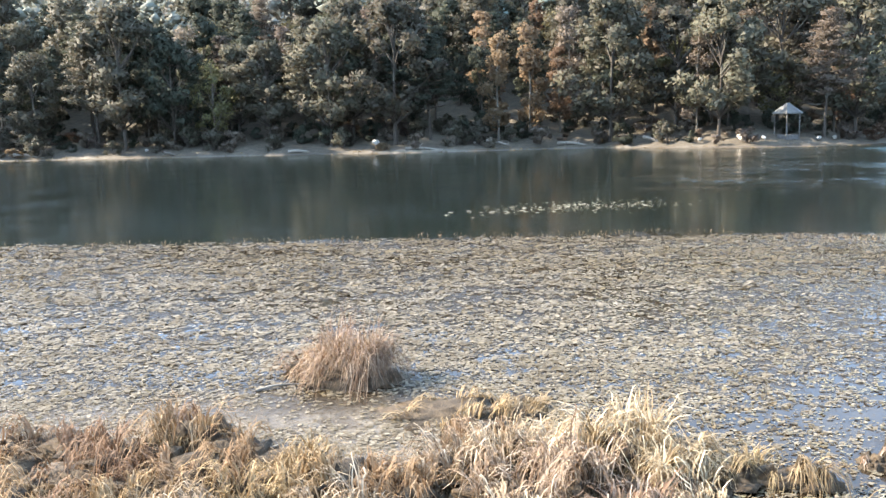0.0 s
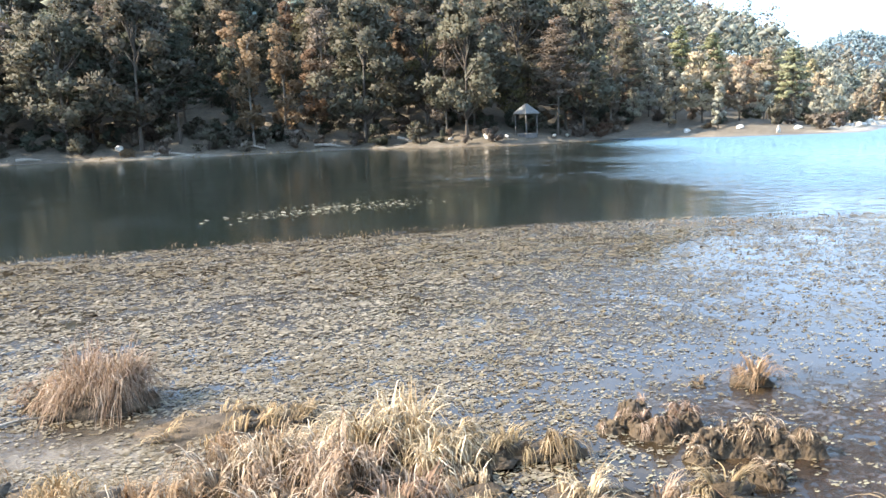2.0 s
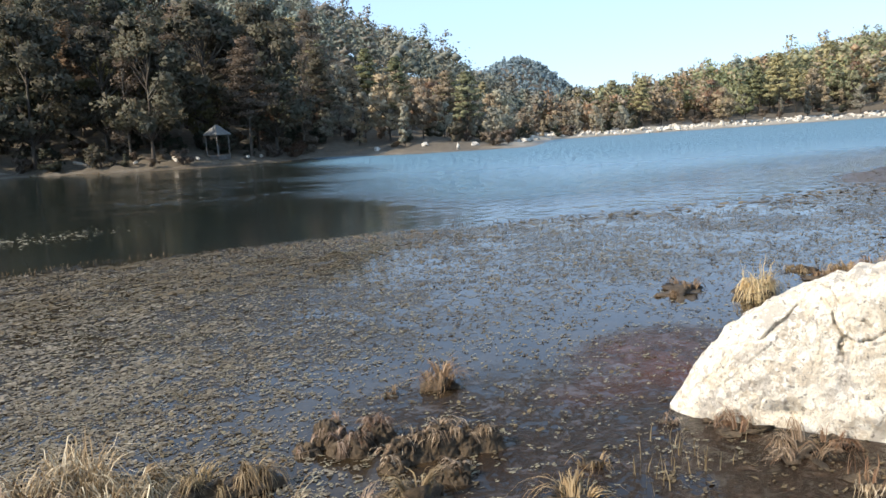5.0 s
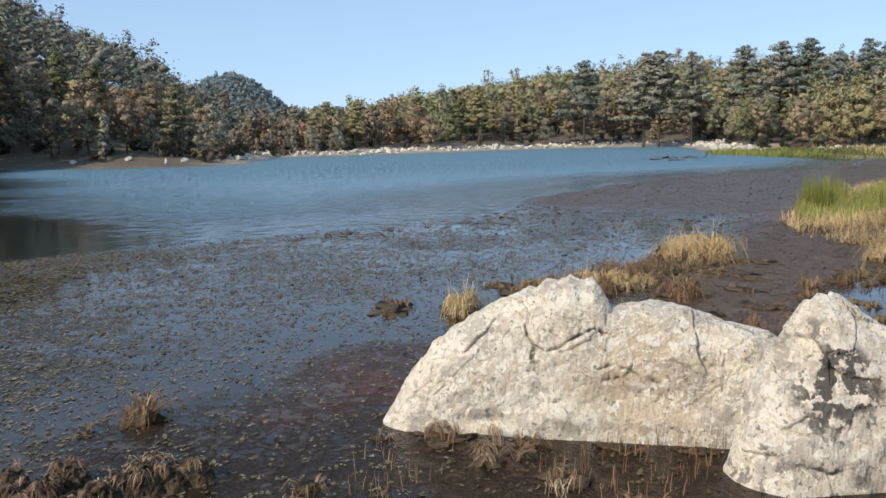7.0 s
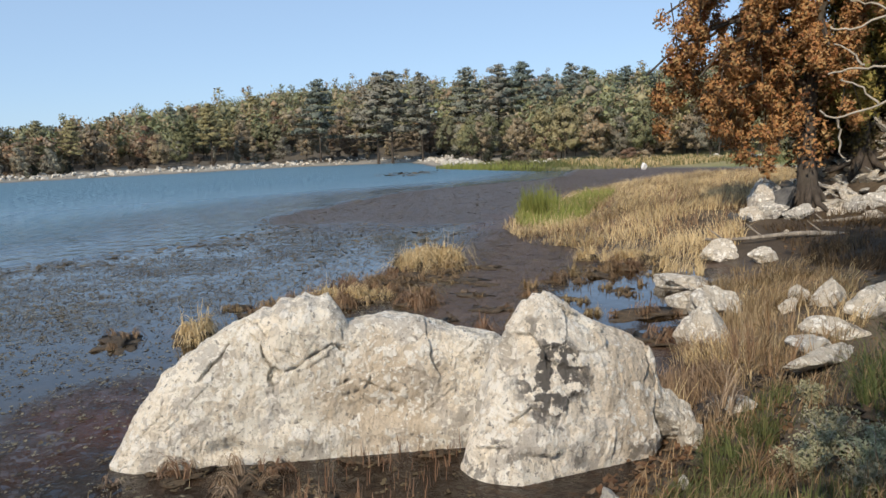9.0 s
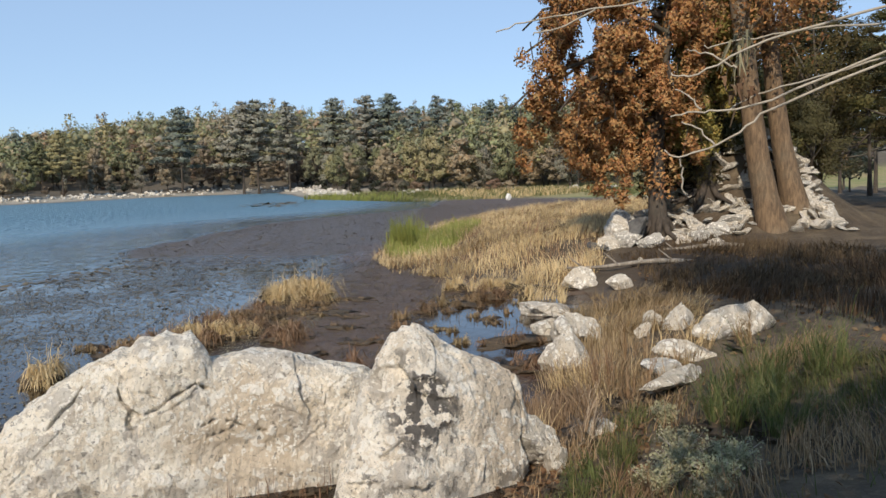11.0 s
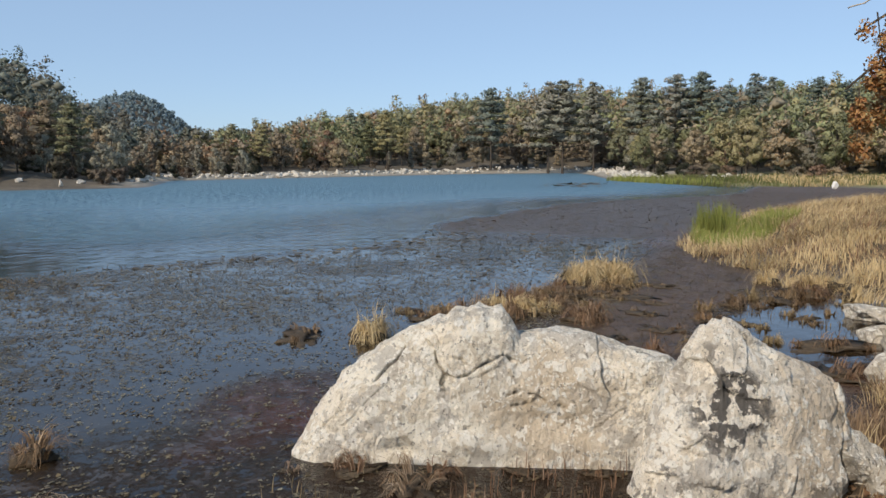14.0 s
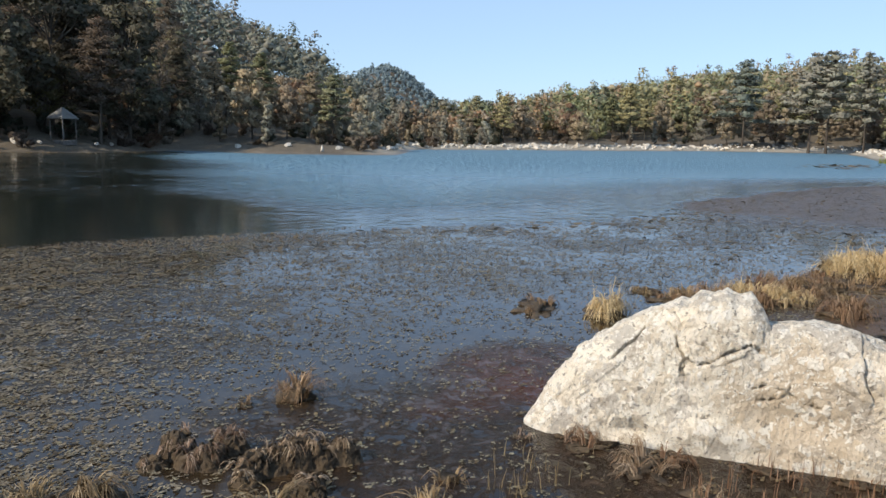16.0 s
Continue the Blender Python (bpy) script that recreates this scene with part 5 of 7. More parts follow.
# the autumn trees on the near bank: limbs with hanging strands of leaves
def hanging_tree(name, label, x0, y0, tall, spec, leaves, seed, crown_label, creeper=True, strands=9):
    """spec: height on the trunk, turn in degrees from +x, reach, droop of each limb."""
    r = np.random.default_rng(seed)
    root = thing(name, label, "tree", pose(x0, y0, ground_z(x0, y0)))
    t = np.linspace(0, 1, 14)
    trunk = np.stack([0.18 * np.sin(3 * t), -0.25 * t + 0.1 * np.sin(6 * t), t * tall - 0.2], 1)
    pieces = [tube(trunk, 0.2 * (1 - 0.7 * t) + 0.1 * np.exp(-t * 16), 12)]
    for a in np.linspace(0, 6.28, 8)[:-1]:
        a += r.uniform(-0.3, 0.3)
        ln = r.uniform(0.45, 0.95)
        d = np.array([math.cos(a), math.sin(a), 0])
        pieces.append(tube([d * 0.12 + [0, 0, 0.4], d * 0.33 + [0, 0, 0.1], d * ln + [0, 0, -0.08]], [0.09, 0.07, 0.03], 6))
    part("trunk", mesh_of("trunk", *joined(pieces), BARK), root)
    limbs, cs, ss, ow = [], [], [], []
    for hz, turn, reach, droop in spec:
        a = math.radians(turn)
        base = np.array([np.interp(hz, trunk[:, 2], trunk[:, 0]), np.interp(hz, trunk[:, 2], trunk[:, 1]), hz + 0.5])
        d = np.array([math.cos(a), math.sin(a), 0])
        tt = np.linspace(0, 1, 7)
        line = base + d * (reach * tt)[:, None] + np.array([0, 0, 1]) * (0.75 * tt - (0.75 + droop) * tt ** 2.2)[:, None] + r.normal(0, 0.05, (7, 3)) * tt[:, None]
        limbs.append(tube(line, 0.075 * (1 - 0.85 * tt) + 0.008, 6))
        for k in range(strands):
            f = r.uniform(0.2, 1.0)
            c = np.array([np.interp(f, tt, line[:, i]) for i in range(3)]) + r.normal(0, 0.2, 3)
            drop = r.uniform(0.4, 1.7)
            limbs.append(tube([c, c + [r.normal(0, 0.1), r.normal(0, 0.1), -drop * 0.6], c + [r.normal(0, 0.12), r.normal(0, 0.12), -drop]], [0.014, 0.009, 0.003], 4))
            for bunch in range(int(3 + 4 * drop)):         # tufts along the strand
                n = 105
                w = r.normal(size=(n, 3))
                w /= np.linalg.norm(w, axis=1, keepdims=True)
                at = c + [r.normal(0, 0.1), r.normal(0, 0.1), -drop * r.random() + r.normal(0, 0.05)]
                cs.append(at + w * r.random((n, 1)) ** 0.5 * np.array([0.17, 0.17, 0.2]) * r.uniform(0.7, 1.3))
                ow.append(w + 0.5 * d + [0, 0, 0.25])
                ss.append(r.uniform(0.038, 0.08, n))
    part("branchwork", mesh_of("branchwork", *joined(limbs), BARK), root)
    part("crown", crown_mesh("crown", np.concatenate(cs), np.concatenate(ow), np.concatenate(ss), leaves, r, 0.42, 0.0), root, crown_label)
    if creeper:
        n = 700
        a, hh = r.uniform(0, 6.28, n), r.uniform(0.85, 2.4, n)
        w = np.stack([np.cos(a), np.sin(a), np.zeros(n)], 1)
        q = w * (0.3 + 0.12 * np.sin(hh * 7 + a))[:, None] + np.stack([np.zeros(n), np.zeros(n), hh], 1) + r.normal(0, 0.07, (n, 3))
        part("creeper", crown_mesh("creeper", q, w + [0, 0, 0.3], r.uniform(0.05, 0.1, n), leaves, r, 0.42, 0.0), root, "orange creeper on the trunk")


hanging_tree("autumn_tree", "old tree hung with rusty orange autumn leaves", 18.05, -3.75, 7.5,
             [(2.0, 110, 1.7, 0.2), (2.6, 75, 2.7, 0.5), (2.9, 125, 2.9, 0.6), (3.3, 95, 3.4, 0.9), (3.6, 60, 2.7, 0.6), (3.9, 140, 2.7, 0.4), (4.3, 100, 3.4, 0.9), (4.8, 80, 3.2, 0.6),
              (5.2, 120, 3.0, 0.3), (5.8, 95, 2.9, 0.1), (4.9, -40, 1.3, 0.2), (3.0, 180, 1.2, 0.3), (4.6, 200, 1.4, 0.5), (6.4, 30, 1.8, 0.0), (6.8, 150, 1.8, 0.0)], ORANGE, 77, "hanging rusty orange leaves")
hanging_tree("olive_tree", "yellow-green leafy tree behind the orange one", 19.0, -5.0, 6.0,
             [(1.6, 100, 1.0, 0.3), (2.2, 150, 1.1, 0.3), (2.6, 200, 1.1, 0.4), (3.2, 120, 1.2, 0.4), (3.8, 240, 1.1, 0.3), (4.4, 160, 1.2, 0.3), (5.0, 100, 1.1, 0.1), (4.8, 280, 1.0, 0.2)], OLIVE_LEAVES, 78, "yellowish green hanging leaves", False)


def leaning_trunk(x, y, h, rad, label, leaves, lean, bark=BARK_WARM):
    """A stout trunk that leans along +y by the share lean, with boughs in its upper half."""
    r = np.random.default_rng(int(x * 10))
    root = thing("tree", label, "tree", pose(x, y, ground_z(x, y)))
    t = np.linspace(0, 1, 9)
    pieces = [tube(np.stack([0.12 * np.sin(4 * t), lean * h * t + 0.05 * np.sin(7 * t), t * h - 0.2], 1), rad * (1 - 0.45 * t) + 0.35 * rad * np.exp(-t * 14), 12)]
    cs, ow = [], []
    for k in range(10):
        a, z = r.uniform(0, 6.28), r.uniform(0.5, 0.98) * h
        base = np.array([0, lean * z, z - 0.4])
        e = np.array([math.cos(a) * 1.0, math.sin(a) * 1.0 + lean * z, z + 0.4])
        pieces.append(tube([base, (base + e) / 2 + [0, 0, 0.15], e], [0.045, 0.028, 0.008], 5))
        w = r.normal(size=(420, 3))
        cs.append(e + w * 0.4)
        ow.append(w + [0, 0, 0.4])
    part("trunk", mesh_of("trunk", *joined(pieces), bark), root)
    part("crown", crown_mesh("crown", np.concatenate(cs), np.concatenate(ow), r.uniform(0.05, 0.1, 4200), leaves, r, 0.42, 0.0), root)


leaning_trunk(17.7, -6.1, 6.5, 0.27, "sunlit brown leaning trunk with autumn crown", ORANGE, 0.17)
leaning_trunk(18.35, -6.8, 6.5, 0.24, "mossy brown leaning trunk with autumn crown", ORANGE, 0.17)
leaning_trunk(20.9, -5.9, 6.0, 0.16, "slim trunk with dark green crown on the stony bank", GREEN_GRASS, 0.05, BARK)


# the bare branch that hangs into view
def bare_branch():
    r = np.random.default_rng(4)
    root = thing("branch", "bare grey twigs with a few withered leaves hanging over the bank", "branch", pose(0, 0, 0))
    main = [[(3.35, -2.3, 2.75), (3.55, -1.75, 2.45), (3.7, -1.25, 2.27), (3.72, -1.14, 2.17), (3.75, -1.03, 2.11), (3.8, -0.9, 2.06), (3.83, -0.84, 2.09)],
            [(3.35, -2.3, 2.75), (3.52, -1.9, 2.56), (3.66, -1.35, 2.33), (3.74, -1.08, 2.24), (3.78, -0.98, 2.27), (3.82, -0.86, 2.24)],
            [(3.35, -2.3, 2.75), (3.6, -1.6, 2.62), (3.72, -1.15, 2.52), (3.77, -0.98, 2.41), (3.8, -0.86, 2.42)],
            [(3.74, -1.12, 2.43), (3.76, -1.0, 2.50), (3.79, -0.93, 2.52)],
            [(3.8, -0.9, 2.06), (3.8, -0.91, 1.98), (3.79, -0.9, 1.92), (3.8, -0.94, 1.89)],
            [(3.78, -0.98, 2.27), (3.79, -0.93, 2.33), (3.81, -0.88, 2.36)],
            [(3.75, -1.03, 2.11), (3.77, -0.97, 2.19), (3.8, -0.9, 2.22)],
            [(3.45, -2.0, 2.85), (3.7, -1.2, 2.78), (3.85, -0.55, 2.72), (3.92, -0.25, 2.69), (3.95, -0.12, 2.66)],
            [(3.85, -0.55, 2.72), (3.9, -0.4, 2.66), (3.93, -0.28, 2.63)],
            [(3.55, -1.75, 2.45), (3.8, -1.42, 2.38), (3.93, -1.22, 2.33), (3.95, -1.14, 2.26)],
            [(3.52, -1.9, 2.56), (3.8, -1.45, 2.6), (3.93, -1.22, 2.585), (3.97, -1.05, 2.56)]]
    for k, line in enumerate(main):
        pts = np.array(line)
        for _ in range(2):                                 # round off the bends
            pts = np.concatenate([pts[:1], np.stack([pts[:-1] * 0.75 + pts[1:] * 0.25, pts[:-1] * 0.25 + pts[1:] * 0.75], 1).reshape(-1, 3), pts[-1:]])
        t = np.linspace(0, 1, len(pts))
        pts = pts + r.normal(0, 0.004, pts.shape)
        part("twig", mesh_of("twig", *tube(pts, (0.0055 if k < 3 else 0.0035) * (1 - 0.6 * t) + 0.0015, 6), TWIG), root)
    q = np.array([3.93, -1.2, 2.36]) + r.normal(0, 0.035, (18, 3))
    v, f = blades(q, r.normal(size=(18, 2)), r.uniform(0.07, 0.12, 18), np.full(18, 0.03), np.full(18, 0.15), r.uniform(0.3, 0.6, 18), r.uniform(0.7, 1.1, 18), r, 5)
    part("leaves", mesh_of("leaves", v, f, LITTER, False), root, "withered brown leaves")
    base = np.tile([3.93, -1.2, 2.58], (16, 1)) + r.normal(0, 0.025, (16, 3))
    way = r.normal(size=(16, 2))
    v, f = blades(base, way, np.full(16, 0.2), np.full(16, 0.022), np.full(16, 0.15), np.full(16, 0.35), np.full(16, 0.85), r, 5)
    part("fronds", mesh_of("fronds", v, f, SAGE), root, "narrow pale green leaves")


bare_branch()


# the tree behind the camera whose shade lies on the bank, and from which the branch hangs
def overhanging_tree():
    r = np.random.default_rng(15)
    x0, y0 = -0.4, -3.4
    root = thing("overhanging_tree", "tall tree shading the bank with thin leafy crown", "tree", pose(x0, y0, ground_z(x0, y0)))
    g = ground_z(x0, y0)
    t = np.linspace(0, 1, 10)
    pieces = [tube(np.stack([0.5 * t, 0.8 * t, t * 6.5 - 0.2], 1), 0.28 * (1 - 0.7 * t) + 0.15 * np.exp(-t * 14), 12),
              tube([(0.25, 0.4, 3.1), (1.4, 0.6, 3.2), (2.6, 0.9, 2.9), (3.75, 1.1, 2.75 - g)], [0.09, 0.06, 0.035, 0.012], 7)]
    cs = []
    for k in range(46):                                    # high boughs over the bank
        c = np.array([r.uniform(1.2, 6.2), r.uniform(-1.8, 2.3), r.uniform(5.6, 7.0)])
        pieces.append(tube([(0.45, 0.7, 5.2), c * [0.5, 0.5, 1] + [0.2, 0.3, -0.6], c], [0.06, 0.035, 0.01], 5))
        cs.append(c + np.clip(r.normal(0, 0.38, (170, 3)), -0.7, 0.7))
    for k in range(21):
        c = np.array([r.uniform(-0.6, 0.8), r.uniform(1.4, 3.1), r.uniform(2.9, 3.9)])
        pieces.append(tube([(0.35, 0.55, c[2] - 1.0), c * [0.5, 0.5, 1] - [0, 0, 0.3], c], [0.05, 0.03, 0.01], 5))
        cs.append(c + np.clip(r.normal(0, 0.3, (150, 3)), -0.5, 0.5))
    part("trunk", mesh_of("trunk", *joined(pieces), BARK), root)
    c = np.concatenate(cs)
    v, f = leaf_cards(c, r.uniform(0.08, 0.17, len(c)), r)
    part("crown", mesh_of("crown", v, f, OAK, False), root)


overhanging_tree()


# ---- the little shelter on the wooded shore ----
def shelter():
    x, y = 27.6, 64.4
    z = ground_z(x, y)
    root = thing("pavilion", "small open shelter with pale pointed roof on the shore", "pavilion", pose(x, y, z, 0, 0, 20) @ Matrix.Diagonal((0.48, 0.48, 0.88, 1)))
    v = [(-1.7, -1.7, 2.2), (1.7, -1.7, 2.2), (1.7, 1.7, 2.2), (-1.7, 1.7, 2.2), (-0.15, -0.15, 3.1), (0.15, -0.15, 3.1), (0.15, 0.15, 3.1), (-0.15, 0.15, 3.1)]
    v += [(a, b, c - 0.09) for a, b, c in v[:4]]
    f = [[0, 1, 5, 4], [1, 2, 6, 5], [2, 3, 7, 6], [3, 0, 4, 7], [4, 5, 6, 7], [8, 9, 1, 0], [9, 10, 2, 1], [10, 11, 3, 2], [11, 8, 0, 3], [11, 10, 9, 8]]
    part("roof", mesh_of("roof", v, f, ROOF, False), root, "pale sheet roof")
    for a, b in ((-1.35, -1.35), (1.35, -1.35), (1.35, 1.35), (-1.35, 1.35)):
        part("post", mesh_of("post", *tube([(a, b, -0.2), (a, b, 1.0), (a, b, 2.15)], [0.1, 0.09, 0.09], 8), PLASTER), root)
    vb, fb = tube([(0, 0, -0.2), (0, 0, 0.22), (0, 0, 0.25)], [1.9, 1.9, 1.8], 8)
    part("plinth", mesh_of("plinth", vb, fb, PLASTER, False), root, "low concrete plinth")


shelter()


# fallen trunks along the shores
def log(label, x, y, length, rad, turn, tilt, seed, z=None, name="fallen_log"):
    r = np.random.default_rng(seed)
    t = np.linspace(0, 1, 9)
    pts = np.stack([(t - 0.5) * length, 0.06 * length * np.sin(3 * t + seed), 0.03 * length * np.sin(5 * t)], 1)
    pieces = [tube(pts, rad * (1.1 - 0.6 * t), 9)]
    for k in range(3):
        p = pts[r.integers(2, 8)]
        pieces.append(tube([p, p + [0.1 * length, r.normal(0, 0.1) * length, 0.09 * length]], [rad * 0.4, rad * 0.15], 5))
    ob = new(name, mesh_of(name, *joined(pieces), DEAD_WOOD))
    ob.matrix_world = pose(x, y, (max(ground_z(x, y), 0.0) if z is None else z) + rad * 0.6, 0, tilt, turn)
    return tagged(ob, label, "log")


for i, (x, y, ln, tn, tl) in enumerate(((18.2, 67.5, 3.0, -35, 20), (12, 71, 3.5, 5, 4), (-1, 70.3, 4.2, 3, 3), (-12, 71.3, 3.0, 8, 3), (-24, 72.3, 2.6, 60, 12), (-37, 73, 3.2, 20, 8), (5, 71.2, 2.2, -20, 8))):
    log("bleached fallen trunk on the wooded shore", x, y, ln, 0.14, tn, tl, i + 1)
log("grey fallen branch lying across the mud", 15.2, -2.75, 2.6, 0.05, 75, 0, 31)
log("grey fallen branch at the tree's foot", 16.4, -4.3, 1.6, 0.05, 80, 0, 32)
log("thin dark stick lying on the weed", -1.25, 6.05, 0.5, 0.012, 35, 0, 33, 0.0, "stick")

# ---- tussocks ----
def mound_mesh(rad_x, rad_y, h, seed, mud=MUD):
    d, f = ICO2
    r = np.random.default_rng(seed)
    o = r.uniform(0, 30, 3)
    k = np.array([noise.fractal(Vector(q * 3.2 + o), 0.8, 2.0, 5) for q in d])
    v = d * (1 + np.clip(1.5 * k, -0.6, 0.5)[:, None]) * [rad_x, rad_y, h]
    return mesh_of("mound", v, f, mud)


def tussock(label, x, y, rad, h, n, seed, material=STRAW, stretch=1.0, turn=0.0, mound=0.12, width=0.008, droop=(1.0, 1.65), reach=(0.55, 1.15), group="dry grass tussocks", z=None, upright=0.0, wild=0.5, mud=MATTED_MUD):
    """A tussock: a muddy mound and its arching blades."""
    r = np.random.default_rng(seed)
    low = max(ground_z(x, y), -0.02) if z is None else z
    root = thing("tussock", label, "grass tussock", pose(x, y, low, 0, 0, turn), group)
    part("mound", mound_mesh(rad * 0.9 * stretch, rad * 0.9, mound, seed, mud), root, "dark muddy mound")
    lock = r.integers(0, max(5, n // 16), n)                   # blades hang together in locks
    m = lock.max() + 1
    a, q = r.uniform(0, 6.28, m)[lock] + r.normal(0, 0.16, n), np.clip(np.sqrt(r.random(m))[lock] + r.normal(0, 0.08, n), 0, 1)
    base = np.stack([np.cos(a) * q * rad * 0.85 * stretch, np.sin(a) * q * rad * 0.85, mound * np.sqrt(np.clip(1 - q ** 2, 0, 1)) * 0.9], 1)
    way = np.stack([np.cos(a), np.sin(a)], 1) * q[:, None] + r.normal(0, wild, (m, 2))[lock] + r.normal(0, 0.18 * wild, (n, 2))
    ln = h * r.uniform(0.55, 1.3, m)[lock] * r.uniform(0.75, 1.15, n) / 0.62
    tall = r.random(n) < upright
    v, f = blades(base, way, ln, width * r.uniform(0.6, 1.3, n), np.where(tall, 0.85, r.uniform(0.95, 1.35, n)), np.where(tall, 0.15, r.uniform(*reach, n)),
                  np.where(tall, 0.05, r.uniform(*droop, n)), r, 8)
    tagged(part("tuft", mesh_of("tuft", v, f, material), root), kind="stuff")
    return root


PALE = "pale bleached dry grass tussock drooping over mud"
BROWN = "brown dry grass tussock on muddy shallows"
# the mass of tussocks at the near edge: x, y, radius, height, blades, look
NEAR = [(1.02, 4.55, 0.36, 0.36, 620, 0), (0.72, 4.15, 0.34, 0.32, 520, 0), (1.25, 4.15, 0.30, 0.26, 420, 0), (0.40, 4.50, 0.32, 0.30, 460, 0), (0.30, 4.05, 0.32, 0.26, 420, 0),
        (0.02, 4.30, 0.30, 0.24, 380, 0), (-0.30, 4.05, 0.30, 0.22, 360, 1), (0.95, 3.75, 0.30, 0.24, 360, 0), (-0.72, 4.30, 0.32, 0.26, 380, 1), (-1.05, 4.05, 0.32, 0.26, 380, 1),
        (-1.40, 4.35, 0.34, 0.26, 380, 1), (-1.75, 4.05, 0.34, 0.26, 380, 1), (-2.10, 4.40, 0.34, 0.24, 360, 1), (-1.72, 4.85, 0.30, 0.34, 360, 1), (-2.45, 4.10, 0.34, 0.24, 330, 1),
        (-1.45, 3.75, 0.30, 0.24, 300, 0), (-0.55, 3.75, 0.30, 0.24, 300, 0), (0.35, 3.65, 0.30, 0.22, 300, 0), (1.42, 4.62, 0.22, 0.16, 160, 1), (0.15, 5.00, 0.30, 0.16, 200, 1),
        (-2.8, 4.5, 0.3, 0.18, 200, 1), (-2.2, 3.7, 0.34, 0.24, 300, 1), (-2.9, 3.9, 0.34, 0.22, 260, 1), (1.3, 3.7, 0.24, 0.2, 200, 0), (-1.62, 5.12, 0.16, 0.3, 120, 1),
        (-2.35, 4.78, 0.26, 0.24, 260, 1), (-2.02, 4.62, 0.28, 0.26, 300, 1), (-1.3, 4.68, 0.26, 0.22, 260, 1), (-0.95, 4.55, 0.26, 0.2, 240, 1), (-2.75, 4.85, 0.26, 0.22, 220, 1), (-0.55, 4.3, 0.24, 0.2, 220, 1)]
for i, (x, y, rad, h, n, look_of) in enumerate(NEAR):
    made = tussock(BROWN if look_of else PALE, x, y, rad * 0.8, h * (0.9 if look_of else 0.98), int(n * (0.5 if look_of else 0.6)), 500 + i, STRAW_BROWN if look_of else STRAW, 1.15, i * 47, 0.36 * h, 0.0075 if look_of else 0.0085,
                   (1.15, 1.85), (0.3, 0.85), wild=1.3, mud=MATTED_MUD)
    # short brown undergrowth below the bleached blades
    ur, k = np.random.default_rng(700 + i), int(n * 1.1)
    ua, uq = ur.uniform(0, 6.28, k), np.sqrt(ur.random(k))
    ub = np.stack([np.cos(ua) * uq * rad * 0.8, np.sin(ua) * uq * rad * 0.75, 0.32 * h * np.sqrt(1 - uq ** 2) * 0.85], 1)
    v, f = blades(ub, np.stack([np.cos(ua), np.sin(ua)], 1) + ur.normal(0, 0.6, (k, 2)), h * ur.uniform(0.3, 0.7, k), np.full(k, 0.009), np.full(k, 0.8), ur.uniform(0.2, 0.6, k), ur.uniform(0.9, 1.9, k), ur, 4)
    tagged(part("undergrowth", mesh_of("undergrowth", v, f, MATTED if i % 4 == 0 else DARK_GRASS), made), kind="stuff")
tussock("tall reddish-brown dry grass tussock standing in floating weed", -0.80, 6.2, 0.26, 0.27, 500, 540, STRAW_BROWN, 1.2, 0, 0.2, 0.008, (0.8, 1.7), (0.3, 0.8), upright=0.04, wild=0.9, mud=MATTED_MUD)
tussock("bleached dry grass growing through a brown tussock", -0.76, 6.18, 0.28, 0.33, 900, 539, STRAW, 1.2, 0, 0.16, 0.0075, (0.9, 1.6), (0.3, 0.8), upright=0.12, wild=0.9)
tussock("small brown tussock beside a taller one", -1.18, 6.4, 0.15, 0.17, 160, 541, STRAW_BROWN, 1, 0, 0.1)
tussock("low dark muddy grass clump in the shallows", 0.05, 5.35, 0.32, 0.12, 260, 542, STRAW_BROWN, 1.5, 0, 0.05, wild=0.9)
tussock("low dark muddy grass clump in the shallows", 0.42, 5.45, 0.24, 0.10, 160, 543, MATTED, 1.4, 0, 0.045, wild=0.9)
tussock("small dry grass clump in shallow water", 1.66, 4.2, 0.16, 0.15, 130, 544, MATTED, 1.4, 0, 0.1, 0.007, upright=0.08)
tussock("small dry grass clump in shallow water", 1.95, 4.15, 0.15, 0.16, 90, 545, MATTED, 1.2, 0, 0.08)
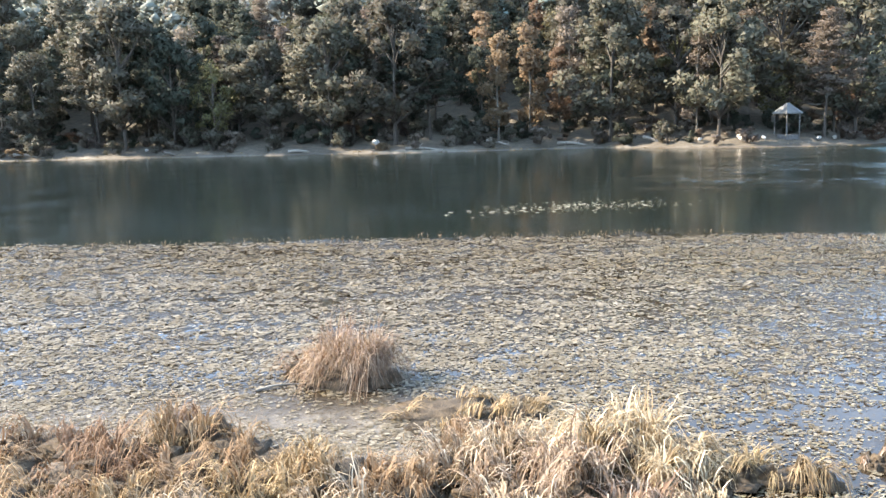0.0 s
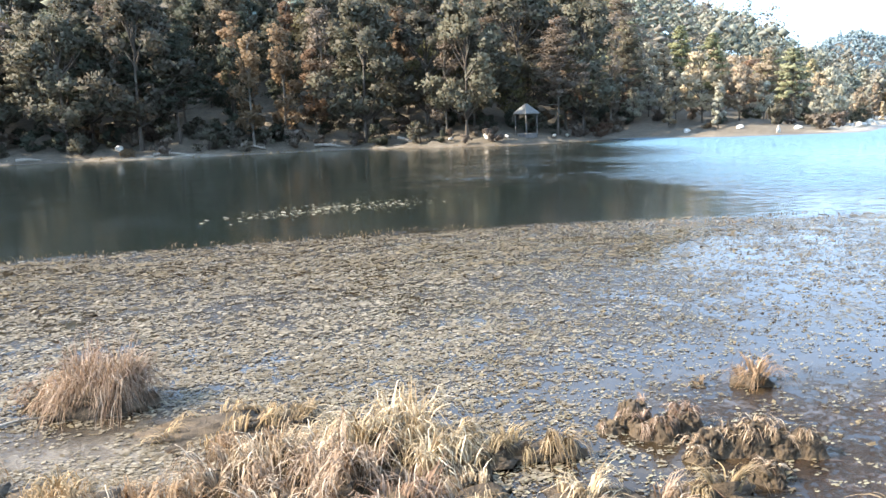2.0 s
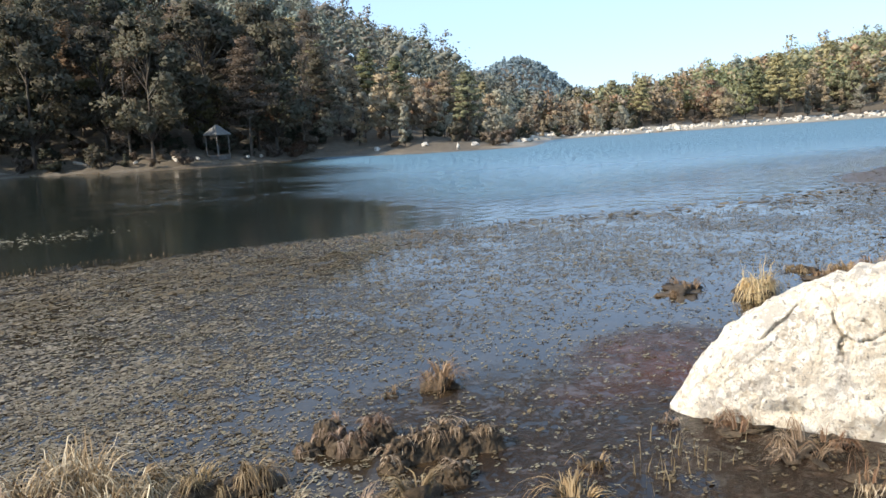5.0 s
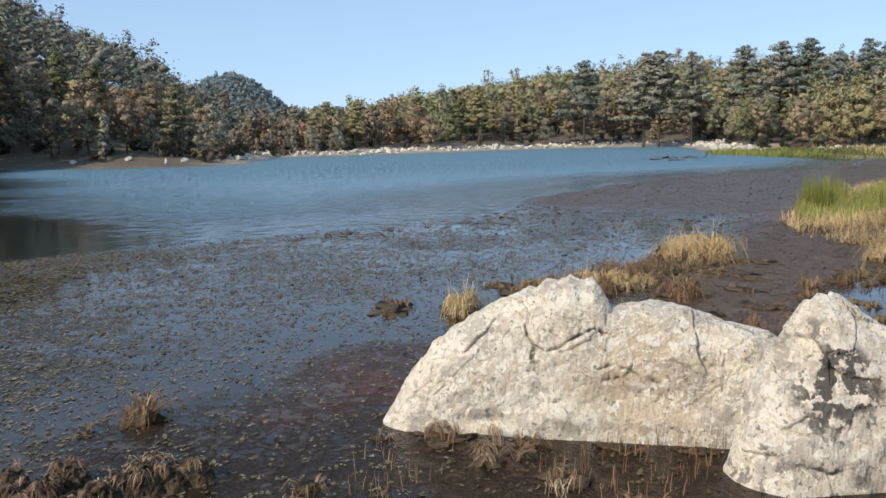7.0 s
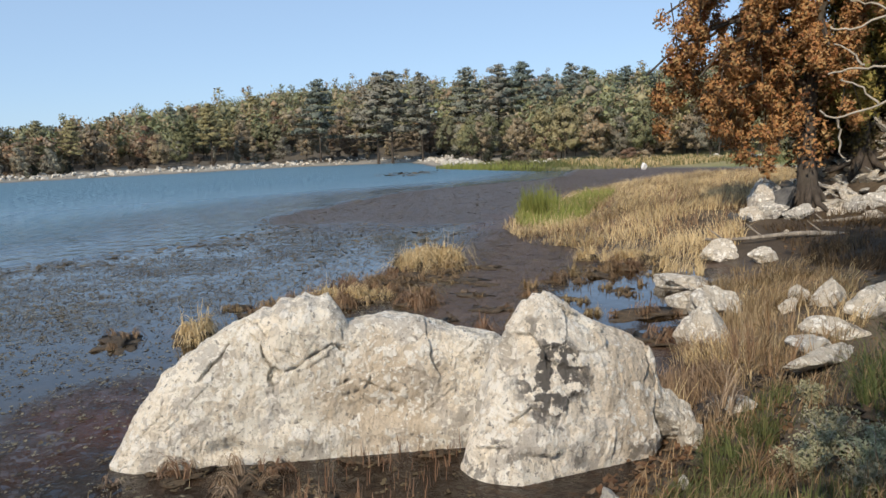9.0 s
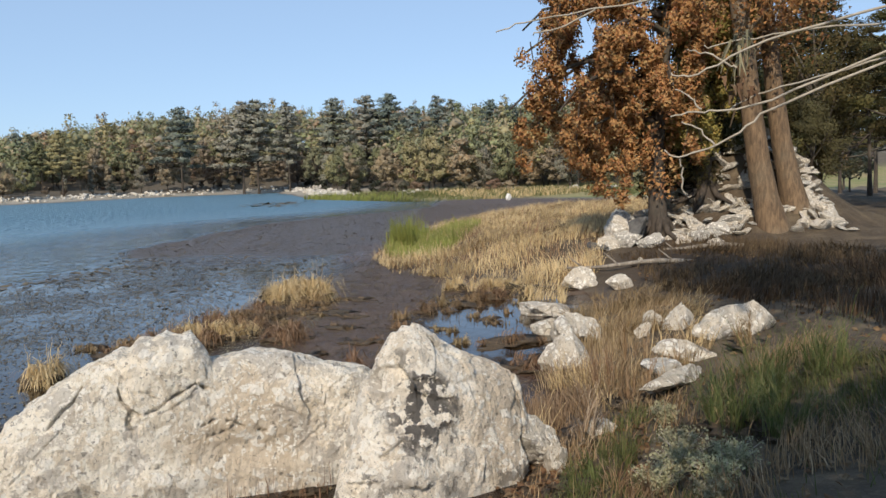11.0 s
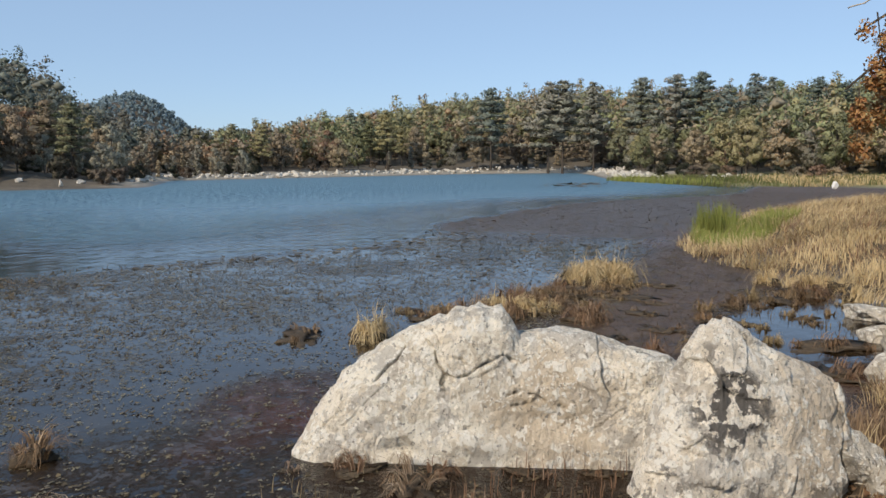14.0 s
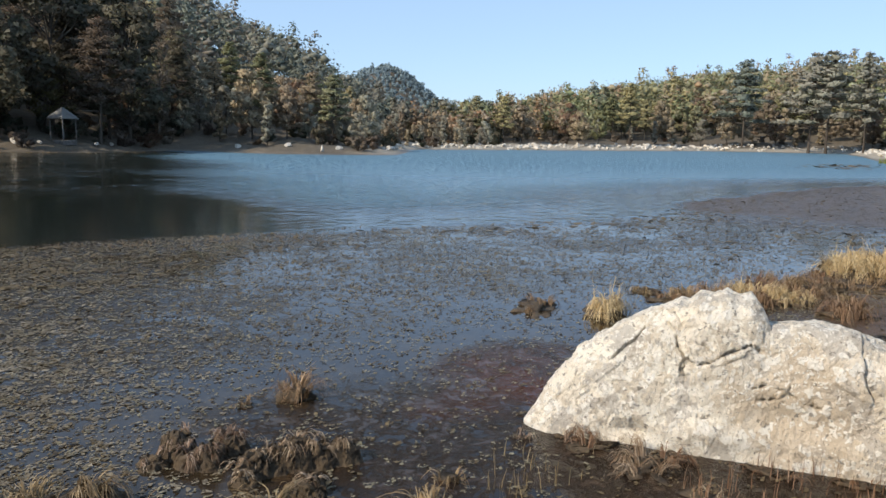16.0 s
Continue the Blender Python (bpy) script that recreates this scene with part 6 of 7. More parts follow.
def hummock(label, ridge, seed, n=330):
    """A lumpy ridge of matted mud and roots rising steeply from the water, with dry blades combed down over it. ridge: x, y, height, radius."""
    r = np.random.default_rng(seed)
    pts = np.array(ridge, float)
    x0, y0 = pts[:, :2].mean(0)
    gx, gy = np.meshgrid(np.linspace(pts[:, 0].min() - 0.2, pts[:, 0].max() + 0.2, 90), np.linspace(pts[:, 1].min() - 0.2, pts[:, 1].max() + 0.2, 90), indexing="ij")

    def rise(x, y):
        z = np.zeros(np.shape(x))
        wob = 0.4 * ripple_noise(x, y, 20, seed) + 0.3 * ripple_noise(x, y, 50, seed + 1)
        for px, py, h, rad in ridge:
            d = np.hypot(x - px, y - py) / (1.45 * rad) + wob * 0.35
            z = np.maximum(z, h * (1 - soft_step(d, 0.4, 1.05) ** 0.8) * (1 + 0.25 * wob))
        return z

    gz = rise(gx, gy) * (1 + 0.1 * ripple_noise(gx, gy, 90, seed + 3)) + 0.01 * ripple_noise(gx, gy, 130, seed + 2) - 0.03
    rag = np.array([noise.noise_vector(Vector((a, b, c)) * 26) * 0.5 + noise.noise_vector(Vector((a, b, c)) * 60) * 0.3 for a, b, c in zip(gx.ravel(), gy.ravel(), gz.ravel())])
    rag = rag.reshape(*gx.shape, 3) * np.clip((gz + 0.03) / 0.06, 0, 1)[..., None] * 0.05
    gx, gy, gz = gx + rag[..., 0], gy + rag[..., 1], gz + rag[..., 2] * 1.2
    k = len(gx)
    i, j = np.meshgrid(np.arange(k - 1), np.arange(k - 1), indexing="ij")
    f = np.stack([i * k + j, (i + 1) * k + j, (i + 1) * k + j + 1, i * k + j + 1], -1).reshape(-1, 4)
    f = f[gz.ravel()[f].max(1) > -0.025]
    root = thing("hummock", label, "hummock", pose(x0, y0, 0), "hummocks in the shallows")
    part("mound", mesh_of("mound", np.stack([gx - x0, gy - y0, gz], -1).reshape(-1, 3), f, MATTED_MUD), root, "matted muddy roots")
    pick_of = r.integers(0, len(pts), n)
    lock = r.integers(0, n // 9, n)                        # matted locks
    a, q = r.uniform(0, 6.28, n)[lock] + r.normal(0, 0.2, n), (np.sqrt(r.random(n)) * 0.8)[lock]
    pick_of = pick_of[lock]
    bx, by = pts[pick_of, 0] + np.cos(a) * q * pts[pick_of, 3], pts[pick_of, 1] + np.sin(a) * q * pts[pick_of, 3]
    bz = rise(bx, by) - 0.03
    way = np.stack([np.cos(a), np.sin(a)], 1) * 0.5 + r.normal(0, 0.9, (n, 2))[lock] + r.normal(0, 0.15, (n, 2))
    arch = (r.random(n) < 0.34)[lock]                              # a few blades stand and arch over
    ln = np.where(arch, r.uniform(0.12, 0.24, n), r.uniform(0.06, 0.15, n))
    v, f = blades(np.stack([bx - x0, by - y0, bz], 1), way, ln, np.full(n, 0.008), np.where(arch, 0.8, 0.3), np.where(arch, 0.5, 0.75), np.where(arch, 0.8, 0.75), r, 6)
    tagged(part("tuft", mesh_of("tuft", v, f, STRAW), root), kind="stuff")


hummock("curved muddy grass hummock rising from shallow water", [(2.44, 4.36, 0.07, 0.09), (2.62, 4.4, 0.17, 0.1), (2.6, 4.19, 0.11, 0.09), (2.69, 4.13, 0.15, 0.1), (2.88, 4.21, 0.13, 0.11)], 550)
hummock("long dark muddy hummock with dry blades", [(2.69, 3.77, 0.1, 0.09), (2.82, 3.82, 0.16, 0.1), (2.93, 3.79, 0.17, 0.1), (3.05, 3.75, 0.19, 0.11), (3.17, 3.68, 0.15, 0.1), (3.29, 3.62, 0.15, 0.1)], 551, 380)
hummock("little dark hummock of roots in the shallows", [(2.86, 3.38, 0.12, 0.08), (2.93, 3.45, 0.08, 0.07)], 552, 70)
tussock("small tan tussock alone in shallow water", 3.80, 4.72, 0.13, 0.17, 170, 560, STRAW_BROWN, 1, 0, 0.08, 0.007)
tussock("tiny grass sprig in shallow water", 3.45, 4.85, 0.07, 0.08, 30, 561, MATTED, 1, 0, 0.03)
tussock("little brown grass clump near the bank", 2.48, 3.28, 0.15, 0.14, 110, 562, MATTED, 1.2, 0, 0.1)
tussock("little brown grass clump near the bank", 3.0, 2.62, 0.16, 0.15, 130, 563, STRAW_BROWN, 1.2, 0, 0.08)
tussock("pale grass clump at the water's edge", 1.75, 3.45, 0.22, 0.18, 170, 564, STRAW, 1.3, 0, 0.08)
tussock("pale grass clump at the water's edge", 2.1, 3.25, 0.2, 0.14, 120, 565, STRAW, 1.3, 0, 0.06)
tussock("dark muddy hummock with few blades", 3.55, 2.95, 0.1, 0.1, 25, 566, MATTED, 1, 0, 0.03)
# round the large boulders
for i, (x, y, rad, h, n, st) in enumerate(((4.66, 2.62, 0.15, 0.2, 110, 1.4), (4.5, 2.2, 0.2, 0.24, 150, 1.3), (4.82, 2.12, 0.13, 0.16, 90, 1.2), (4.62, 2.85, 0.1, 0.14, 50, 1), (5.02, 1.6, 0.12, 0.12, 60, 1.6),
                                           (4.36, 1.72, 0.15, 0.14, 70, 1.2), (5.22, 1.15, 0.1, 0.1, 40, 1.5), (4.4, 3.05, 0.07, 0.14, 26, 1), (4.2, 1.2, 0.16, 0.16, 80, 1.2))):
    tussock("brown dry grass clump at a boulder's wet foot", x, y, rad, h * 0.72, int(n * 0.8), 580 + i, STRAW if i % 2 else STRAW_BROWN, st, 20 * i, 0.03, 0.006, (1.1, 2.0), (0.4, 1.1), "grass round the boulders", wild=1.0)
# out in the shallows, further off
for i, (x, y, rad, h, n, st, mt) in enumerate(((8.15, 4.62, 0.2, 0.28, 260, 1.2, STRAW_GOLD), (7.85, 5.35, 0.25, 0.14, 90, 2, MATTED), (8.35, 4.85, 0.1, 0.12, 40, 1, MATTED), (9.8, 4.95, 0.16, 0.13, 60, 1.5, MATTED),
                                               (9.6, 4.35, 0.14, 0.12, 60, 1, MATTED), (9.5, 4.5, 0.18, 0.14, 110, 1.4, STRAW_BROWN), (9.85, 4.42, 0.2, 0.18, 150, 1.3, STRAW_BROWN), (10.2, 3.55, 0.24, 0.22, 220, 1.3, STRAW_BROWN), (10.1, 4.05, 0.26, 0.26, 240, 1.3, STRAW_BROWN), (10.35, 3.75, 0.3, 0.3, 320, 1.3, STRAW_GOLD), (10.75, 3.85, 0.28, 0.28, 260, 1.2, STRAW_BROWN),
                                               (10.55, 3.35, 0.26, 0.24, 260, 1.3, STRAW_GOLD), (10.95, 3.3, 0.3, 0.22, 240, 1.3, STRAW_BROWN), (11.4, 3.7, 0.3, 0.3, 260, 1.3, STRAW_BROWN), (11.3, 3.0, 0.22, 0.16, 140, 1.5, MATTED),
                                               (11.9, 3.3, 0.3, 0.16, 140, 1.6, MATTED), (12.4, 3.0, 0.3, 0.14, 120, 1.6, MATTED), (12.6, 3.5, 0.35, 0.2, 160, 1.5, STRAW_BROWN), (12.2, 2.65, 0.25, 0.12, 90, 1.8, MATTED),
                                               (13.2, 3.35, 0.32, 0.42, 380, 1.2, STRAW_GOLD), (13.6, 3.0, 0.34, 0.46, 420, 1.2, STRAW_GOLD), (13.9, 3.5, 0.36, 0.44, 360, 1.3, STRAW_GOLD), (13.0, 2.85, 0.24, 0.24, 200, 1.4, STRAW_BROWN),
                                               (10.25, 2.6, 0.28, 0.24, 320, 1.3, STRAW_BROWN), (14.5, 3.2, 0.36, 0.3, 260, 1.4, STRAW_BROWN),
                                               (12.2, 2.4, 0.3, 0.12, 80, 2, MATTED), (13.6, 2.3, 0.25, 0.12, 60, 1.6, MATTED), (9.2, 2.1, 0.2, 0.12, 60, 1.5, MATTED), (8.5, 1.4, 0.16, 0.22, 90, 1, STRAW_BROWN),
                                               (12.3, 0.95, 0.2, 0.22, 120, 1, MATTED), (12.8, 0.4, 0.25, 0.16, 90, 1.5, MATTED), (13.6, 0.1, 0.3, 0.26, 160, 1.3, STRAW_BROWN), (14.4, -0.2, 0.3, 0.34, 220, 1.4, STRAW_GOLD),
                                               (9.9, -0.3, 0.3, 0.16, 110, 1.8, STRAW_BROWN), (11.5, 0.0, 0.16, 0.1, 50, 1.5, MATTED), (8.6, -0.35, 0.25, 0.14, 110, 1.6, STRAW_BROWN), (10.8, 0.6, 0.15, 0.1, 40, 1.5, MATTED),
                                               (11.0, 2.0, 0.2, 0.1, 50, 1.6, MATTED), (10.0, 1.5, 0.2, 0.1, 50, 1.6, MATTED))):
    gold = mt is STRAW_GOLD
    tussock("golden dry reed tussock in brown shallows" if gold else "low brown grass hummock in brown shallows", x, y, rad, h * (0.85 if gold else 1.0), int(n * (1.25 if gold else 1.0)), 620 + i, mt, st, 31 * i, 0.35 * h, 0.009, (1.1, 2.2), (0.35, 0.95),
            "tussocks out in the shallows", upright=0.03 if gold else 0.0, wild=0.8, mud=MATTED_MUD)


for i, (x, y, rad, h, mt) in enumerate(((12.9, 0.75, 0.12, 0.16, MATTED), (12.2, 0.55, 0.08, 0.1, MATTED), (11.7, 0.2, 0.07, 0.09, MATTED), (12.6, 0.1, 0.06, 0.1, MATTED), (11.2, -0.1, 0.07, 0.08, MATTED), (13.4, 0.25, 0.12, 0.2, STRAW_BROWN),
                                        (14.1, -0.1, 0.16, 0.3, STRAW_GOLD), (13.6, -0.6, 0.13, 0.26, STRAW_GOLD), (14.6, 0.6, 0.18, 0.3, STRAW_GOLD), (12.9, -0.45, 0.07, 0.12, MATTED), (10.6, 0.45, 0.08, 0.09, MATTED), (12.0, -0.3, 0.06, 0.1, MATTED),
                                        (10.9, 1.15, 0.14, 0.12, STRAW_BROWN), (11.6, 1.3, 0.12, 0.14, STRAW_BROWN), (9.0, 1.0, 0.12, 0.2, STRAW_BROWN), (9.9, 0.35, 0.1, 0.1, MATTED))):
    tussock("golden reed tuft at the pool's edge" if mt is STRAW_GOLD else "small dark tuft standing in the pool", x, y, rad, h, int(30 + 900 * rad), 680 + i, mt, 1.2, 40 * i, 0.3 * h, 0.009, (0.9, 1.8), (0.3, 0.8), "tufts in the pool", upright=0.1, wild=0.8, mud=MATTED_MUD)


# ---- grass and weed past counting ----
def field(name, label, poly, n, h, width, material, seed, lean=0.35, edge=None, z=None, category="grass", segs=3, clumpy=0.0):
    r = np.random.default_rng(seed)
    p = np.array(poly, float)
    x, y = r.uniform(p[:, 0].min(), p[:, 0].max(), n * 4), r.uniform(p[:, 1].min(), p[:, 1].max(), n * 4)
    ok = in_polygon(x, y, [tuple(q) for q in poly])
    clump = ripple_noise(x, y, 2.6, seed + 1) + 0.6 * ripple_noise(x, y, 7.0, seed + 2)
    sway = np.stack([ripple_noise(x, y, 1.9, seed + 3), ripple_noise(x, y, 1.9, seed + 4)], 1)
    ok &= r.random(len(x)) < np.clip(0.55 - 0.6 * clumpy + (0.6 + 1.2 * clumpy) * clump, 0.06 - 0.05 * clumpy, 1)
    x, y, clump, sway = x[ok][:n], y[ok][:n], clump[ok][:n], sway[ok][:n]
    zz = np.maximum(height(x, y), -0.03) if z is None else np.full(len(x), z)
    k = len(x)
    ln = h * r.uniform(0.55, 1.3, k) * (1 + 0.28 * clump)
    v, f = blades(np.stack([x, y, zz], 1), 0.6 * r.normal(size=(k, 2)) + 1.3 * sway + [0.3, -0.2], ln, width * r.uniform(0.6, 1.4, k), np.full(k, 1.0), r.uniform(0.05, lean, k), r.uniform(0.0, 0.35 + 0.5 * lean, k), r, segs)
    return tagged(new(name, mesh_of(name, v, f, material)), label, category, kind="stuff")


MEADOW = [(14.6, -1.7), (15.1, -0.7), (16.6, 1.2), (17.4, 2.1), (20.5, 3.0), (24, 3.0), (29, 2.4), (34, 2.2), (40, 0.2), (45, -4), (47, -8), (36, -7.5), (27, -4.6), (20, -3.2), (17.6, -2.4), (15.6, -2.2)]
field("reed_meadow", "golden dry reeds covering the marshy spit", MEADOW, 40000, 0.31, 0.014, STRAW_GOLD, 801, 1.2)
field("reed_meadow", "pale straw-coloured reeds on the marshy spit", MEADOW, 12000, 0.30, 0.016, STRAW_BROWN, 802, 1.3)
field("green_reeds", "fresh green reeds at the edge of the dry ones", [(19.8, 2.3), (20.3, 1.2), (24, 0.6), (29, 0.2), (29, 1.6), (25, 2.7), (21.5, 2.8)], 6500, 0.42, 0.016, REED_GREEN, 803, 0.7)
field("green_reeds", "tall green reeds by the open water", [(22.5, 2.2), (25, 1.9), (26, 2.6), (23, 3.0)], 1500, 0.75, 0.018, REED_GREEN, 804)
field("marsh_grass", "green and yellow grass of the far meadow", [(74, 8), (79, -3), (74, -13), (84, -16), (104, -6), (100, 20), (98, 22)], 9000, 0.5, 0.06, GREEN_GRASS, 805, segs=2)
field("marsh_grass", "dry grass of the far meadow", [(77, 2), (80, -8), (88, -12), (102, -8), (100, 8), (86, 6)], 7000, 0.45, 0.06, STRAW_GOLD, 806, segs=2)
field("marsh_grass", "green reeds at the far meadow's tip", [(76, 7.2), (82, 10), (99, 22), (97, 23), (82, 13)], 4000, 0.75, 0.06, REED_GREEN, 807, segs=2)
field("bank_grass", "tawny dry grass among stones on the bank", [(6.5, -0.75), (8.3, -0.75), (11.3, -1.0), (13.4, -1.7), (13.2, -3.0), (10.5, -2.8), (8.4, -2.3), (6.6, -1.5)], 4200, 0.19, 0.008, MATTED, 808, 0.9, clumpy=0.5)
field("bank_grass", "golden dry grass among stones on the bank", [(6.6, -0.75), (8.3, -0.85), (10.2, -1.25), (11.8, -1.5), (12.4, -2.5), (10.5, -2.7), (8.4, -2.3), (7.2, -1.6)], 900, 0.26, 0.007, STRAW_GOLD, 809, 0.9, clumpy=1.0)
field("bank_grass", "brown withered stalks among stones on the bank", [(6.6, -0.75), (8.3, -0.85), (10.2, -1.25), (11.8, -1.5), (12.4, -2.5), (10.5, -2.7), (8.4, -2.3), (7.2, -1.6)], 2400, 0.22, 0.008, STRAW_BROWN, 822, 1.1, clumpy=0.8)
field("bank_grass", "tangled tawny grass between boulder and stones", [(5.85, -0.25), (7.4, -0.3), (8.5, -0.6), (8.3, -1.0), (6.4, -0.85)], 2400, 0.16, 0.008, MATTED, 818, 1.0, clumpy=0.5)
field("bank_grass", "straw-coloured stalks between boulder and stones", [(5.95, -0.35), (7.4, -0.4), (8.4, -0.7), (8.2, -1.2), (6.4, -1.0)], 420, 0.25, 0.007, STRAW_GOLD, 819, 0.9, clumpy=1.0)
field("bank_grass", "brown withered stalks between boulder and stones", [(5.95, -0.35), (7.4, -0.4), (8.4, -0.7), (8.2, -1.2), (6.4, -1.0)], 1000, 0.2, 0.008, STRAW_BROWN, 823, 1.2, clumpy=0.9)
field("bank_grass", "short green grass on the near bank", [(4.3, -0.1), (5.2, -0.55), (6.2, -0.9), (7.0, -1.6), (7.4, -2.6), (6.4, -3.6), (4.4, -2.4), (3.6, -1.0), (3.6, 0.0)], 6500, 0.14, 0.006, GREEN_GRASS, 810, 0.8, clumpy=0.6)
field("bank_grass", "dry grass stalks on the near bank", [(4.2, 0.1), (5.4, -0.4), (6.6, -0.9), (7.6, -1.9), (7.8, -3.0), (5.4, -3.2), (3.4, -0.6)], 3200, 0.19, 0.006, STRAW_BROWN, 811, 0.9, clumpy=0.6)
# brown undergrowth in a darker colour, which adds to the shade on this bank
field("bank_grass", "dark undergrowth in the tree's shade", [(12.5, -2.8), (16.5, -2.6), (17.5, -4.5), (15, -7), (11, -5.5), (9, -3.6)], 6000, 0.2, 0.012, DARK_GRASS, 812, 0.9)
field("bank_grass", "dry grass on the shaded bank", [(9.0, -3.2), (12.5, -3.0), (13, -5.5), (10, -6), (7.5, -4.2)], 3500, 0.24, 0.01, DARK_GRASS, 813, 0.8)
field("shore_reeds", "pale dry reeds fringing the wooded shore", [(-60, 71.5), (-20, 70), (0, 68), (13, 69), (21, 61), (29, 59.6), (34, 62), (29, 61.4), (21, 63), (14, 71), (0, 70), (-20, 72), (-60, 74)], 6000, 0.12, 0.08, MATTED, 814, 1.0, segs=2)
field("stubble", "broken dry stems standing in shallow water", [(4.3, 1.9), (5.15, 1.7), (5.35, 1.0), (4.7, 0.95), (4.2, 1.2)], 110, 0.17, 0.006, STRAW_BROWN, 815, 0.15, z=-0.02)
field("stubble", "golden stalks standing at the pool's edge", [(12.6, -1.2), (14.4, -1.3), (15.4, -0.2), (14.6, 0.5), (13.4, -0.4)], 900, 0.26, 0.012, STRAW_GOLD, 821, 0.9, z=-0.02, clumpy=1.0)
field("stubble", "dark broken stems standing in the pool", [(10.0, -0.7), (13.6, -1.1), (14.0, 0.6), (12.0, 1.0), (10.2, 0.9)], 200, 0.10, 0.012, DARK_GRASS, 820, 0.6, z=-0.02, clumpy=0.9)
field("stubble", "thin dry stalks in the weedy shallows", [(4.0, 3.3), (4.6, 3.2), (4.5, 2.3), (3.4, 2.4)], 45, 0.2, 0.005, MATTED, 816, 0.3, z=-0.02)
field("stubble", "sparse reed stubs along the weed's edge", [(-9, 14), (3, 14), (5, 13.8), (7, 12.2), (12, 11.6), (12, 12.7), (7, 13.5), (4, 15), (-9, 15)], 900, 0.06, 0.014, MATTED, 817, 0.9, z=0.0)
for i, (x, y, n, h, mt, lb) in enumerate(((5.0, -0.62, 190, 0.17, GREEN_GRASS, "clump of green grass beside a boulder"), (5.35, -0.85, 170, 0.18, GREEN_GRASS, "clump of green grass on the bank"),
                                          (5.9, -1.75, 330, 0.36, GREEN_GRASS, "tall green grass clump on the bank"), (6.3, -2.1, 330, 0.4, GREEN_GRASS, "tall green grass clump on the bank"),
                                          (5.5, -1.95, 220, 0.3, GREEN_GRASS, "tall green grass clump on the bank"), (6.9, -1.25, 60, 0.27, STRAW_BROWN, "clump of tall dry straw by stones"),
                                          (7.3, -1.1, 70, 0.3, STRAW_BROWN, "clump of tall dry straw by stones"), (8.2, -1.45, 60, 0.3, STRAW_BROWN, "clump of tall dry straw by stones"),
                                          (6.1, -0.75, 90, 0.4, STRAW, "few pale bent stalks beside a boulder"), (4.65, -0.8, 160, 0.16, STRAW_BROWN, "low withered grass clump"),
                                          (6.6, -2.7, 260, 0.4, GREEN_GRASS, "tall green grass clump on the bank"), (8.0, -2.55, 70, 0.3, STRAW_BROWN, "clump of tall dry straw by stones"))):
    tussock(lb, x, y, 0.2, h, n, 840 + i, mt, 1.2, 0, 0.03, 0.006, (0.3, 1.2), (0.2, 0.8), "grass clumps on the bank", upright=0.2, wild=0.9)


def sage(x, y, h, n, seed):
    r = np.random.default_rng(seed)
    root = thing("sagebrush", "grey-green feathery herb on the bank", "shrub", pose(x, y, ground_z(x, y)), "grey-green herbs")
    stems, cs = [], []
    for k in range(n):
        a, lean = r.uniform(0, 6.28), r.uniform(0.1, 0.95)
        tip = np.array([math.cos(a) * lean * h, math.sin(a) * lean * h, h * r.uniform(0.6, 1.1)])
        stems.append(tube([(0, 0, 0), tip * [0.4, 0.4, 0.6], tip], [0.004, 0.003, 0.001], 4))
        f = r.uniform(0.25, 1, 44)[:, None]
        cs.append(tip * f * np.concatenate([f ** 0.5, f ** 0.5, f ** 0], 1) + r.normal(0, 0.02, (44, 3)))
    tagged(part("stemwork", mesh_of("stemwork", *joined(stems), TWIG), root), kind="stuff")
    c = np.concatenate(cs)
    v, f = leaf_cards(c, r.uniform(0.012, 0.03, len(c)), r)
    part("leaves", mesh_of("leaves", v, f, SAGE, False), root)


for i, (x, y, h) in enumerate(((4.75, -1.0, 0.24), (4.95, -1.15, 0.28), (5.2, -1.25, 0.28), (4.6, -1.3, 0.26), (5.5, -1.3, 0.22), (4.35, -1.2, 0.22), (6.2, -1.35, 0.2), (5.0, -1.5, 0.26))):
    sage(x, y, 0.72 * h, 22, 900 + i)


def floating(name, label, n, where, size, material, seed, box, lift=0.009, tilt=0.06):
    """Floating leaves: small cupped, slightly tilted pads."""
    r = np.random.default_rng(seed)
    x, y = r.uniform(box[0], box[1], n), r.uniform(box[2], box[3], n)
    ok = r.random(n) < where(x, y)
    ok &= shore_distance(x, y) < -0.15
    x, y = x[ok], y[ok]
    k = len(x)
    a0 = r.uniform(0, 6.28, k)
    s = (size(y) if callable(size) else size) * np.clip(np.exp(r.normal(0, 0.38, k)), 0.4, 1.7)
    ang = a0[:, None] + np.linspace(0, 2 * np.pi, 5, endpoint=False)[None] + r.normal(0, 0.22, (k, 5))
    rad = s[:, None] * r.uniform(0.55, 1.2, (k, 5))
    squash = r.uniform(0.4, 0.95, k)
    px, py = np.cos(ang) * rad, np.sin(ang) * rad * squash[:, None]
    c, sn = np.cos(a0)[:, None], np.sin(a0)[:, None]
    px, py = px * c - py * sn, px * sn + py * c
    lean = np.where(r.random(k) < 0.15, 3.0, 1.0) * tilt
    gx, gy = r.normal(0, 1, k) * lean, r.normal(0, 1, k) * lean
    pz = lift + np.abs(r.normal(0, lift * 0.6, (k, 5))) + px * gx[:, None] + py * gy[:, None]
    v = np.stack([x[:, None] + px, y[:, None] + py, np.maximum(pz, 0.003)], -1)
    i = np.arange(k)[:, None] * 5
    f = np.concatenate([i + [0, 1, 2], i + [0, 2, 3], i + [0, 3, 4]], 1).reshape(-1, 3)
    return tagged(new(name, mesh_of(name, v.reshape(-1, 3), f, material, False)), label, "water weed", kind="stuff")


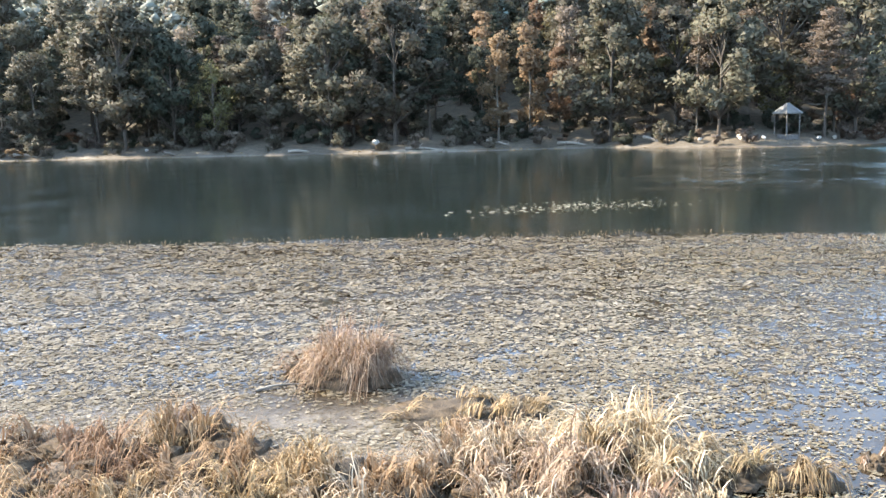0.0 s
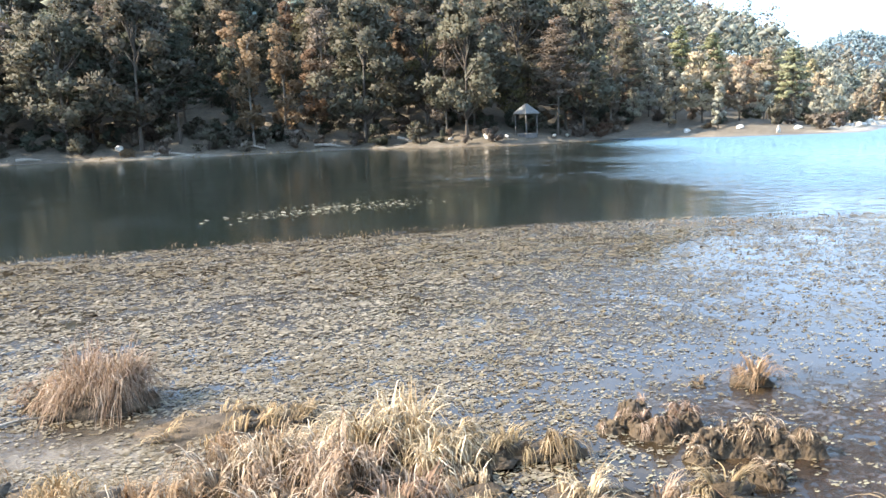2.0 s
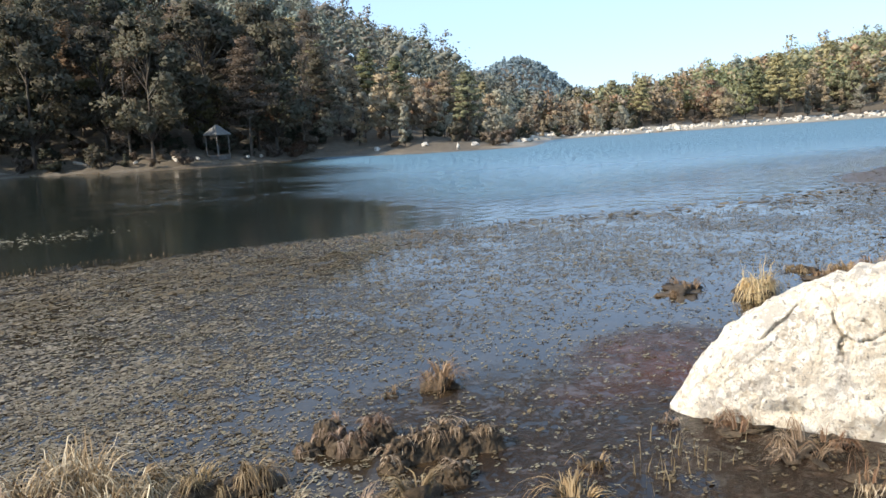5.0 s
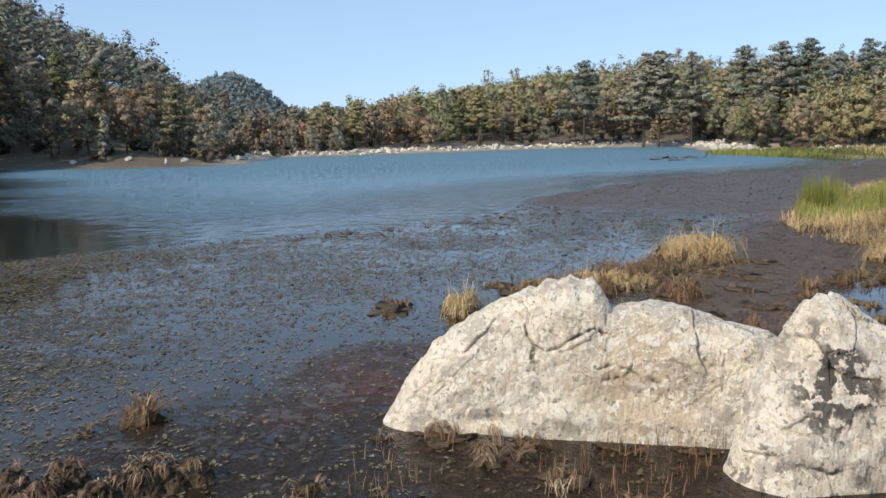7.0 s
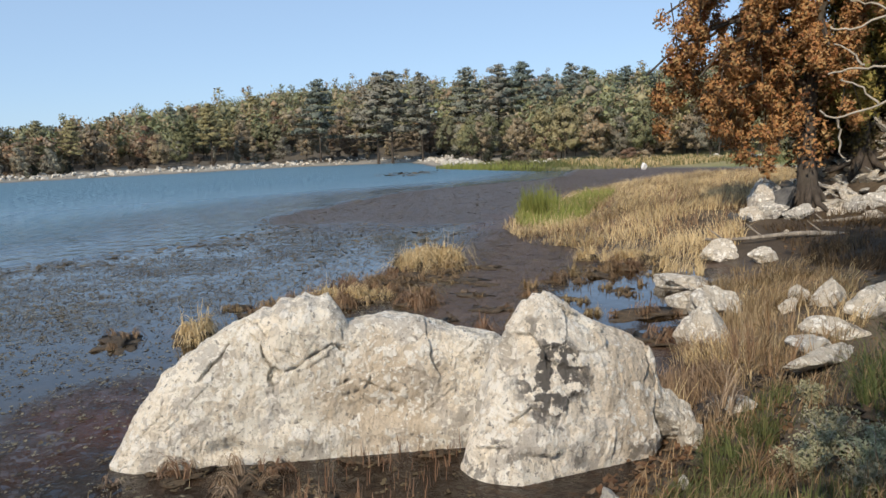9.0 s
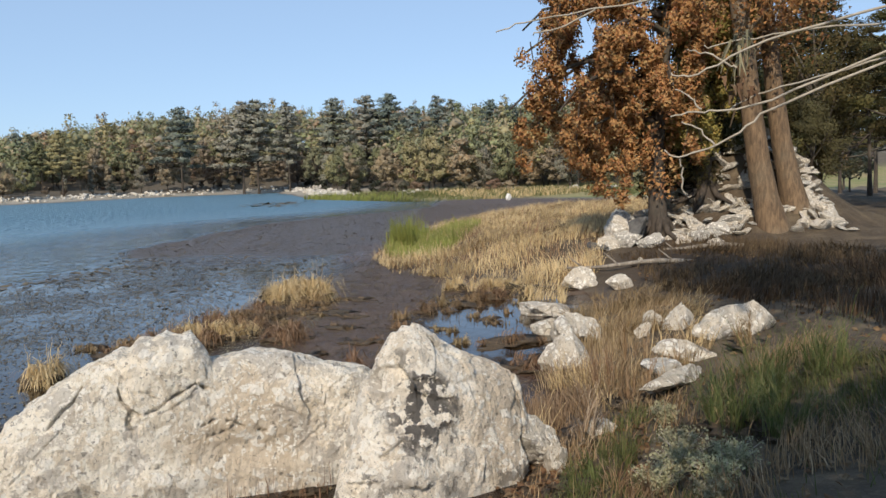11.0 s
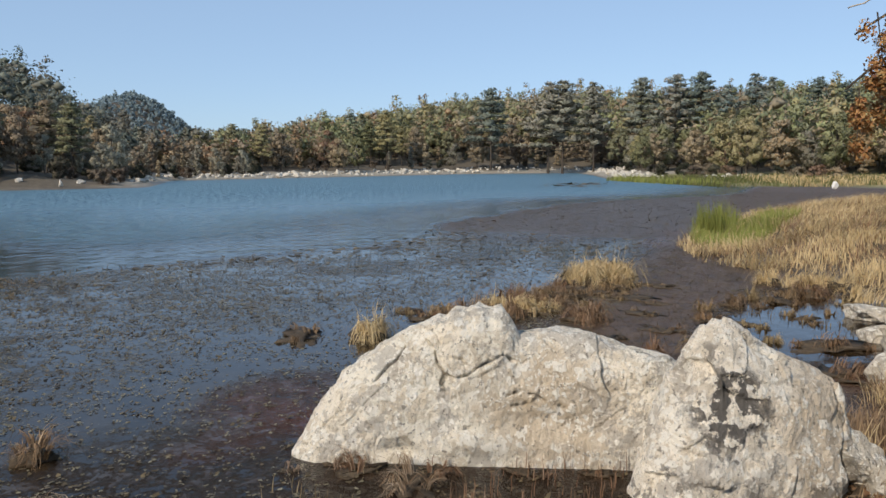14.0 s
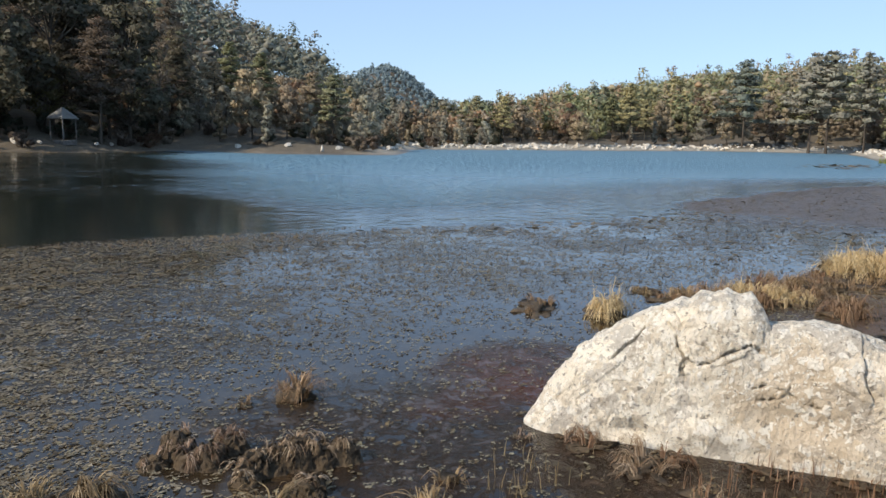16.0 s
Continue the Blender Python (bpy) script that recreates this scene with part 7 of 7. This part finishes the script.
def weed_clumps(name, label, n, where, spread, leaf, material, seed, box, count=6, lift=0.010, tilt=0.22):
    """Floating weed in ragged clumps: a few curled leaves lying over one another."""
    r = np.random.default_rng(seed)
    x, y = r.uniform(box[0], box[1], n), r.uniform(box[2], box[3], n)
    ok = (r.random(n) < where(x, y)) & (shore_distance(x, y) < -0.12)
    x, y = x[ok], y[ok]
    k = len(x)
    big = np.clip(np.exp(r.normal(0, 0.35, k)), 0.45, 1.9)
    turn, long = r.uniform(0, np.pi, k), r.uniform(0.35, 0.9, k)
    u, w = r.normal(0, 1, (k, count)) * (spread * big)[:, None], r.normal(0, 1, (k, count)) * (spread * big * long)[:, None]
    lx = (x[:, None] + u * np.cos(turn)[:, None] - w * np.sin(turn)[:, None]).ravel()
    ly = (y[:, None] + u * np.sin(turn)[:, None] + w * np.cos(turn)[:, None]).ravel()
    m = len(lx)
    s = leaf * np.clip(np.exp(r.normal(0, 0.3, m)), 0.5, 1.7)
    ang = r.uniform(0, 6.28, m)[:, None] + np.linspace(0, 2 * np.pi, 4, endpoint=False)[None] + r.normal(0, 0.3, (m, 4))
    rad = s[:, None] * r.uniform(0.55, 1.35, (m, 4))
    px, py = np.cos(ang) * rad, np.sin(ang) * rad * r.uniform(0.5, 1.0, m)[:, None]
    gx, gy = r.normal(0, tilt, m), r.normal(0, tilt, m)
    pz = lift * r.uniform(0.3, 1.8, m)[:, None] + px * gx[:, None] + py * gy[:, None]
    v = np.stack([lx[:, None] + px, ly[:, None] + py, np.maximum(pz, 0.003)], -1)
    i = np.arange(m)[:, None] * 4
    f = np.concatenate([i + [0, 1, 2], i + [0, 2, 3]], 1).reshape(-1, 3)
    return tagged(new(name, mesh_of(name, v.reshape(-1, 3), f, material, False)), label, "water weed", kind="stuff")


def mat_edge(x, y):
    """Share of cover by the mat of weed: full inside, none on the open water."""
    e = 14.5 - 2.2 * soft_step(x, 4, 12) - 2.0 * soft_step(x, 12, 18) + 1.6 * soft_step(x, 20, 26) - 7 * soft_step(x, 38, 60) + 0.5 * ripple_noise(x, y, 0.6, 55)
    return soft_step(e - y, -0.25, 0.6)


def patchy(x, y, seed, lo=-0.5, hi=0.4):
    """Streaks and holes in the weed."""
    return 0.42 + 0.58 * soft_step(0.7 * ripple_noise(x, 1.6 * y, 1.2, seed) + 0.7 * ripple_noise(x, 2.2 * y, 3.3, seed + 1), lo, hi)


def west(x, y):
    """Full cover in the west, thinning towards the boulders."""
    return 1 - soft_step(x - 0.25 * (y - 7), 0.8, 4.8)


def thin_near(x, y):
    """Clear water round the hummocks and off the boulders."""
    return 1 - 0.62 * soft_step(x + 0.35 * y, 2.6, 4.2) * (1 - soft_step(y - 0.15 * x, 4.0, 6.6)) * (1 - soft_step(x, 8, 10))


def clear_pool(x, y):
    return 1 - 0.85 * np.exp(-(((x + 1.1) / 1.3) ** 2 + ((y - 5.4) / 0.55) ** 2))


weed_clumps("floating_weed", "pale beige floating weed crowding the shallows", 30000, lambda x, y: mat_edge(x, y) * west(x, y) * patchy(x, y, 56) * soft_step(y, 6.2, 7.4) * (1 - 0.78 * soft_step(y, 9.2, 12.6)), 0.048, 0.021, PALE_WEED, 951, (-14, 8, 6.2, 15.2), 9, 0.010, 0.12)
weed_clumps("floating_weed", "small pale weed scraps in the near shallows", 34000, lambda x, y: thin_near(x, y) * west(x, y) * patchy(x, y, 66) * clear_pool(x, y) * (1 - soft_step(y, 6.6, 7.8)), 0.028, 0.014, PALE_WEED, 957, (-7, 6, 3.4, 7.8), 7, 0.006, 0.12)
weed_clumps("floating_weed", "brown weed crowding the far edge of the shallows", 13000, lambda x, y: mat_edge(x, y) * soft_step(y, 8.8, 11.6) * patchy(x, y, 71) * (1 - 0.8 * soft_step(x, 3, 8)), 0.055, 0.027, DARK_WEED, 958, (-14, 10, 9.4, 15.2), 8, 0.010, 0.15)
weed_clumps("floating_weed", "olive weed dotted over the shallows", 85000, lambda x, y: thin_near(x, y) * mat_edge(x, y) * soft_step(x - 0.25 * (y - 7), -0.5, 3.0) * (0.15 + 0.5 * patchy(x, y, 57, -0.3, 0.7)) * (1 - 0.75 * soft_step(x, 11, 15)), 0.017, 0.011, OLIVE_WEED, 952, (0, 16, 2.4, 14.0), 4, 0.006, 0.15)
weed_clumps("floating_weed", "dark brown weed tufts dotted over the shallows", 34000, lambda x, y: thin_near(x, y) * mat_edge(x, y) * soft_step(x, 2.0, 5.0) * (0.25 + 0.5 * patchy(x, y, 59, -0.3, 0.7)), 0.024, 0.014, DARK_WEED, 962, (1, 20, 0.6, 14.0), 5, 0.008, 0.2)
weed_clumps("floating_weed", "brown weed scraps on wet mud", 1700, lambda x, y: 0.75 * clear_pool(x, y), 0.03, 0.014, DARK_WEED, 959, (-3.2, 2.4, 4.2, 6.4), 5, 0.005)
floating("floating_weed", "dark brown weed mat on the far shallows", 20000, lambda x, y: mat_edge(x, y) * (0.2 + 0.5 * soft_step(x, 15, 22)), 0.055, DARK_WEED, 953, (13, 62, -1, 14.5))
floating("floating_weed", "brownish weed raft on the open water", 6000, lambda x, y: patchy(x, y, 77, -0.2, 0.5) * np.exp(-(((x - 3.4) / 1.8) ** 2 + ((y - 19.6 - 0.3 * (x - 3.4)) / 0.9) ** 2)), 0.045, OLIVE_WEED, 955, (0, 7, 17, 22.5))
floating("floating_weed", "dark weed clumps along the edge of open water", 9000, lambda x, y: mat_edge(x, y) * (1 - mat_edge(x, y + 1.8)), 0.075, DARK_WEED, 960, (11, 62, -2, 14.5), 0.008, 0.05)
floating("floating_weed", "brown weed raft by the far meadow", 2600, lambda x, y: np.exp(-(((x - 78) / 7) ** 2 + ((y - 21 - 0.1 * (x - 78)) / 2.2) ** 2)), 0.28, DARK_WEED, 956, (60, 98, 14, 30))


def scatter_leaves(n, poly, seed):
    r = np.random.default_rng(seed)
    p = np.array(poly)
    x, y = r.uniform(p[:, 0].min(), p[:, 0].max(), n * 3), r.uniform(p[:, 1].min(), p[:, 1].max(), n * 3)
    ok = in_polygon(x, y, poly)
    x, y = x[ok][:n], y[ok][:n]
    v, f = leaf_cards(np.stack([x, y, np.maximum(height(x, y), 0) + 0.02], 1), r.uniform(0.03, 0.08, len(x)), r, 0.9, 0.12)
    return tagged(new("leaf_litter", mesh_of("leaf_litter", v, f, LITTER, False)), "fallen brown leaves on the bank", "leaf litter", kind="stuff")


scatter_leaves(1800, [(4.2, 0.2), (5.6, -0.4), (8, -1.0), (13, -2), (17, -3), (16, -6), (9, -4.5), (5, -3), (3.6, -0.8)], 971)
scatter_leaves(700, [(4.3, 0.3), (5.9, -0.3), (6.2, -1.2), (4.4, -0.9), (3.8, -0.1)], 972)
